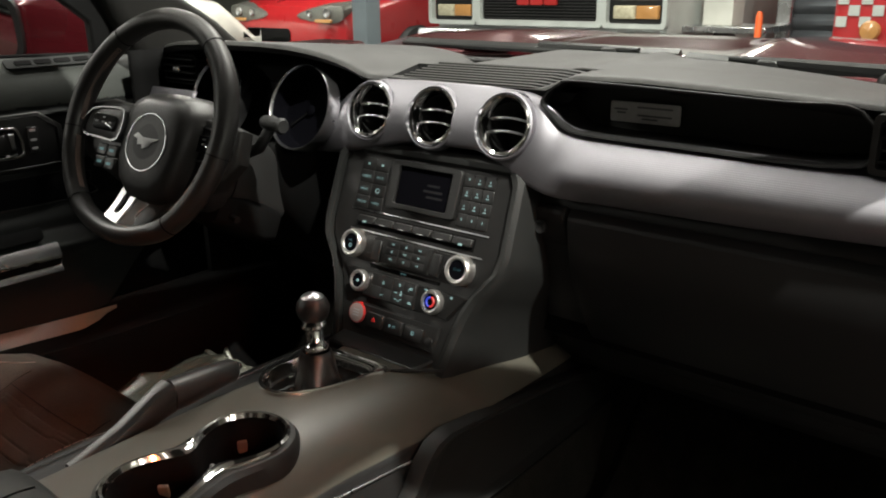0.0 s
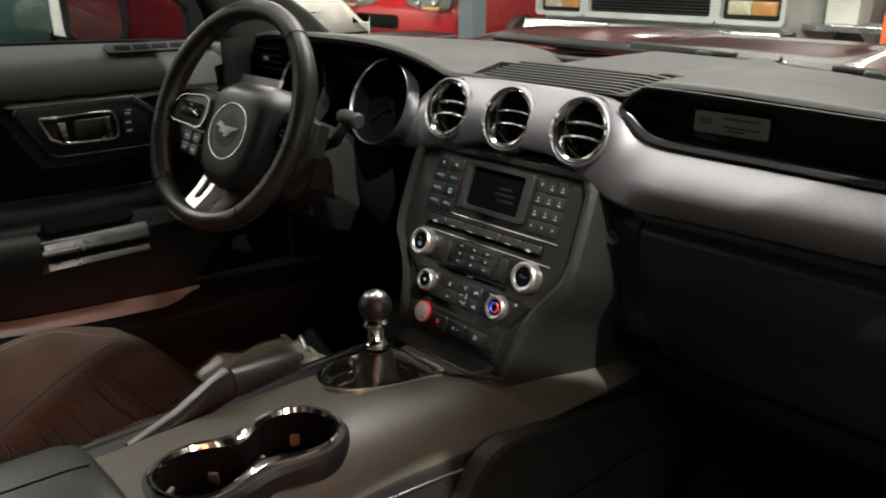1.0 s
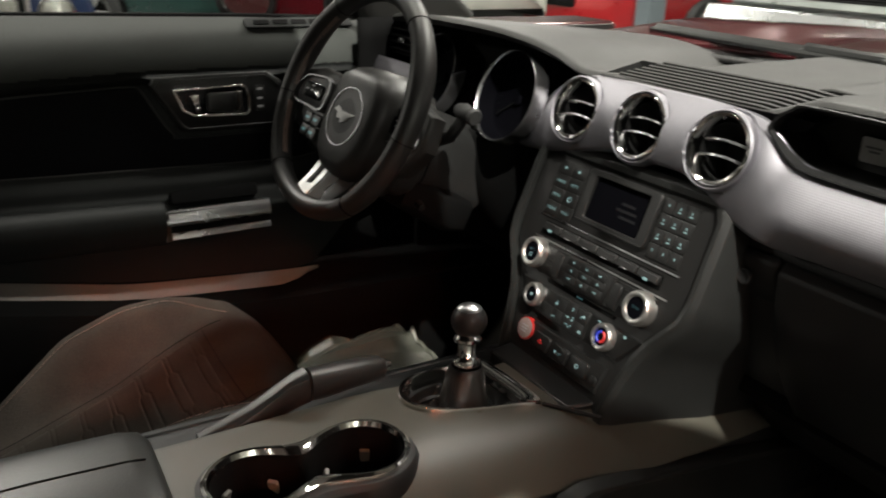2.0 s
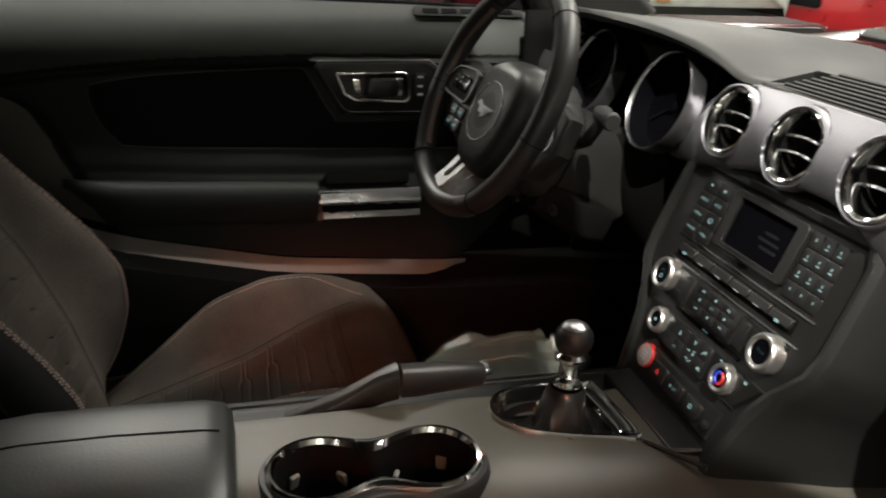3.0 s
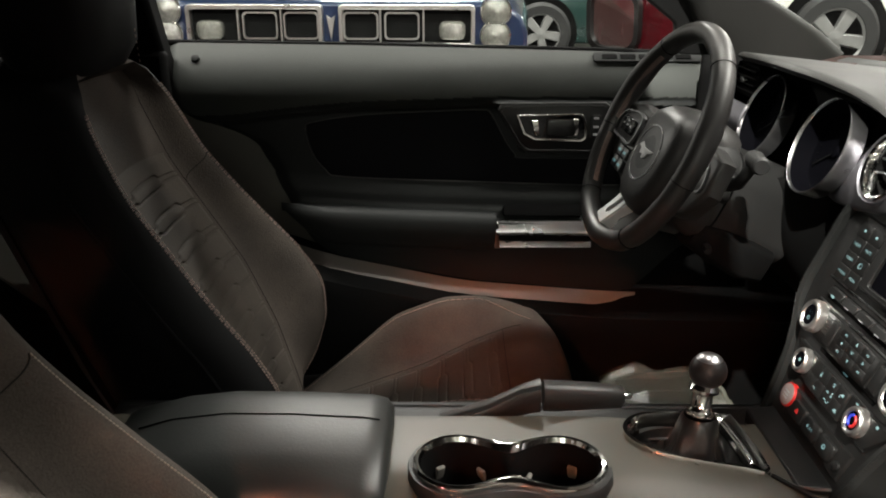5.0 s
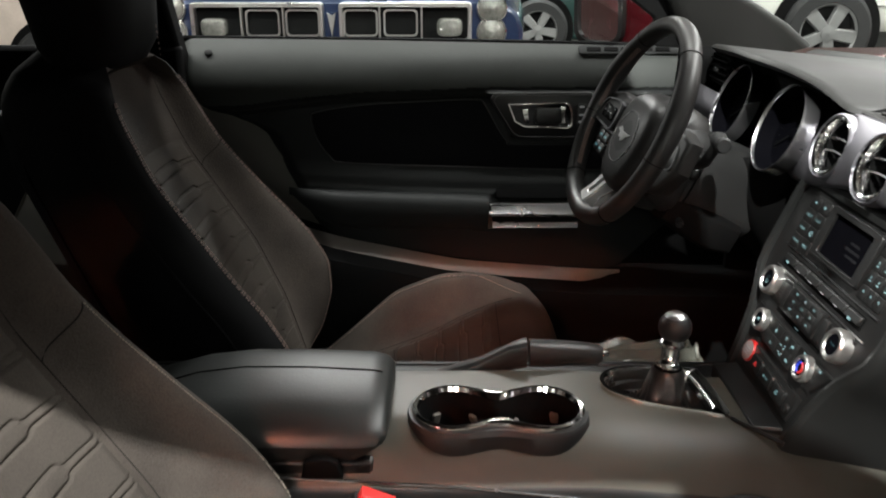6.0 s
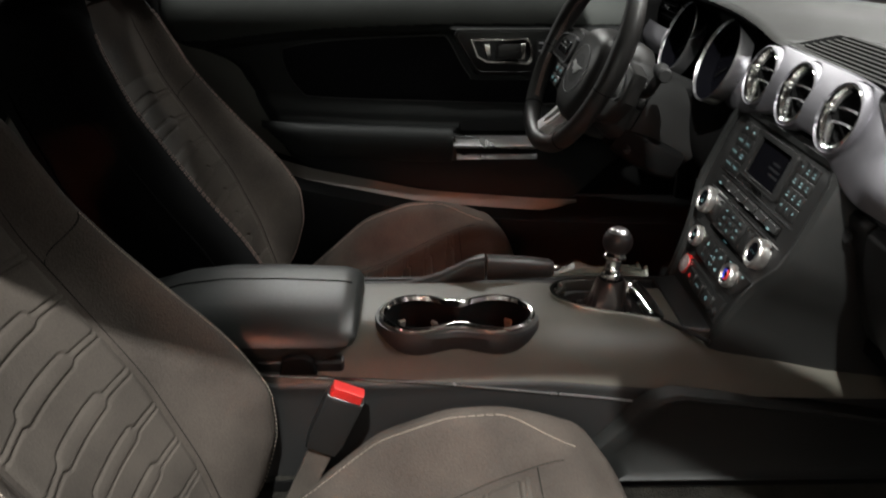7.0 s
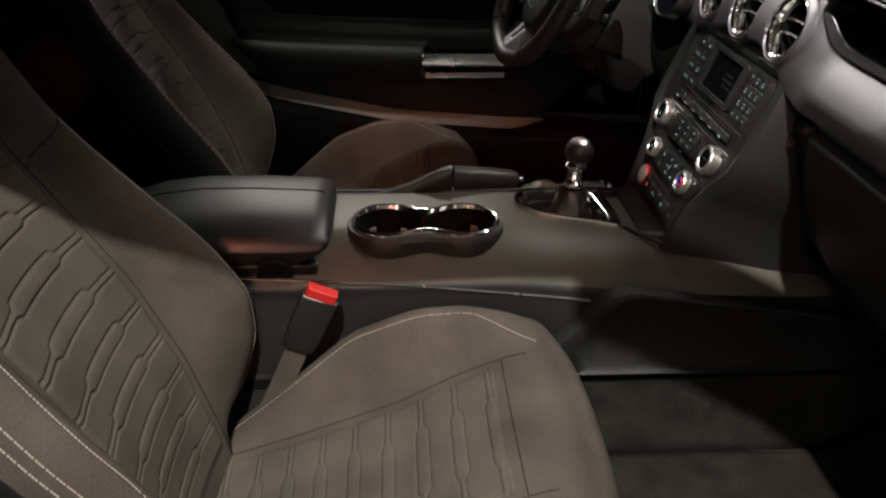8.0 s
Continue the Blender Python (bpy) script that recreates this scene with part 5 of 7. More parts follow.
def bezel_in(x, y):
    """Inside the gear boot's surround."""
    inside = False
    ring = [(a * 0.95, -0.008 + (b + 0.008) * 0.95) for a, b in BZ]
    for (x0, y0), (x1, y1) in zip(ring, ring[1:] + ring[:1]):
        if (y0 > y) != (y1 > y) and x < x0 + (x1 - x0) * (y - y0) / (y1 - y0):
            inside = not inside
    return inside


def deck_fn(u, v):
    # from the handbrake side over the deck and down to the passenger's side
    z = deck_z(v)
    prof = [(-0.040, z - 0.035), (-0.039, z - 0.006), (-0.033, z - 0.001), (0.0, z), (0.060, z), (0.086, z - 0.0045), (0.108, z - 0.016), (0.127, z - 0.033), (0.143, z - 0.055)]
    widen = 0.012 * step(0.0, 0.2, v)
    n = len(prof)
    k = u * (n - 1)
    i = min(int(k), n - 2)
    t = k - i
    p0, p1, p2, p3 = prof[max(i - 1, 0)], prof[i], prof[i + 1], prof[min(i + 2, n - 1)]
    x, zz = (0.5 * (2 * b + (c - a) * t + (2 * a - 5 * b + 4 * c - d) * t * t + (3 * b - a - 3 * c + d) * t ** 3) for a, b, c, d in zip(p0, p1, p2, p3))
    return (x + widen * step(0.03, 0.10, x) - widen * 2.2 * (1 - step(-0.04, 0.0, x)), v, zz)


US = span(0, 1, 9 * 8 + 1)


def deck_keep(u, v):
    x, y, z = deck_fn(u, v)
    return cup_d(x, y) > -0.003 and not bezel_in(x, y)


# deck paler than the console sides: light on its top is in the colour
part("deck", grid(deck_fn, US, span(-0.72, 0.50, 240), keep=deck_keep), DECKPLASTIC, console, "matt black console deck, colour raised for the light on it")
# lower side with a bright welt between
welt = [(0.1450, y, soft([(-0.60, 0.598), (-0.469, 0.592), (-0.266, 0.580), (-0.005, 0.550), (0.05, 0.541)], y, 0.04)) for y in span(-0.70, 0.02, 30)]
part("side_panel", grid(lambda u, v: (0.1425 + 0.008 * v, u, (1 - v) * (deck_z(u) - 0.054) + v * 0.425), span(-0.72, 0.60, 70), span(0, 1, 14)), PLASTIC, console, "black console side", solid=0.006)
part("welt", tube(welt, 0.0016, 6), SATIN, console, "thin grey welt line")
part("kick_edge", box((0.150, -0.15, 0.422), (0.012, 1.14, 0.014)), BLACK, console)
KP = [(-0.055, 0.470), (-0.040, 0.492), (-0.012, 0.522), (0.008, 0.552), (0.028, 0.568), (0.054, 0.574), (0.15, 0.562), (0.30, 0.540), (0.62, 0.48), (0.62, 0.43), (-0.03, 0.43)]


def kp_in(s, c=(0.18, 0.485)):
    return [(c[0] + (y - c[0]) * s, c[1] + (z - c[1]) * s) for y, z in KP]


part("knee_pad", loft([[(0.148, y, z) for y, z in KP], [(0.158, y, z) for y, z in kp_in(0.99)], [(0.166, y, z) for y, z in kp_in(0.96)], [(0.168, y, z) for y, z in kp_in(0.90)], [(0.160, y, z) for y, z in kp_in(0.80)], [(0.158, y, z) for y, z in kp_in(0.76)]]), SHELLVINYL, console, "padded knee bolster")
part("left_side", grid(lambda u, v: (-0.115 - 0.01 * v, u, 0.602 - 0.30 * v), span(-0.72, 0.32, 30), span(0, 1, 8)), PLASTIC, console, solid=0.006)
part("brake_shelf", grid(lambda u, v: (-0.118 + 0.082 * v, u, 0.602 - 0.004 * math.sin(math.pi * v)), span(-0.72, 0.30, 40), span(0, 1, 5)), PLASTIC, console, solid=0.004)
part("front_bin", loft([[(-0.080, 0.085, 0.600), (0.080, 0.085, 0.600), (0.080, 0.085, 0.620), (-0.080, 0.085, 0.620)], [(-0.085, 0.15, 0.600), (0.095, 0.15, 0.600), (0.095, 0.15, 0.624), (-0.085, 0.15, 0.624)]]), PLASTIC2, console, "black strip before the controls", bevel=0.003)
part("seam_strip", tube([(0.060, 0.066, deck_z(0.066) + 0.001), (0.085, 0.088, deck_z(0.09) + 0.001), (0.110, 0.112, deck_z(0.11) - 0.001)], 0.003, 6), PLASTIC2, console)

# cup holders
zr = 0.634
co, ci = cup_outline(0.003), cup_outline(-0.0055)
part("cup_ring", loft([[(x, y, zr - 0.002) for x, y in co], [(x, y, zr + 0.003) for x, y in cup_outline(0.0025)], [(x, y, zr + 0.0052) for x, y in cup_outline(0.0)], [(x, y, zr + 0.0045) for x, y in cup_outline(-0.003)], [(x, y, zr - 0.001) for x, y in ci]], caps=False), BRIGHT, console, "bright chrome cup holder ring")
part("cup_well", loft([[(x, y, zr - 0.0005) for x, y in ci], [(x, y, zr - 0.02) for x, y in cup_outline(-0.008)], [(x, y, zr - 0.078) for x, y in cup_outline(-0.014)], [(CX, (C1 + C2) / 2, zr - 0.078)] * 72], caps=False), BLACK, console, "black moulded cup wells")
bpods = cup_outline(0.0115)
part("cup_pod", loft([[(x, y, zr - 0.001) for x, y in cup_outline(0.003)], [(x, y, zr - 0.001) for x, y in cup_outline(0.0075)], [(x, y, zr - 0.006) for x, y in bpods], [(x, y, zr - 0.024) for x, y in cup_outline(0.0125)], [(x, y, zr - 0.046) for x, y in cup_outline(0.0100)], [(x, y, zr - 0.064) for x, y in cup_outline(0.003)], [(x, y, zr - 0.080) for x, y in cup_outline(-0.012)]], caps=False), PLASTIC, console, "rounded black cup pod")
for cy, turns in ((C1, (20, 150, 245)), (C2, (135, 215, 320))):
    for a in turns:
        ca, sa = math.cos(radians(a)), math.sin(radians(a))
        m = Matrix.Translation((CX + 0.0385 * ca, cy + 0.0385 * sa, zr - 0.038)) @ Matrix.Rotation(radians(a), 4, "Z") @ Matrix.Rotation(radians(-16), 4, "Y")
        part("cup_tongue", moved(box((0, 0, 0), (0.005, 0.011, 0.026)), m), mat("grey rubber", (0.22, 0.2, 0.18), 0.5, bump=0.1) if (cy == C1 and a == 20) else bpy.data.materials["grey rubber"], console, "grey rubber grip tongue", bevel=0.0015)

# armrest lid
rings = []
for y, s, top in ((-0.352, 0.55, 0.640), (-0.354, 0.86, 0.652), (-0.362, 0.96, 0.660), (-0.38, 1.0, 0.664), (-0.46, 1.0, 0.668), (-0.54, 1.0, 0.668), (-0.60, 0.98, 0.660), (-0.66, 0.92, 0.640), (-0.69, 0.75, 0.62)):
    cz, hh = 0.628, top - 0.628
    r = []
    for k in range(32):
        a = 2 * math.pi * k / 32
        c, sn = math.cos(a), math.sin(a)
        ex = 0.5
        px = math.copysign(abs(c) ** ex, c) * 0.099 * s
        pz = math.copysign(abs(sn) ** (0.62 if sn > 0 else 0.4), sn) * (hh if sn > 0 else 0.030 + 0.004 * (s - 1))
        zz = cz + pz - 0.018 * max(0, px / 0.099) ** 2 * (1 if sn > 0 else 0)
        r.append((0.040 + px, y - 0.050 * max(0.0, min(1.0, (0.634 - zz) / 0.036)) ** 1.6 * step(-0.52, -0.36, y), zz))
    rings.append(r)
arm = part("armrest", loft(rings), ARMHIDE, console, "padded black armrest lid")
part("armrest_seam", tube([(0.020, y, lerp([(-0.65, 0.6445), (-0.60, 0.6602), (-0.54, 0.6680), (-0.46, 0.6680), (-0.38, 0.6642), (-0.364, 0.6612)], y)) for y in span(-0.366, -0.64, 30)], 0.0011, 6), BLACK, arm)
part("armrest_base", loft([[(-0.05, -0.37, 0.55), (0.134, -0.37, 0.55), (0.134, -0.37, 0.606), (-0.05, -0.37, 0.606)], [(-0.05, -0.72, 0.55), (0.134, -0.72, 0.55), (0.134, -0.72, 0.606), (-0.05, -0.72, 0.606)]]), PLASTIC2, console, bevel=0.004)
part("latch", moved(slab([(-0.024, -0.010), (0.024, -0.010), (0.020, 0.010), (0.010, 0.016), (-0.010, 0.016), (-0.020, 0.010)], 0, 0.010, 0.004), frame_at((0.139, -0.428, 0.603), (0, 1, 0), (0, 0, 1))), BLACK, console, "black armrest catch")

# ---- gear lever ----
gear = thing("gear_lever", "gear lever with black ball knob on a chrome shank", "gear lever", Matrix.Translation((-0.005, 0.0, 0.62)))
def bz(s, n):
    return [(0.0 + (x) * s, -0.008 + (y + 0.008) * s, deck_z(-0.008 + (y + 0.008) * s) + n) for x, y in BZ]


def bz_in(n, cut=0.90, deep=0.15):
    """Inner edge of the surround: its front bar is broad."""
    out = []
    for x, y in BZ:
        c = cut - deep * step(0.0, 0.055, y)
        out.append((x * c, -0.008 + (y + 0.008) * c, deck_z(y) + n))
    return out


part("boot_bezel", loft([bz(1.0, -0.002), bz(1.0, 0.003), bz(0.985, 0.0056), bz_in(0.0050, 0.925, 0.10), bz_in(0.001, 0.875, 0.13), bz_in(-0.012, 0.855, 0.14)], caps=False), BRIGHT, gear, "chrome boot surround")
BI = bz_in(-0.010, 0.855, 0.14)
bo = []
for b, r, z, lift in ((0.0, 0.03, 0.612, 0.0), (0.06, 0.03, 0.609, 0.3), (0.14, 0.03, 0.606, 0.7), (0.24, 0.03, 0.604, 0.95), (0.36, 0.03, 0.603, 1.0), (0.48, 0.03, 0.603, 1.0), (0.60, 0.03, 0.604, 1.0), (0.72, 0.03, 0.605, 0.9), (0.83, 0.03, 0.606, 0.8), (0.93, 0.03, 0.607, 0.7),
                      (1.0, 0.0310, 0.608, 0.9), (1.0, 0.0285, 0.613, 1.0), (1.0, 0.0268, 0.619, 1.0), (1.0, 0.0258, 0.626, 0.9), (1.0, 0.0248, 0.633, 0.7), (1.0, 0.0236, 0.640, 0.5), (1.0, 0.0220, 0.646, 0.3), (1.0, 0.0205, 0.650, 0.15), (1.0, 0.0178, 0.6535, 0.0)):
    ring = []
    q = step(0.60, 0.653, z)
    cx, cy = -0.003 - 0.006 * q, -0.002 + 0.005 * q
    for k in range(len(BI)):
        x, y, _ = BI[k]
        a = math.atan2(y - cy, x - cx)
        # tent folds that run from the trunk to the surround, sharp on their crests
        crest = 1 - 2 * abs(math.sin(2.5 * a + 0.7 + 1.1 * b + 18 * (z - 0.6)))
        small = noise.noise((math.cos(a) * 4.5, math.sin(a) * 4.5, b * 3 + z * 26))
        rr = r * (1 + (0.085 * crest + 0.06 * small) * lift * (b == 1.0))
        px, py = cx + rr * math.cos(a), cy + rr * math.sin(a)
        ring.append((x * (1 - b) + px * b, y * (1 - b) + py * b, z + ((0.0085 * crest + 0.005 * small) * lift if b < 1 else 0.002 * small * lift)))
    bo.append(ring)
part("boot", loft(bo, caps=False), BOOTHIDE, gear, "black leather boot gathered in folds")
part("boot_stitching", stitches([(-0.0235 + 0.0075 * q - 0.003, -0.006 + 0.008 * q, 0.612 + 0.040 * q) for q in span(0, 1, 8)], 0.0035, 0.002, 0.0007), STITCH2, gear)
part("collar", lathe([(0.0150, -0.002), (0.0158, 0.0), (0.0150, 0.005), (0.0128, 0.007), (0.0112, 0.010), (0.0110, 0.024), (0.0128, 0.026), (0.0165, 0.0275), (0.0170, 0.0310), (0.0140, 0.036)], 36, Matrix.Translation((-0.009, 0.003, 0.655)) @ Matrix.Rotation(radians(-10), 4, "Y") @ Matrix.Rotation(radians(-6), 4, "X")), CHROME, gear, "chrome shank and collars")
kn = [(0.0212 * math.sin(a), 0.0212 * math.cos(a)) for a in span(0.12, 2.72, 22)]
KC = Matrix.Translation((-0.017, 0.009, 0.7065))
kb = part("knob", lathe(kn, 40, KC), KNOBBLACK, gear, "smooth black ball knob")
part("knob_cap", lathe([(0.0146, 0.0156), (0.0133, 0.0172), (0.0083, 0.0201), (0.0033, 0.0214), (0.0, 0.0216)], 32, KC), SATIN, kb, "worn silver knob cap")

# ---- handbrake ----
hb = thing("handbrake", "lowered black handbrake lever with a silver button", "handbrake", Matrix.Translation((-0.07, -0.2, 0.6)))
part("grip", loft([[(c[0] + p * w * 2, c[1], c[2] + q * h * 2) for p, q in rounded(1, 1, 0.42, 5)] for c, w, h in (((-0.066, -0.172, 0.644), 0.015, 0.019), ((-0.068, -0.155, 0.642), 0.0155, 0.019), ((-0.076, -0.11, 0.638), 0.0145, 0.0165), ((-0.083, -0.075, 0.633), 0.013, 0.014), ((-0.085, -0.068, 0.632), 0.009, 0.010))]), LEATHER, hb, "black leather grip")
part("button", lathe([(0.005, -0.004), (0.005, 0.006), (0.0035, 0.008), (0.0, 0.008)], 16, frame_at((-0.0865, -0.066, 0.632), (1, 0.2, 0), (0, 0, 1)) @ Matrix.Rotation(math.pi, 4, "Y")), CHROME, hb, "silver release button")
part("lever_arm", loft([[(c[0] + p * w * 2, c[1], c[2] + q * h * 2) for p, q in rounded(1, 1, 0.3, 5)] for c, w, h in (((-0.063, -0.300, 0.604), 0.010, 0.012), ((-0.063, -0.24, 0.622), 0.012, 0.014), ((-0.064, -0.19, 0.642), 0.015, 0.018), ((-0.065, -0.176, 0.645), 0.0155, 0.019))]), LEATHER, hb)
part("side_cheek", loft([[(-0.046, y, z - h), (-0.043, y, z), (-0.046, y, z + h * 0.8), (-0.052, y, z + h)] for y, z, h in ((-0.30, 0.606, 0.006), (-0.24, 0.628, 0.010), (-0.20, 0.648, 0.013), (-0.178, 0.655, 0.010))]), BOOTHIDE, hb, "worn leather gaiter edge")

# ---- seats ----
BOL = [(0.36, -0.53), (0.39, -0.512), (0.45, -0.476), (0.52, -0.456), (0.59, -0.460), (0.65, -0.495), (0.72, -0.552), (0.79, -0.605), (0.85, -0.648), (0.93, -0.685), (1.0, -0.715), (1.03, -0.74)]
INSR = [(0.36, -0.485), (0.42, -0.495), (0.546, -0.530), (0.661, -0.578), (0.778, -0.650), (0.834, -0.685), (0.93, -0.725), (1.0, -0.745), (1.03, -0.76)]
HALF = [(0.36, 0.20), (0.45, 0.225), (0.55, 0.236), (0.68, 0.230), (0.80, 0.205), (0.88, 0.195), (0.94, 0.185), (0.985, 0.155), (1.01, 0.115), (1.025, 0.06)]


def back_front(x, z):
    """y of the backrest's front face; x from the seat's middle."""
    w = soft(HALF, z, 0.02)
    a = abs(x)
    bo, ins = soft(BOL, z, 0.02), soft(INSR, z, 0.02)
    peak = w - 0.035
    t = step(0.118, peak, a)
    y = ins + (bo - ins) * t - 0.012 * (1 - (min(a, 0.118) / 0.118) ** 2)
    if a > peak:
        q = min(1, (a - peak) / (w - peak))
        y -= 0.055 * (1 - math.sqrt(max(0, 1 - q * q)))
    return y


def back_rear(z):
    return soft([(0.36, -0.64), (0.55, -0.72), (0.80, -0.835), (0.95, -0.885), (1.0, -0.87), (1.03, -0.82)], z, 0.03)


CUS = [(-0.56, 0.335), (-0.52, 0.353), (-0.423, 0.437), (-0.326, 0.527), (-0.238, 0.562), (-0.173, 0.566), (-0.12, 0.556), (-0.09, 0.545), (-0.05, 0.525), (-0.03, 0.51)]
CIN = [(-0.56, 0.355), (-0.52, 0.370), (-0.404, 0.410), (-0.268, 0.463), (-0.18, 0.512), (-0.109, 0.541), (-0.07, 0.540), (-0.04, 0.522), (-0.02, 0.495)]


def cushion_top(x, y):
    a = abs(x)
    w = 0.225
    bo, ins = soft(CUS, y, 0.02), soft(CIN, y, 0.02)
    peak = 0.182
    t = step(0.118, peak, a)
    z = ins + (bo - ins) * t - 0.010 * (1 - (min(a, 0.118) / 0.118) ** 2) * step(-0.08, -0.2, y)
    if a > peak:
        q = min(1, (a - peak) / (w - peak))
        z -= 0.05 * (1 - math.sqrt(max(0, 1 - q * q)))
    return z


def nose(x, v):
    """Cushion over its front edge; v = 0 at the rear, 1 at the foot of the front face."""
    front = -0.028 - 0.055 * (abs(x) / 0.225) ** 3
    if v < 0.8:
        y = -0.56 + (front - 0.02 + 0.56) * v / 0.8
        return y, cushion_top(x, y)
    t = (v - 0.8) / 0.2
    y0, z0 = front - 0.02, cushion_top(x, front - 0.02)
    a = min(1, t * 2) * math.pi / 2
    return y0 + 0.022 * math.sin(a) - 0.03 * max(0, t - 0.5), z0 - 0.022 * (1 - math.cos(a)) - 0.26 * max(0, t - 0.5)


def rib_line(u, k):
    """1 where the pair of grooves k runs wide apart, 0 towards the edges."""
    o = 0.012 * math.sin(k * 2.3)
    return step(0.255 + o, 0.305 + o, u) - step(0.715 + o, 0.765 + o, u)


def rib_depth(u, w):
    """u across 0..1, w along in rib units: grooves in pairs, one sharp and one soft."""
    d = 0.0
    for k in (math.floor(w) - 1, math.floor(w), math.floor(w) + 1):
        j = rib_line(u, k)
        for c, amp, wide in ((k - 0.09 * j, 1.0, 0.030), (k + 0.15 + 0.13 * j, 0.7, 0.036)):
            q = (w - c) / wide
            d += amp * math.exp(-q * q)
        q = (w - (k + 0.08)) / 0.15
        d -= 0.28 * j * math.exp(-q * q)
    return d


def seat(name, x0, dy, label, driver):
    s = thing(name, label, "seat", Matrix.Translation((x0, dy - 0.35, 0.28)), group="front seats")

    def P(x, y, z):
        return (x0 + x, dy + y, z)

    # backrest body
    rings = []
    for z in span(0.36, 1.024, 48):
        w = soft(HALF, z, 0.02)
        yr = back_rear(z)
        qm = math.asin(1 - 0.034 / w) if driver else math.pi / 2
        fr = [P(w * t, back_front(w * t, z), z) for t in [math.sin(q) for q in span(-qm, qm, 44)]]
        edge = [P(w * t, back_front(w * t, z), z) for t in [math.sin(q) for q in span(qm, math.pi / 2, 7)[1:]]] if driver else []
        mirror_edge = [P(-w * t, back_front(w * t, z), z) for t in [math.sin(q) for q in span(math.pi / 2, qm, 7)[:-1]]] if driver else []
        rear = [P(w * math.cos(a) ** 0.5 if a < math.pi / 2 else -w * abs(math.cos(a)) ** 0.5, (back_front(w, z)) + (yr - back_front(w, z)) * math.sin(a) ** 0.6, z) for a in span(0.12, math.pi - 0.12, 14)]
        rings.append(fr + edge + rear + mirror_edge)
    NF = 44
    fronts = [r[:NF] for r in rings]
    covers = [r[NF - 1:] + r[:1] for r in rings]
    br = part("backrest", loft(fronts, closed=False), FABRIC, s, "charcoal cloth backrest with side bolsters")
    part("back_cover", join(loft(covers, closed=False), (rings[-1], [tuple(range(len(rings[-1])))]), (rings[0], [tuple(range(len(rings[0])))])), SIDECLOTH, br, "black side and rear cover")
    # ribbed insert, proud of the body
    def bins(u, v):
        x = -0.116 + 0.232 * u
        z = 0.40 + 0.455 * v
        z += 0.004 * (1 - (2 * u - 1) ** 2) * v
        edge = min(u, 1 - u, v * 2, (1 - v) * 2)
        puff = 0.006 * step(0, 0.08, edge) - 0.003
        return P(x, back_front(x, z) + puff - (0.0068 if driver else 0.0036) * rib_depth(u, v * 10), z + 0.002)

    part("back_insert", grid(bins, span(0, 1, 80), span(0, 1, 440)), FABRIC2, br, "ribbed cloth insert")
    for sx in (-1, 1):
        part("back_stitching", join(*[stitches([P(sx * (soft(HALF, z, 0.02) - 0.033 + o), back_front(soft(HALF, z, 0.02) - 0.033 + o, z) + 0.0014, z) for z in span(0.40, 0.96 if driver else 0.84, 70)], 0.0030, 0.0010, 0.0011 if driver else 0.0007) for o in ((-0.005, 0.003) if driver else (0.0,))]), STITCH2 if driver else STITCH, br, "twin rows of dim stitching" if driver else "row of stitching")
        if not driver and sx > 0:
            part("side_stitching", join(*[stitches([P(soft(HALF, z, 0.02) - 0.033 + o + 0.0008, back_front(soft(HALF, z, 0.02) - 0.033 + o, z) + 0.0008, z) for z in span(0.40, 0.90, 60)], 0.0028, 0.0005, 0.0009) for o in (0.0255, 0.0300)]), STITCH, br, "twin rows of pale stitching")
        part("shoulder_seam", tube([P(sx * (0.1185 + (soft(HALF, 0.84, 0.02) - 0.152) * q), back_front(0.1185 + (soft(HALF, 0.84, 0.02) - 0.152) * q, 0.80 + 0.04 * q) + 0.0006, 0.80 + 0.04 * q) for q in span(0, 1, 14)], 0.0008, 6), SEAM, br)
        part("back_seam", tube([P(sx * 0.1185, back_front(0.1185, z) + 0.0005, z) for z in span(0.38, 0.99, 40)], 0.0007, 6), SEAM, br)
        part("back_piping", tube([P(sx * (soft(HALF, z, 0.02) - 0.001), back_front(soft(HALF, z, 0.02), z) - 0.004, z) for z in span(0.42, 0.90, 40)], 0.0026, 6), SIDECLOTH, br)
    part("seat_shell", loft([[P(x * w, y, z) for x, y in ((-1, back_rear(z) + 0.03), (-0.8, back_rear(z) - 0.006), (0.8, back_rear(z) - 0.006), (1, back_rear(z) + 0.03))] for z, w in ((0.38, 0.185), (0.6, 0.2), (0.85, 0.175), (0.94, 0.15))]), PLASTIC2, s, "black plastic seat shell")
    # cushion
    vs = span(0, 0.78, 44) + span(0.8, 1.0, 16)
    xs = [0.225 * math.sin(q) for q in span(-math.pi / 2, math.pi / 2, 56)]
    def cush(i, j):
        y, z = nose(xs[i], vs[j])
        return P(xs[i], y, z)
    top = grid(lambda i, j: cush(i, j), list(range(len(xs))), list(range(len(vs))))
    skirts = []
    for sx in (0, len(xs) - 1):
        skirts.append(grid(lambda i, j: (cush(sx, i)[0] + (0.006 if sx else -0.006) * math.sin(math.pi * j / 4), cush(sx, i)[1], cush(sx, i)[2] * (1 - j / 4) + 0.30 * j / 4), list(range(len(vs))), list(range(5))))
    cu = part("cushion", join(top, *skirts), FABRIC, s, "charcoal cloth cushion with raised bolsters")

    def cins(u, v):
        x = -0.115 + 0.23 * u
        y = -0.535 + 0.40 * v
        z = cushion_top(x, y)
        edge = min(u, 1 - u, v * 2, (1 - v) * 2)
        puff = 0.006 * step(0, 0.08, edge) - 0.003
        return P(x, y, z + puff - 0.0022 * rib_depth(u, v * 9.5))

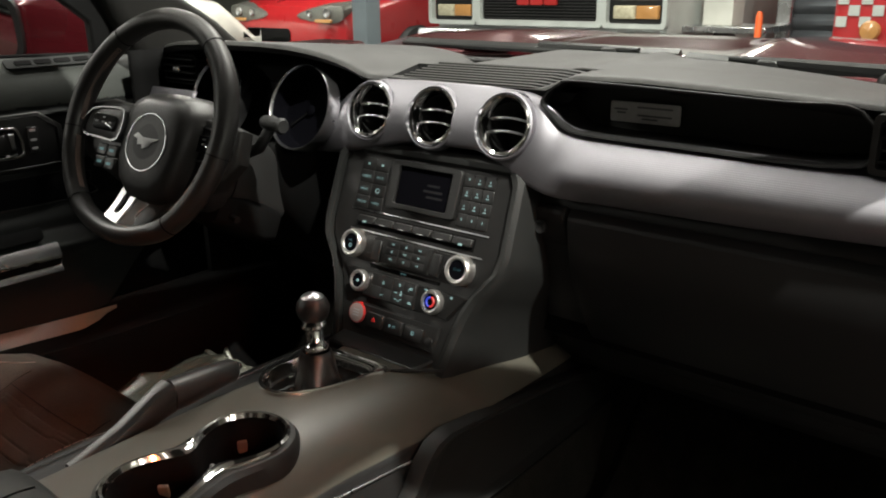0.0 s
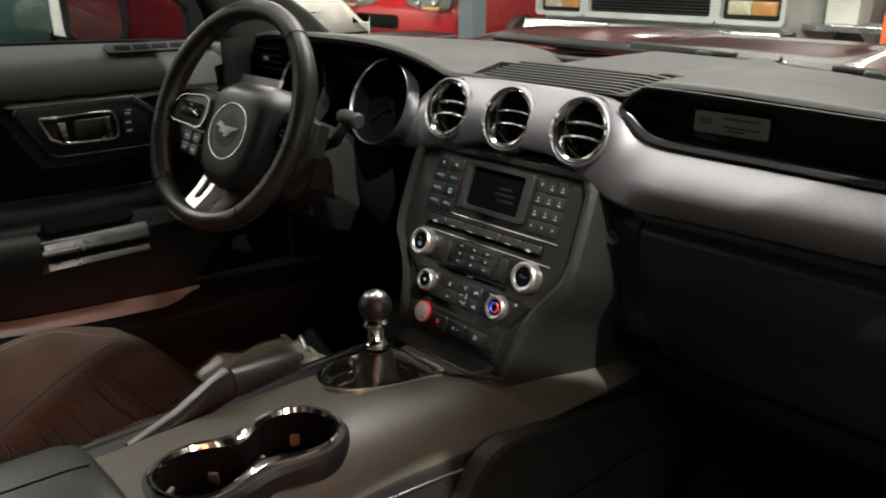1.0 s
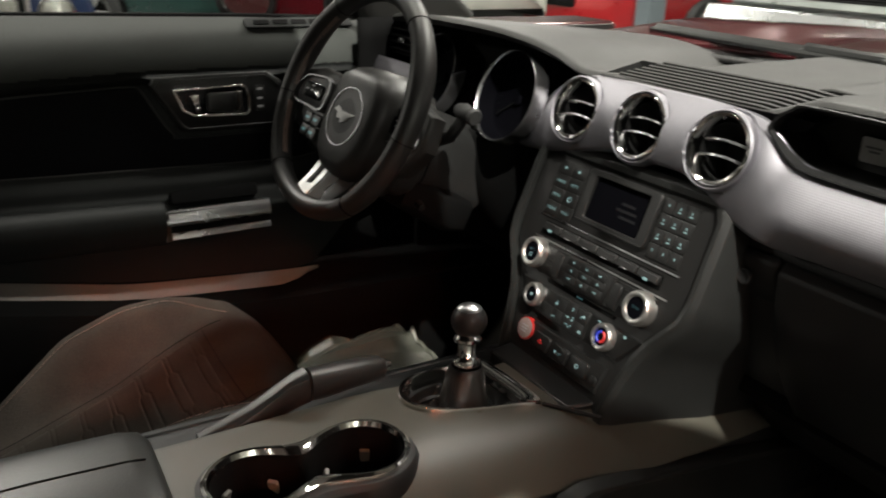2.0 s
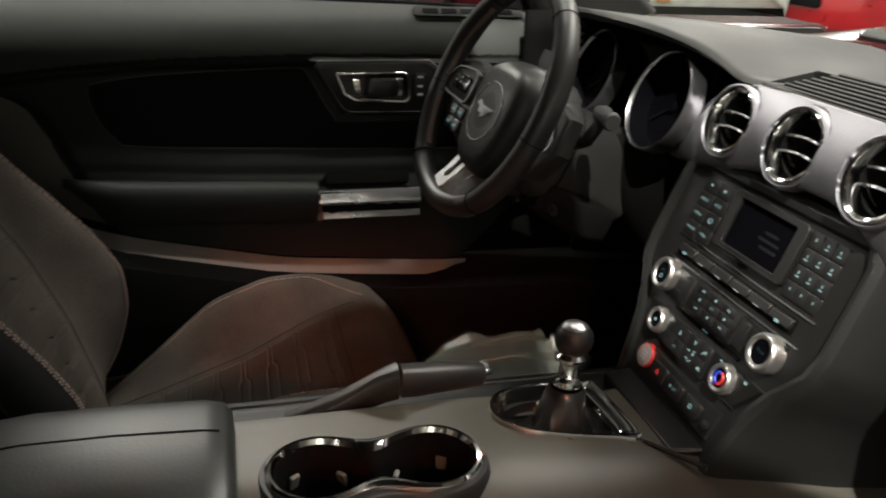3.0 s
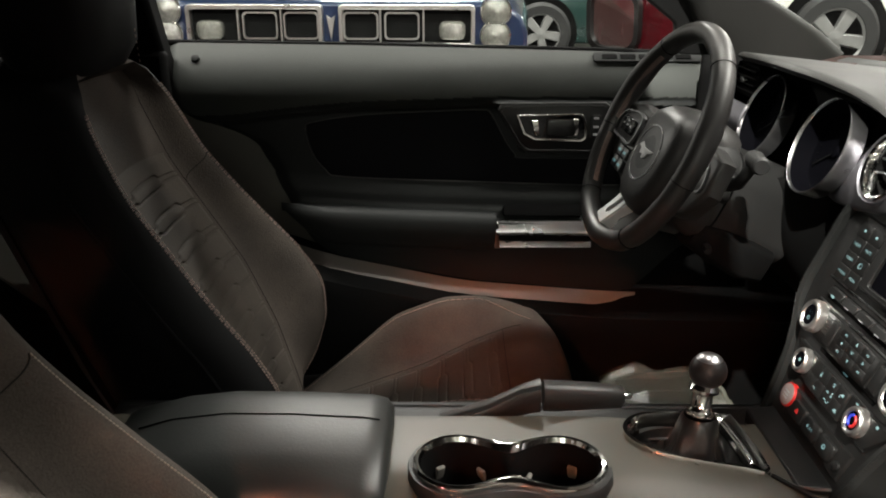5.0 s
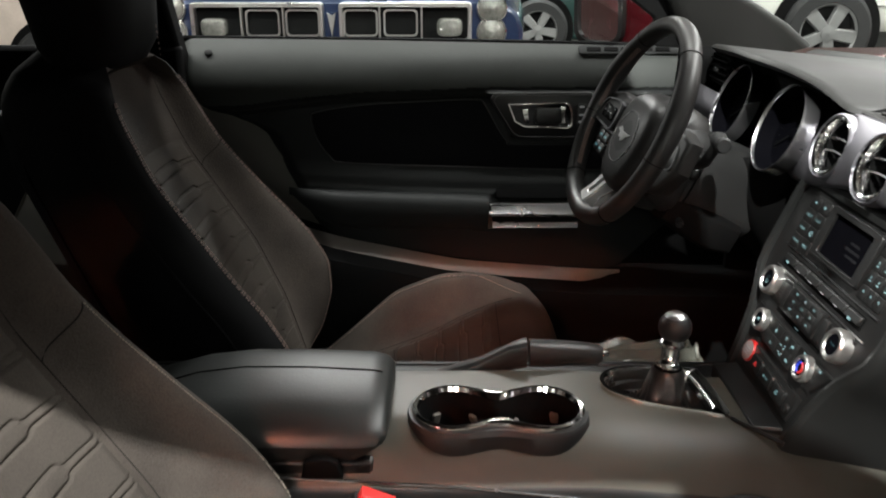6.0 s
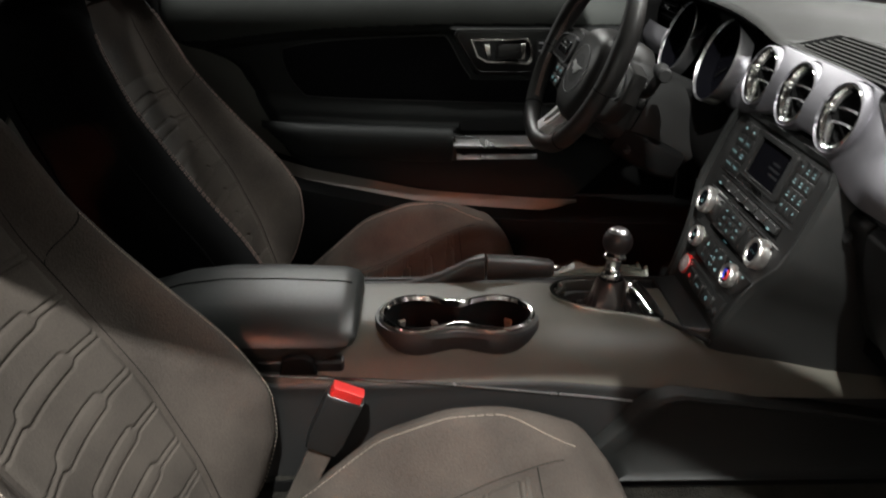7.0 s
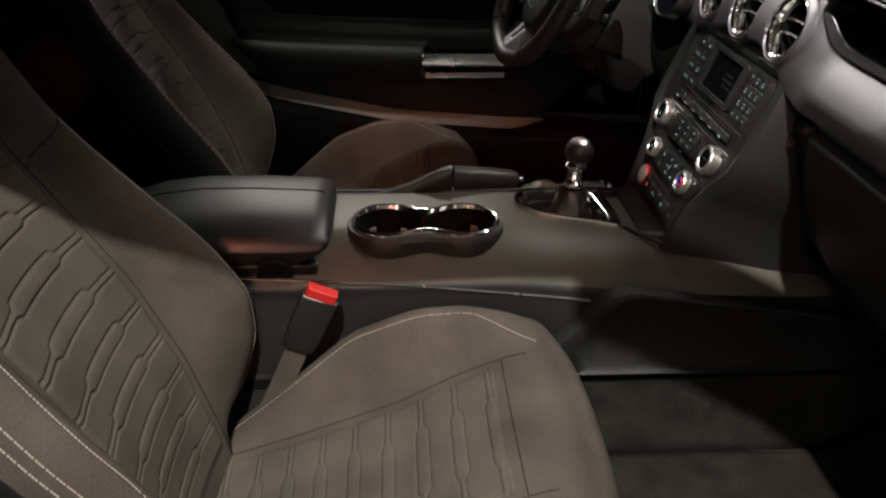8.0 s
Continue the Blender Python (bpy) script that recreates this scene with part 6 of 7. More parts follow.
    part("cushion_insert", grid(cins, span(0, 1, 80), span(0, 1, 420)), FABRIC2, cu, "ribbed cloth insert")
    for sx in (-1, 1):
        rim_x = [(y, 0.176 - 0.038 * step(-0.175, -0.06, y)) for y in span(-0.53, -0.082, 80)]
        path = [P(sx * x, y, cushion_top(x, y) + 0.0010) for y, x in rim_x]
        part("cushion_stitching", stitches(path, 0.0024, 0.0006, 0.0007), STITCH2 if driver else STITCH, cu, "dim stitched seam" if driver else "pale stitched seam")
        part("cushion_seam", tube([P(sx * 0.1175, y, cushion_top(0.1175, y) + 0.0004) for y in span(-0.54, -0.10, 40)], 0.0007, 6), SEAM, cu)
    part("front_seam", tube([P(x, -0.132, cushion_top(x, -0.132) + 0.0008) for x in span(-0.117, 0.117, 20)], 0.0007, 6), SEAM, cu)
    part("side_cover", loft([[P(0.232 * q, y, 0.30), P(0.242 * q, y, 0.30), P(0.242 * q, y, z), P(0.232 * q, y, z)] for q, y, z in ((-1, -0.60, 0.36), (-1, -0.35, 0.39), (-1, -0.12, 0.38))]), PLASTIC2, s, bevel=0.006)
    for q in (-0.17, 0.17):
        part("rail", box((x0 + q, dy - 0.32, FLOOR_Z + 0.014), (0.045, 0.52, 0.03)), SATIN, s, "bare metal seat rail", bevel=0.004)
    part("seat_pan", box((x0, dy - 0.32, 0.315), (0.40, 0.46, 0.03)), BLACK, s)
    # headrest
    hr = []
    for z, w, d0, d1 in ((0.990, 0.085, -0.80, -0.735), (0.998, 0.112, -0.815, -0.715), (1.03, 0.128, -0.83, -0.695), (1.10, 0.132, -0.845, -0.690), (1.16, 0.125, -0.85, -0.70), (1.19, 0.105, -0.84, -0.725), (1.20, 0.07, -0.82, -0.75)):
        hr.append([P(w * 2 * p, (d0 + d1) / 2 + (d1 - d0) * q, z) for p, q in rounded(1, 1, 0.36, 6)])
    h = part("headrest", loft(hr), SIDECLOTH, s, "black cloth headrest")
    part("headrest_seam", stitches([P(-0.06, -0.6935 - 0.0004 * k, 1.0 + 0.009 * k) for k in range(20)], 0.004, 0.002, 0.0007), STITCH2, h)
    for q in (-0.06, 0.06):
        part("headrest_post", tube([P(q, -0.78, 0.94), P(q, -0.775, 1.01)], 0.006, 12), CHROME, s, "chrome headrest post")
        part("post_collar", lathe([(0.0, 0.012), (0.012, 0.012), (0.014, 0.006), (0.014, -0.01)], 18, Matrix.Translation(P(q, -0.778, 1.015))), PLASTIC2, s)
    return s


seat("passenger_seat", 0.372, 0.0, "charcoal cloth passenger seat with ribbed insert and pale stitching", False)
seat("driver_seat", -0.365, -0.062, "charcoal cloth driver's seat with ribbed insert", True)

# ---- seat belt buckle ----
bk = thing("seat_belt_buckle", "black seat belt buckle with a red release button", "buckle", Matrix.Translation((0.17, -0.40, 0.42)))
BX = (Vector((0.184, -0.342, 0.577)) - Vector((0.185, -0.379, 0.593))).normalized()
BM = frame_at((0.182, -0.372, 0.567), BX, Vector((0, 0.35, 0.9)))
part("body", moved(slab([(-0.021, -0.068), (0.019, -0.068), (0.023, -0.05), (0.024, 0.020), (-0.024, 0.020), (-0.024, -0.05)], -0.011, 0.011, 0.006), BM), PLASTIC2, bk)
part("release_button", moved(slab([(-0.0205, 0.018), (0.0205, 0.018), (0.0198, 0.0315), (-0.0198, 0.0315)], -0.0085, 0.0095, 0.003), BM), REDPLASTIC, bk, "red release button")
part("strap", loft([[BM @ Vector((a, b, c)) for a, c in ((-0.015, -0.003), (0.015, -0.003), (0.015, 0.003), (-0.015, 0.003))] for b in (-0.064, -0.10, -0.15, -0.20)]), FABRIC2, bk, "grey webbing stalk")

# film laid on the driver's floor
film = thing("floor_protector", "crumpled clear plastic film on the driver's floor mat", "floor cover", Matrix.Translation((-0.3, 0.15, FLOOR_Z)))
def film_height(u, v):
    """A sheet that climbs the footwell, with a few crisp folds."""
    fold = 0.030 * max(0.0, 1 - abs(u - 0.42 - 0.10 * v) / 0.06) + 0.016 * max(0.0, 1 - abs(u - 0.78 + 0.15 * v) / 0.09)
    return FLOOR_Z + 0.012 + 0.095 * step(0.10, 0.62, v) + (fold + 0.022 * noise.noise((u * 6, v * 5, 3.1))) * step(0.08, 0.5, v)


part("sheet", grid(lambda u, v: (-0.68 + 0.30 * u, -0.16 + 0.37 * v, film_height(u, v)), span(0, 1, 13), span(0, 1, 9)), CLEARFILM, film, smooth=False)
part("rolled_edge", tube([(-0.68 + 0.30 * q, 0.212, film_height(q, 1.0) + 0.002) for q in span(0, 1, 30)], 0.004, 8), CLEARFILM, film, "rolled edge of the film")
mt = thing("floor_mat", "dark carpet mat in the passenger footwell", "mat", Matrix.Translation((0.4, 0.1, FLOOR_Z)))
part("mat_top", grid(lambda u, v: (u, v, FLOOR_Z + 0.012 + 0.30 * step(0.36, 0.74, v) + 0.003 * noise.noise((u * 8, v * 8, 1))), span(0.20, 0.64, 40), span(-0.03, 0.60, 50)), CARPET, mt, solid=0.008)
part("edging", tube([(x, y, FLOOR_Z + 0.014 + 0.30 * step(0.36, 0.74, y)) for x, y in [(0.20, y) for y in span(0.60, -0.03, 20)] + [(x, -0.03) for x in span(0.22, 0.64, 12)]], 0.004, 6), FABRIC2, mt)

# ---- showroom ----
structure("showroom_floor", grid(lambda u, v: (u, v, 0.0), span(-13, 9, 6), span(-8, 12, 6)), FLOORM, "polished grey concrete showroom floor", "floor", solid=0.05)
structure("ceiling", grid(lambda u, v: (u, v, 3.7), span(-13, 9, 4), span(-8, 12, 4)), CEIL, "painted showroom ceiling", "ceiling", solid=-0.05)
for nm, a, b in (("wall_front", (-13, 12), (9, 12)), ("wall_back", (-13, -8), (9, -8)), ("wall_left", (-13, -8), (-13, 12)), ("wall_right", (9, -8), (9, 12))):
    structure(nm, grid(lambda u, v: (a[0] + (b[0] - a[0]) * u, a[1] + (b[1] - a[1]) * u, v), span(0, 1, 4), span(0, 3.7, 4)), WALL, "pale painted showroom wall", "wall", solid=0.06)
for x, y, l, w in TUBES:
    if l < 0.2:
        t = thing("spot_lamp", "small round ceiling spot lamp, lit", "spot lamp", Matrix.Translation((x, y, 3.68)))
        part("housing", lathe([(0.07, 0.14), (0.075, 0.03), (0.072, 0.0), (0.060, 0.02), (0.0, 0.02)], 28, Matrix.Translation((x, y, 3.56))), WHITEPAINT, t)
        part("lens", lathe([(0.055, 0.0), (0.03, -0.006), (0.0, -0.008)], 24, Matrix.Translation((x, y, 3.57))), TUBE, t, "lit lamp lens")
        continue
    t = thing("ceiling_light", "white fluorescent ceiling fitting, lit", "ceiling light", Matrix.Translation((x, y, 3.68)), group="ceiling lights")
    part("housing", box((x, y, 3.66), (0.26, l + 0.12, 0.07)), WHITEPAINT, t, bevel=0.01)
    for q in (-0.055, 0.055):
        part("tube", tube([(x + q, y - l / 2, 3.60), (x + q, y + l / 2, 3.60)], 0.016, 10), TUBE, t, "lit fluorescent tube")
for x, y in ((3.4, 0.9), (3.4, -1.9), (3.4, 4.2), (5.6, -0.6), (5.6, 2.6), (5.6, -3.6), (0.1, -3.2), (0.1, 5.4), (-2.3, -3.2), (-4.8, 2.2), (7.2, -5.2), (7.2, 4.8)):
    t = thing("ceiling_light", "white fluorescent ceiling fitting, lit", "ceiling light", Matrix.Translation((x, y, 3.68)), group="ceiling lights")
    part("housing", box((x, y, 3.66), (0.26, 1.32, 0.07)), WHITEPAINT, t, bevel=0.01)
    for q in (-0.055, 0.055):
        part("tube", tube([(x + q, y - 0.6, 3.60), (x + q, y + 0.6, 3.60)], 0.016, 10), TUBE, t, "lit fluorescent tube")
# casing for the added amber fill, hung from the ceiling out of view
wl = thing("unseen_amber_lamp", "added amber fill lamp hung out of view, lit", "pendant lamp", Matrix.Translation((4.95, -2.02, 3.50)))
LM = look((4.953, -2.018, 3.479), (-0.3, -0.20, 0.6))
part("lamp_head", moved(box((0, 0, 0.06), (0.78, 0.42, 0.10)), LM), PLASTIC2, wl, bevel=0.02)
part("diffuser", moved(box((0, 0, 0.004), (0.72, 0.37, 0.01)), LM), GLOW, wl, "lit diffuser of the added amber lamp", bevel=0.003)
part("hanger", tube([(5.02, -2.04, 3.53), (5.02, -2.04, 3.72)], 0.018, 10), PLASTIC2, wl)



def wheel_of(car, c, axis, r, w):
    """A road wheel: axis is the outward direction."""
    ax = Vector(axis).normalized()
    m = frame_at(c, ax.orthogonal(), ax.cross(ax.orthogonal()))
    t = part("road_wheel", lathe([(r * 0.62, -w / 2), (r * 0.90, -w / 2), (r, -w * 0.32), (r, w * 0.32), (r * 0.90, w / 2), (r * 0.66, w / 2), (r * 0.62, w * 0.40)], 40, m, caps=False), RUBBER, car, "black tyre")
    part("rim", lathe([(r * 0.66, w * 0.46), (r * 0.62, w * 0.42), (r * 0.56, w * 0.1), (0.001, w * 0.05)], 36, m, caps=False), PLASTIC2, t, "dark wheel barrel")
    for k in range(5):
        part("spoke", moved(loft([[(r * 0.10 * q, 0.0, w * 0.46), (r * 0.12 * q, 0.0, w * 0.25), (r * 0.17 * q, r * 0.62, w * 0.25), (r * 0.14 * q, r * 0.62, w * 0.44)] for q in (-1, 1)]), m @ Matrix.Rotation(2 * math.pi * k / 5, 4, "Z")), WHEELSILVER, t, "silver spoke", bevel=0.006)
    part("hub_cap", lathe([(r * 0.17, w * 0.3), (r * 0.16, w * 0.48), (0.0, w * 0.52)], 20, m), WHEELSILVER, t)
    part("rim_lip", lathe([(r * 0.60, w * 0.40), (r * 0.64, w * 0.47), (r * 0.67, w * 0.47), (r * 0.68, w * 0.42)], 40, m, caps=False), WHEELSILVER, t, "silver rim edge")
    return t


def body(car, sections, material, label, along="y"):
    """A car body lofted from sections (position, half width, sill, shoulder, roof half width, roof)."""
    rings = []
    for p, hw, z0, z1, rw, z2, c in sections:
        o = [(-hw * 0.96, z0), (-hw, z0 + 0.12), (-hw, z1 - 0.08), (-hw * 0.97, z1), (-rw, z2 - 0.03), (-rw * 0.9, z2), (rw * 0.9, z2), (rw, z2 - 0.03), (hw * 0.97, z1), (hw, z1 - 0.08), (hw, z0 + 0.12), (hw * 0.96, z0)]
        rings.append([(c + a, p, z) if along == "y" else (p, c + a, z) for a, z in o])
    return part("body", loft(rings), material, car, label, bevel=0.02)


# pale pickup truck facing this car
X0, Y0 = -2.57, 4.4
truck = thing("pickup_truck", "pale grey pickup truck with a black barred grille", "truck", Matrix.Translation((X0, Y0 + 2, 0)))
body(truck, [(Y0 + 0.06, 0.96, 0.45, 1.10, 0.90, 1.14, X0), (Y0 + 0.5, 1.0, 0.42, 1.16, 0.9, 1.22, X0), (Y0 + 1.5, 1.0, 0.42, 1.16, 0.88, 1.26, X0), (Y0 + 1.9, 1.0, 0.42, 1.2, 0.78, 1.80, X0), (Y0 + 3.2, 1.0, 0.42, 1.2, 0.78, 1.84, X0), (Y0 + 3.4, 1.0, 0.42, 1.2, 0.98, 1.22, X0), (Y0 + 4.4, 1.0, 0.42, 1.2, 0.98, 1.22, X0)], GREYPAINT, "pale grey truck body")
gr = part("grille", moved(frame_ring(rounded(1.06, 0.42, 0.03), rounded(0.98, 0.34, 0.02), 0, 0.05), pose(X0, Y0 + 0.02, 1.0, 90, 0, 0)), GREYPAINT, truck, "pale grille frame")
part("grille_back", box((X0, Y0 + 0.04, 1.0), (1.0, 0.03, 0.36)), BLACK, gr)
for k in range(16):
    part("grille_bar", box((X0, Y0 + 0.02, 0.84 + 0.021 * k), (0.98, 0.03, 0.009)), PLASTIC2, gr)
for q in (-0.115, 0, 0.115):
    part("badge_block", moved(slab(rounded(0.10, 0.10, 0.01, 3), 0, 0.02), pose(X0 + q, Y0 - 0.0, 0.985, 90, 0, 0)), REDPLASTIC, gr, "plain red badge block")
for s in (-1, 1):
    hl = part("headlamp", moved(frame_ring(rounded(0.46, 0.42, 0.03), rounded(0.40, 0.36, 0.02), 0, 0.05), pose(X0 + s * 0.76, Y0 + 0.02, 1.0, 90, 0, 0)), GREYPAINT, truck, "headlamp in a pale frame")
    part("lamp_back", box((X0 + s * 0.76, Y0 + 0.05, 1.0), (0.42, 0.03, 0.38)), PLASTIC2, hl)
    part("lamp_glass", moved(slab(rounded(0.36, 0.19, 0.02), 0, 0.03, 0.01), pose(X0 + s * 0.76, Y0 + 0.03, 1.06, 90, 0, 0)), LENS, hl, "clear lamp glass")
    part("side_lens", moved(slab(rounded(0.16, 0.085, 0.01), 0, 0.03, 0.01), pose(X0 + s * 0.76 - 0.085, Y0 + 0.03, 0.892, 90, 0, 0)), SIDELENS, hl, "clear side lamp")
    part("indicator_lens", moved(slab(rounded(0.16, 0.085, 0.01), 0, 0.03, 0.01), pose(X0 + s * 0.76 + 0.08, Y0 + 0.03, 0.892, 90, 0, 0)), AMBER, hl, "amber indicator")
part("bumper", loft([[(X0 - 1.02, y, z) for y, z in ((Y0 - 0.12, 0.56), (Y0 - 0.16, 0.66), (Y0 - 0.12, 0.76), (Y0 + 0.1, 0.76), (Y0 + 0.1, 0.56))], [(X0 + 1.02, y, z) for y, z in ((Y0 - 0.12, 0.56), (Y0 - 0.16, 0.66), (Y0 - 0.12, 0.76), (Y0 + 0.1, 0.76), (Y0 + 0.1, 0.56))]]), SATIN, truck, "bright steel bumper", bevel=0.01)
for s in (-1, 1):
    for y in (Y0 + 0.9, Y0 + 3.9):
        wheel_of(truck, (X0 + s * 0.92, y, 0.38), (s, 0, 0), 0.38, 0.26)

# red sports car beside it
XR, YR = -6.45, 5.5
redcar = thing("red_sports_car", "glossy red sports car with clear headlamps", "car", Matrix.Translation((XR, YR + 2, 0)))
body(redcar, [(YR - 0.02, 0.70, 0.30, 0.62, 0.60, 0.70, XR - 0.24), (YR + 0.06, 0.96, 0.22, 0.74, 0.86, 0.86, XR - 0.24), (YR + 0.25, 1.03, 0.20, 0.84, 0.90, 0.96, XR - 0.24), (YR + 0.9, 0.95, 0.18, 0.98, 0.80, 1.10, XR), (YR + 1.5, 0.95, 0.18, 1.02, 0.72, 1.16, XR), (YR + 2.2, 0.95, 0.18, 1.02, 0.60, 1.36, XR), (YR + 3.2, 0.95, 0.18, 1.02, 0.58, 1.34, XR), (YR + 4.3, 0.9, 0.25, 1.0, 0.75, 1.08, XR)], REDPAINT, "glossy red body")
for s in (-1, 1):
    XL = XR + (0.34 if s > 0 else -0.86)
    h = part("headlamp", loft([[(XL + s * dx * g, YR - 0.02 + 0.22 * q + 0.10 * max(0, dx), 0.775 + dz * g + 0.05 * q) for dx, dz in smooth_loop([(-0.34, -0.015), (0.0, -0.085), (0.30, -0.075), (0.37, 0.02), (0.30, 0.095), (-0.05, 0.075)], 3)] for q, g in ((0, 0.92), (0.03, 1.0), (1, 1.0))]), LENS, redcar, "clear headlamp lens")
    for q, rad in ((-0.10, 0.040), (0.16, 0.052)):
        part("lamp_bowl", lathe([(rad, 0.0), (rad * 0.9, 0.012), (rad * 0.6, 0.004), (0.0, -0.004)], 20, pose(XL + s * q, YR - 0.03 + 0.10 * max(0, q), 0.792 + 0.03 * q, 90, 0, 0)), SATIN, h, "bright lamp bowl")
    part("indicator_lens", moved(slab(rounded(0.24, 0.036, 0.016), 0, 0.02, 0.008), pose(XL + s * 0.12, YR - 0.028, 0.715, 90, 0, s * 6)), AMBER, h, "amber indicator")
    for y in (YR + 0.95, YR + 3.5):
        wheel_of(redcar, (XR + s * 0.85, y, 0.33), (s, 0, 0), 0.33, 0.24)
part("air_intake", moved(slab(rounded(0.78, 0.15, 0.05), 0, 0.03, 0.01), pose(XR - 0.50, YR - 0.01, 0.55, 90, 0, 0)), BLACK, redcar, "black air intake")
part("panel_gap", tube([(XR + 0.86, YR + 0.10, 0.60), (XR + 0.90, YR + 0.22, 0.80), (XR + 0.78, YR + 0.30, 0.955)], 0.008, 6), BLACK, redcar)

# grey post between them
post = thing("steel_post", "grey painted steel post", "post", Matrix.Translation((-3.98, 4.1, 0)))
part("shaft", box((-3.98, 4.1, 1.85), (0.16, 0.16, 3.66)), mat("blue grey paint", (0.16, 0.19, 0.21), 0.5), post, bevel=0.01)
part("foot_plate", box((-3.98, 4.1, 0.012), (0.3, 0.3, 0.02)), SATIN, post)
post2 = thing("roller_door", "dark grey ribbed roller door", "roller door", Matrix.Translation((-0.55, 5.2, 0)))
part("curtain", grid(lambda u, v: (u, 5.2 + 0.02 * math.sin(v * 60), v), span(-1.05, -0.05, 4), span(0.0, 3.2, 200)), mat("dark grey steel", (0.09, 0.10, 0.11), 0.5, 0.4), post2, solid=0.02)
part("side_rail", box((-1.10, 5.2, 1.6), (0.10, 0.14, 3.2)), SATIN, post2, bevel=0.01)
part("side_rail", box((0.0, 5.2, 1.6), (0.10, 0.14, 3.2)), SATIN, post2, bevel=0.01)
bench = thing("workbench", "cluttered steel workbench with pale boxes", "workbench", Matrix.Translation((-1.25, 5.0, 0)))
part("top", box((-1.35, 4.9, 0.78), (0.6, 0.5, 0.04)), SATIN, bench, bevel=0.005)
for q in (-0.27, 0.27):
    for r in (-0.2, 0.2):
        part("leg", box((-1.35 + q, 4.9 + r, 0.38), (0.04, 0.04, 0.76)), SATIN, bench)
bx = thing("carton", "pale cardboard carton on the workbench", "box", Matrix.Translation((-1.42, 4.9, 0.8)))
part("shell", box((-1.42, 4.9, 0.89), (0.20, 0.2, 0.18)), PALE, bx, bevel=0.005)
cone = thing("safety_bollard", "orange plastic safety bollard on a rubber base", "bollard", Matrix.Translation((-0.99, 4.35, 0)))
part("pole", lathe([(0.022, 0.05), (0.020, 0.88), (0.012, 0.91), (0.0, 0.91)], 16, Matrix.Translation((-0.99, 4.35, 0))), mat("orange plastic", (0.8, 0.12, 0.02), 0.4), cone)
part("base", lathe([(0.16, 0.0), (0.15, 0.04), (0.04, 0.06)], 20, Matrix.Translation((-0.99, 4.35, 0))), RUBBER, cone)
# red machine with pale checks
rm = thing("red_delivery_van", "red van with pale checker marking", "van", Matrix.Translation((0.55, 5.2, 0)))
body(rm, [(4.35, 0.85, 0.4, 1.2, 0.8, 1.3, 0.27), (4.7, 0.9, 0.35, 1.3, 0.8, 1.9, 0.27), (7.5, 0.9, 0.35, 1.3, 0.82, 1.95, 0.27)], REDPAINT, "red van body")
for i in range(4):
    for j in range(3):
        if (i + j) % 2 == 0:
            part("check", box((-0.54 + 0.06 * i, 4.345, 0.86 + 0.06 * j), (0.055, 0.012, 0.055)), GREYPAINT, rm, "pale check")
part("lamp", lathe([(0.055, 0.0), (0.045, 0.02), (0.0, 0.03)], 24, pose(-0.385, 4.325, 0.815, 90, 0, 0)), AMBER, rm, "round amber lamp")
part("lamp", lathe([(0.055, 0.0), (0.045, 0.02), (0.0, 0.03)], 24, pose(0.92, 4.325, 0.815, 90, 0, 0)), AMBER, rm, "round amber lamp")
for s in (-1, 1):
    for y in (4.95, 6.8):
        wheel_of(rm, (0.27 + s * 0.8, y, 0.34), (s, 0, 0), 0.34, 0.22)

# blue vintage car seen through the driver's window, nose towards this car
XB, YB = -3.3, -0.87
blue = thing("blue_vintage_car", "dark blue vintage car with stacked round headlamps and chrome grilles", "car", Matrix.Translation((XB - 2.5, YB, 0)))
body(blue, [(XB + 0.02, 0.96, 0.35, 0.86, 0.88, 0.93, YB), (XB - 0.4, 1.0, 0.30, 0.92, 0.9, 1.0, YB), (XB - 1.6, 1.0, 0.30, 0.96, 0.88, 1.06, YB), (XB - 2.2, 1.0, 0.3, 0.98, 0.70, 1.40, YB), (XB - 3.6, 1.0, 0.3, 0.98, 0.70, 1.40, YB), (XB - 4.4, 1.0, 0.3, 0.98, 0.9, 1.05, YB), (XB - 5.2, 0.96, 0.35, 0.95, 0.88, 1.0, YB)], BLUEPAINT, "dark blue body", along="x")
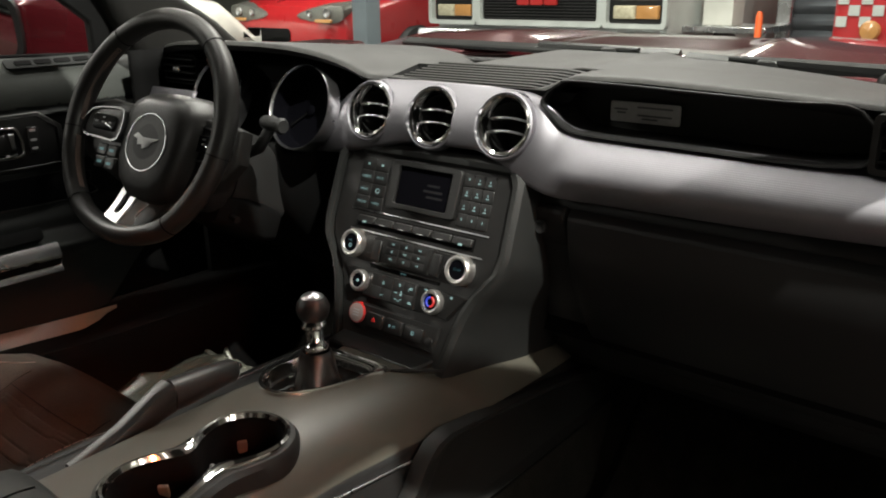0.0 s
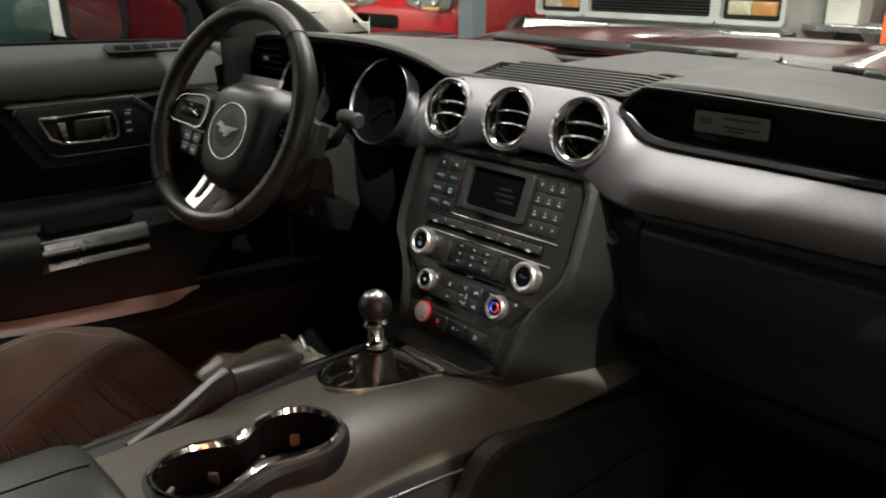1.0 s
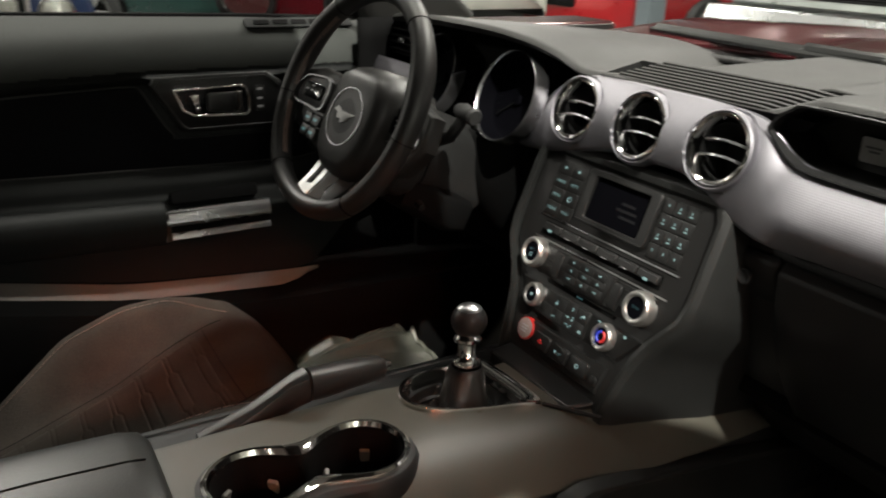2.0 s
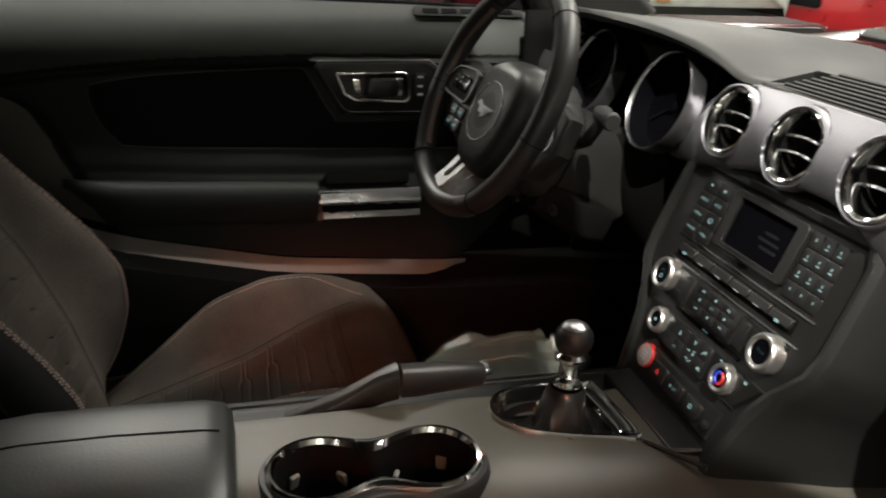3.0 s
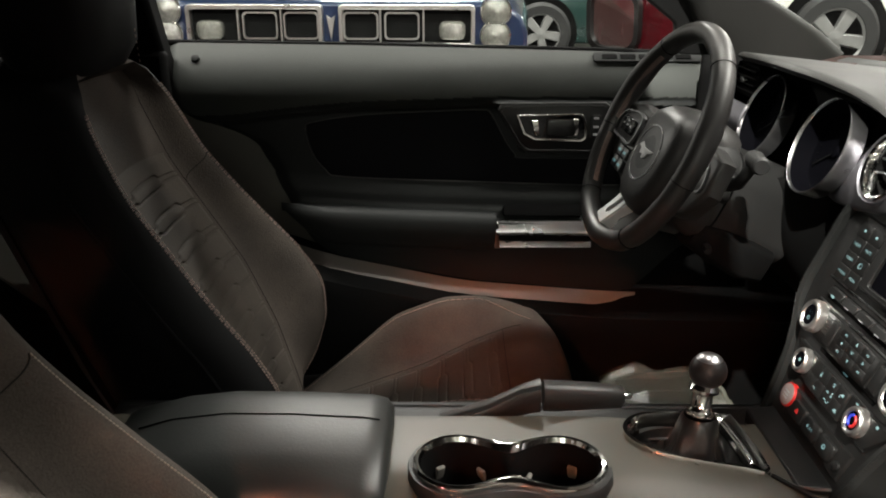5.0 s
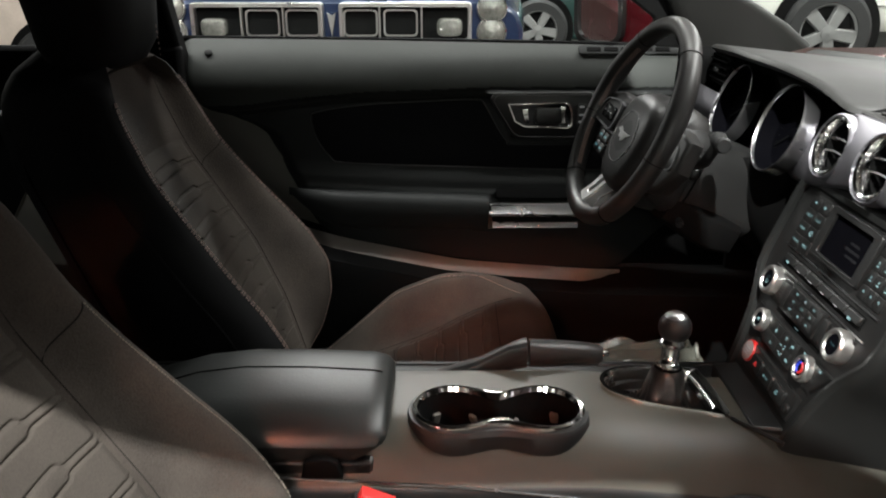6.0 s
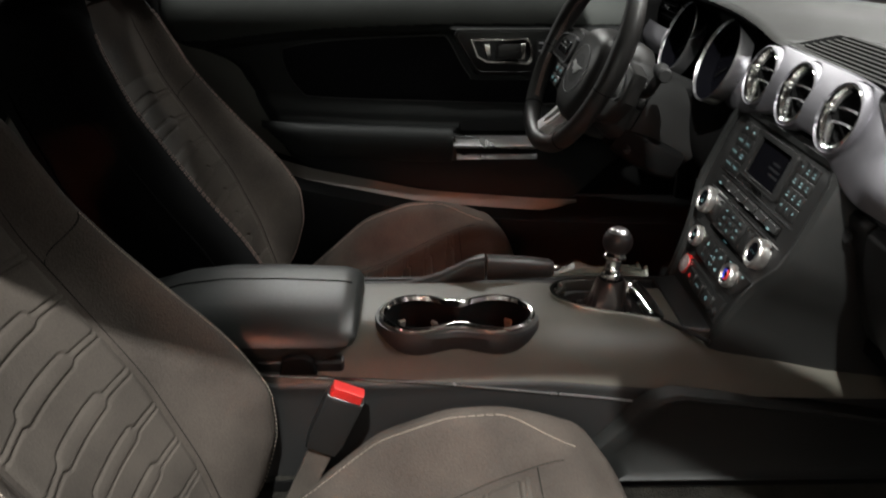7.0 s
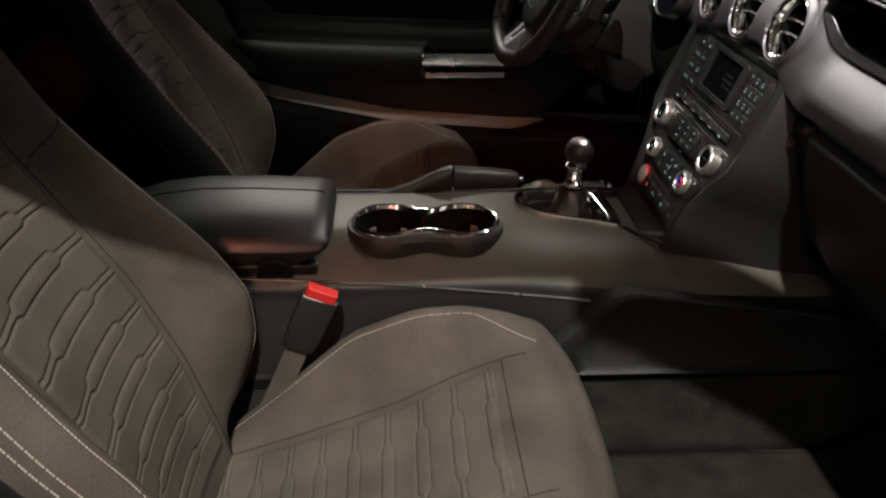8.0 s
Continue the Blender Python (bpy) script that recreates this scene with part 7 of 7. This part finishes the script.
for s in (-1, 1):
    yc = YB + s * 0.37
    g = part("grille", moved(frame_ring(rounded(0.66, 0.20, 0.02), rounded(0.62, 0.155, 0.012), 0, 0.06), pose(XB + 0.02, yc, 0.82, 90, 0, 90)), KNOBMETAL, blue, "chrome framed grille half", bevel=0.004)
    part("grille_back", box((XB + 0.02, yc, 0.82), (0.02, 0.64, 0.17)), BLACK, g)
    for k in (-0.13, 0.08, ):
        part("divider", box((XB + 0.055, yc + s * k, 0.82), (0.03, 0.008, 0.16)), KNOBMETAL, g)
    for k in (-0.225, -0.025):
        part("grille_frame", moved(frame_ring(rounded(0.17, 0.13, 0.02), rounded(0.155, 0.115, 0.018), 0, 0.02), pose(XB + 0.04, yc + s * k, 0.82, 90, 0, 90)), KNOBMETAL, g)
    part("fog_lamp", moved(slab(rounded(0.13, 0.09, 0.03), 0, 0.05, 0.02), pose(XB + 0.035, yc + s * 0.22, 0.80, 90, 0, 90)), LENS, blue, "clear oblong lamp")
    for z in (0.89, 0.775):
        hd = part("headlamp", lathe([(0.074, -0.02), (0.076, 0.03), (0.070, 0.038), (0.064, 0.032)], 32, pose(XB + 0.03, YB + s * 0.80, z, 0, 90, 0), caps=False), CHROME, blue, "round headlamp in a chrome ring")
        part("lamp_glass", lathe([(0.066, 0.03), (0.05, 0.045), (0.0, 0.055)], 28, pose(XB + 0.03, YB + s * 0.80, z, 0, 90, 0)), LENS, hd, "clear lamp glass")
    for x in (XB - 1.0, XB - 4.0):
        wheel_of(blue, (x, YB + s * 0.9, 0.34), (0, s, 0), 0.34, 0.2)
part("nose_badge", moved(slab([(0.0, -0.07), (0.022, 0.05), (0.0, 0.035), (-0.022, 0.05)], 0, 0.02, 0.005), pose(XB + 0.04, YB, 0.82, 90, 0, 90)), KNOBMETAL, blue, "plain chrome nose badge")
part("bumper", loft([[(x, YB - 1.0, z) for x, z in ((XB + 0.0, 0.48), (XB + 0.16, 0.52), (XB + 0.18, 0.62), (XB + 0.05, 0.66))], [(x, YB + 1.0, z) for x, z in ((XB + 0.0, 0.48), (XB + 0.16, 0.52), (XB + 0.18, 0.62), (XB + 0.05, 0.66))]]), CHROME, blue, "chrome bumper", bevel=0.01)

# pale beige car behind, seen past the driver's headrest
XP = -6.1
pale_car = thing("beige_car", "pale beige saloon car parked by itself", "car", Matrix.Translation((XP, -4.6, 0)))
body(pale_car, [(-6.9, 0.82, 0.35, 0.70, 0.72, 0.80, XP), (-6.5, 0.90, 0.25, 0.84, 0.78, 0.92, XP), (-5.6, 0.92, 0.22, 0.92, 0.76, 1.02, XP), (-5.0, 0.92, 0.22, 0.94, 0.66, 1.40, XP), (-3.9, 0.92, 0.22, 0.94, 0.66, 1.40, XP), (-3.3, 0.92, 0.22, 0.92, 0.78, 1.02, XP), (-2.5, 0.86, 0.30, 0.86, 0.74, 0.92, XP)], mat("beige car paint", (0.55, 0.47, 0.40), 0.35, bump=0, coat=0.8), "pale beige body")
part("door_gap", tube([(XP + 0.926, -4.4, 0.30), (XP + 0.928, -4.4, 0.86)], 0.006, 6), BLACK, pale_car)
for y in (-6.0, -3.2):
    part("wheel_arch", lathe([(0.38, -0.02), (0.38, 0.012), (0.35, 0.014), (0.0, 0.014)], 36, frame_at((XP + 0.915, y, 0.32), (0, 1, 0), (0, 0, 1))), BLACK, pale_car)
    for q in (-1, 1):
        wheel_of(pale_car, (XP + q * 0.90, y, 0.32), (q, 0, 0), 0.32, 0.2)

# dark green car beyond
XG, YG = -8.3, 1.35
green = thing("green_car", "dark green car with a silver alloy wheel", "car", Matrix.Translation((XG - 0.9, YG, 0)))
body(green, [(YG - 1.75, 0.80, 0.35, 0.62, 0.72, 0.72, XG - 0.9), (YG - 1.4, 0.90, 0.25, 0.72, 0.78, 0.80, XG - 0.9), (YG - 0.2, 0.92, 0.22, 0.86, 0.76, 0.95, XG - 0.9), (YG + 0.5, 0.92, 0.22, 0.9, 0.66, 1.36, XG - 0.9), (YG + 1.4, 0.92, 0.22, 0.9, 0.66, 1.36, XG - 0.9), (YG + 1.8, 0.9, 0.25, 0.9, 0.78, 1.0, XG - 0.9)], GREENPAINT, "dark green body")
for y in (YG - 0.66, YG + 1.3):
    part("wheel_arch", lathe([(0.40, -0.02), (0.40, 0.012), (0.36, 0.014), (0.0, 0.014)], 36, frame_at((XG + 0.015, y, 0.33), (0, 1, 0), (0, 0, 1))), BLACK, green)
    for q in (-1, 1):
        wheel_of(green, (XG - 0.9 + q * 0.90, y, 0.33), (q, 0, 0), 0.33, 0.22)

# white truck on the far side, nose to the front wall
XW = -7.0
van = thing("white_truck", "white truck with a large silver wheel", "truck", Matrix.Translation((XW - 1.0, 4.0, 0)))
body(van, [(0.9 + 1.4, 0.98, 0.45, 0.95, 0.92, 1.02, XW - 1.0), (3.3, 1.0, 0.42, 0.98, 0.92, 1.05, XW - 1.0), (4.45, 1.0, 0.42, 0.93, 0.92, 0.99, XW - 1.0), (4.95, 0.98, 0.42, 0.86, 0.9, 0.93, XW - 1.0), (5.2, 0.97, 0.42, 0.66, 0.88, 0.74, XW - 1.0), (5.45, 0.94, 0.42, 0.48, 0.85, 0.52, XW - 1.0)], WHITEPAINT, "white truck body")
part("marker_lens", moved(slab(rounded(0.16, 0.07, 0.01), 0, 0.02, 0.006), pose(XW, 3.95, 0.50, 90, 0, 90)), AMBER, van, "amber marker lens")
part("crease", box((XW + 0.002, 4.2, 0.66), (0.006, 1.1, 0.012)), SATIN, van)
for y in (3.28,):
    part("wheel_arch", lathe([(0.52, -0.02), (0.52, 0.010), (0.46, 0.012), (0.0, 0.012)], 36, frame_at((XW + 0.0, y, 0.42), (0, 1, 0), (0, 0, 1))), BLACK, van)
    for q in (-1, 1):
        wheel_of(van, (XW - 1.0 + q * 0.97, y, 0.42), (q, 0, 0), 0.42, 0.26)
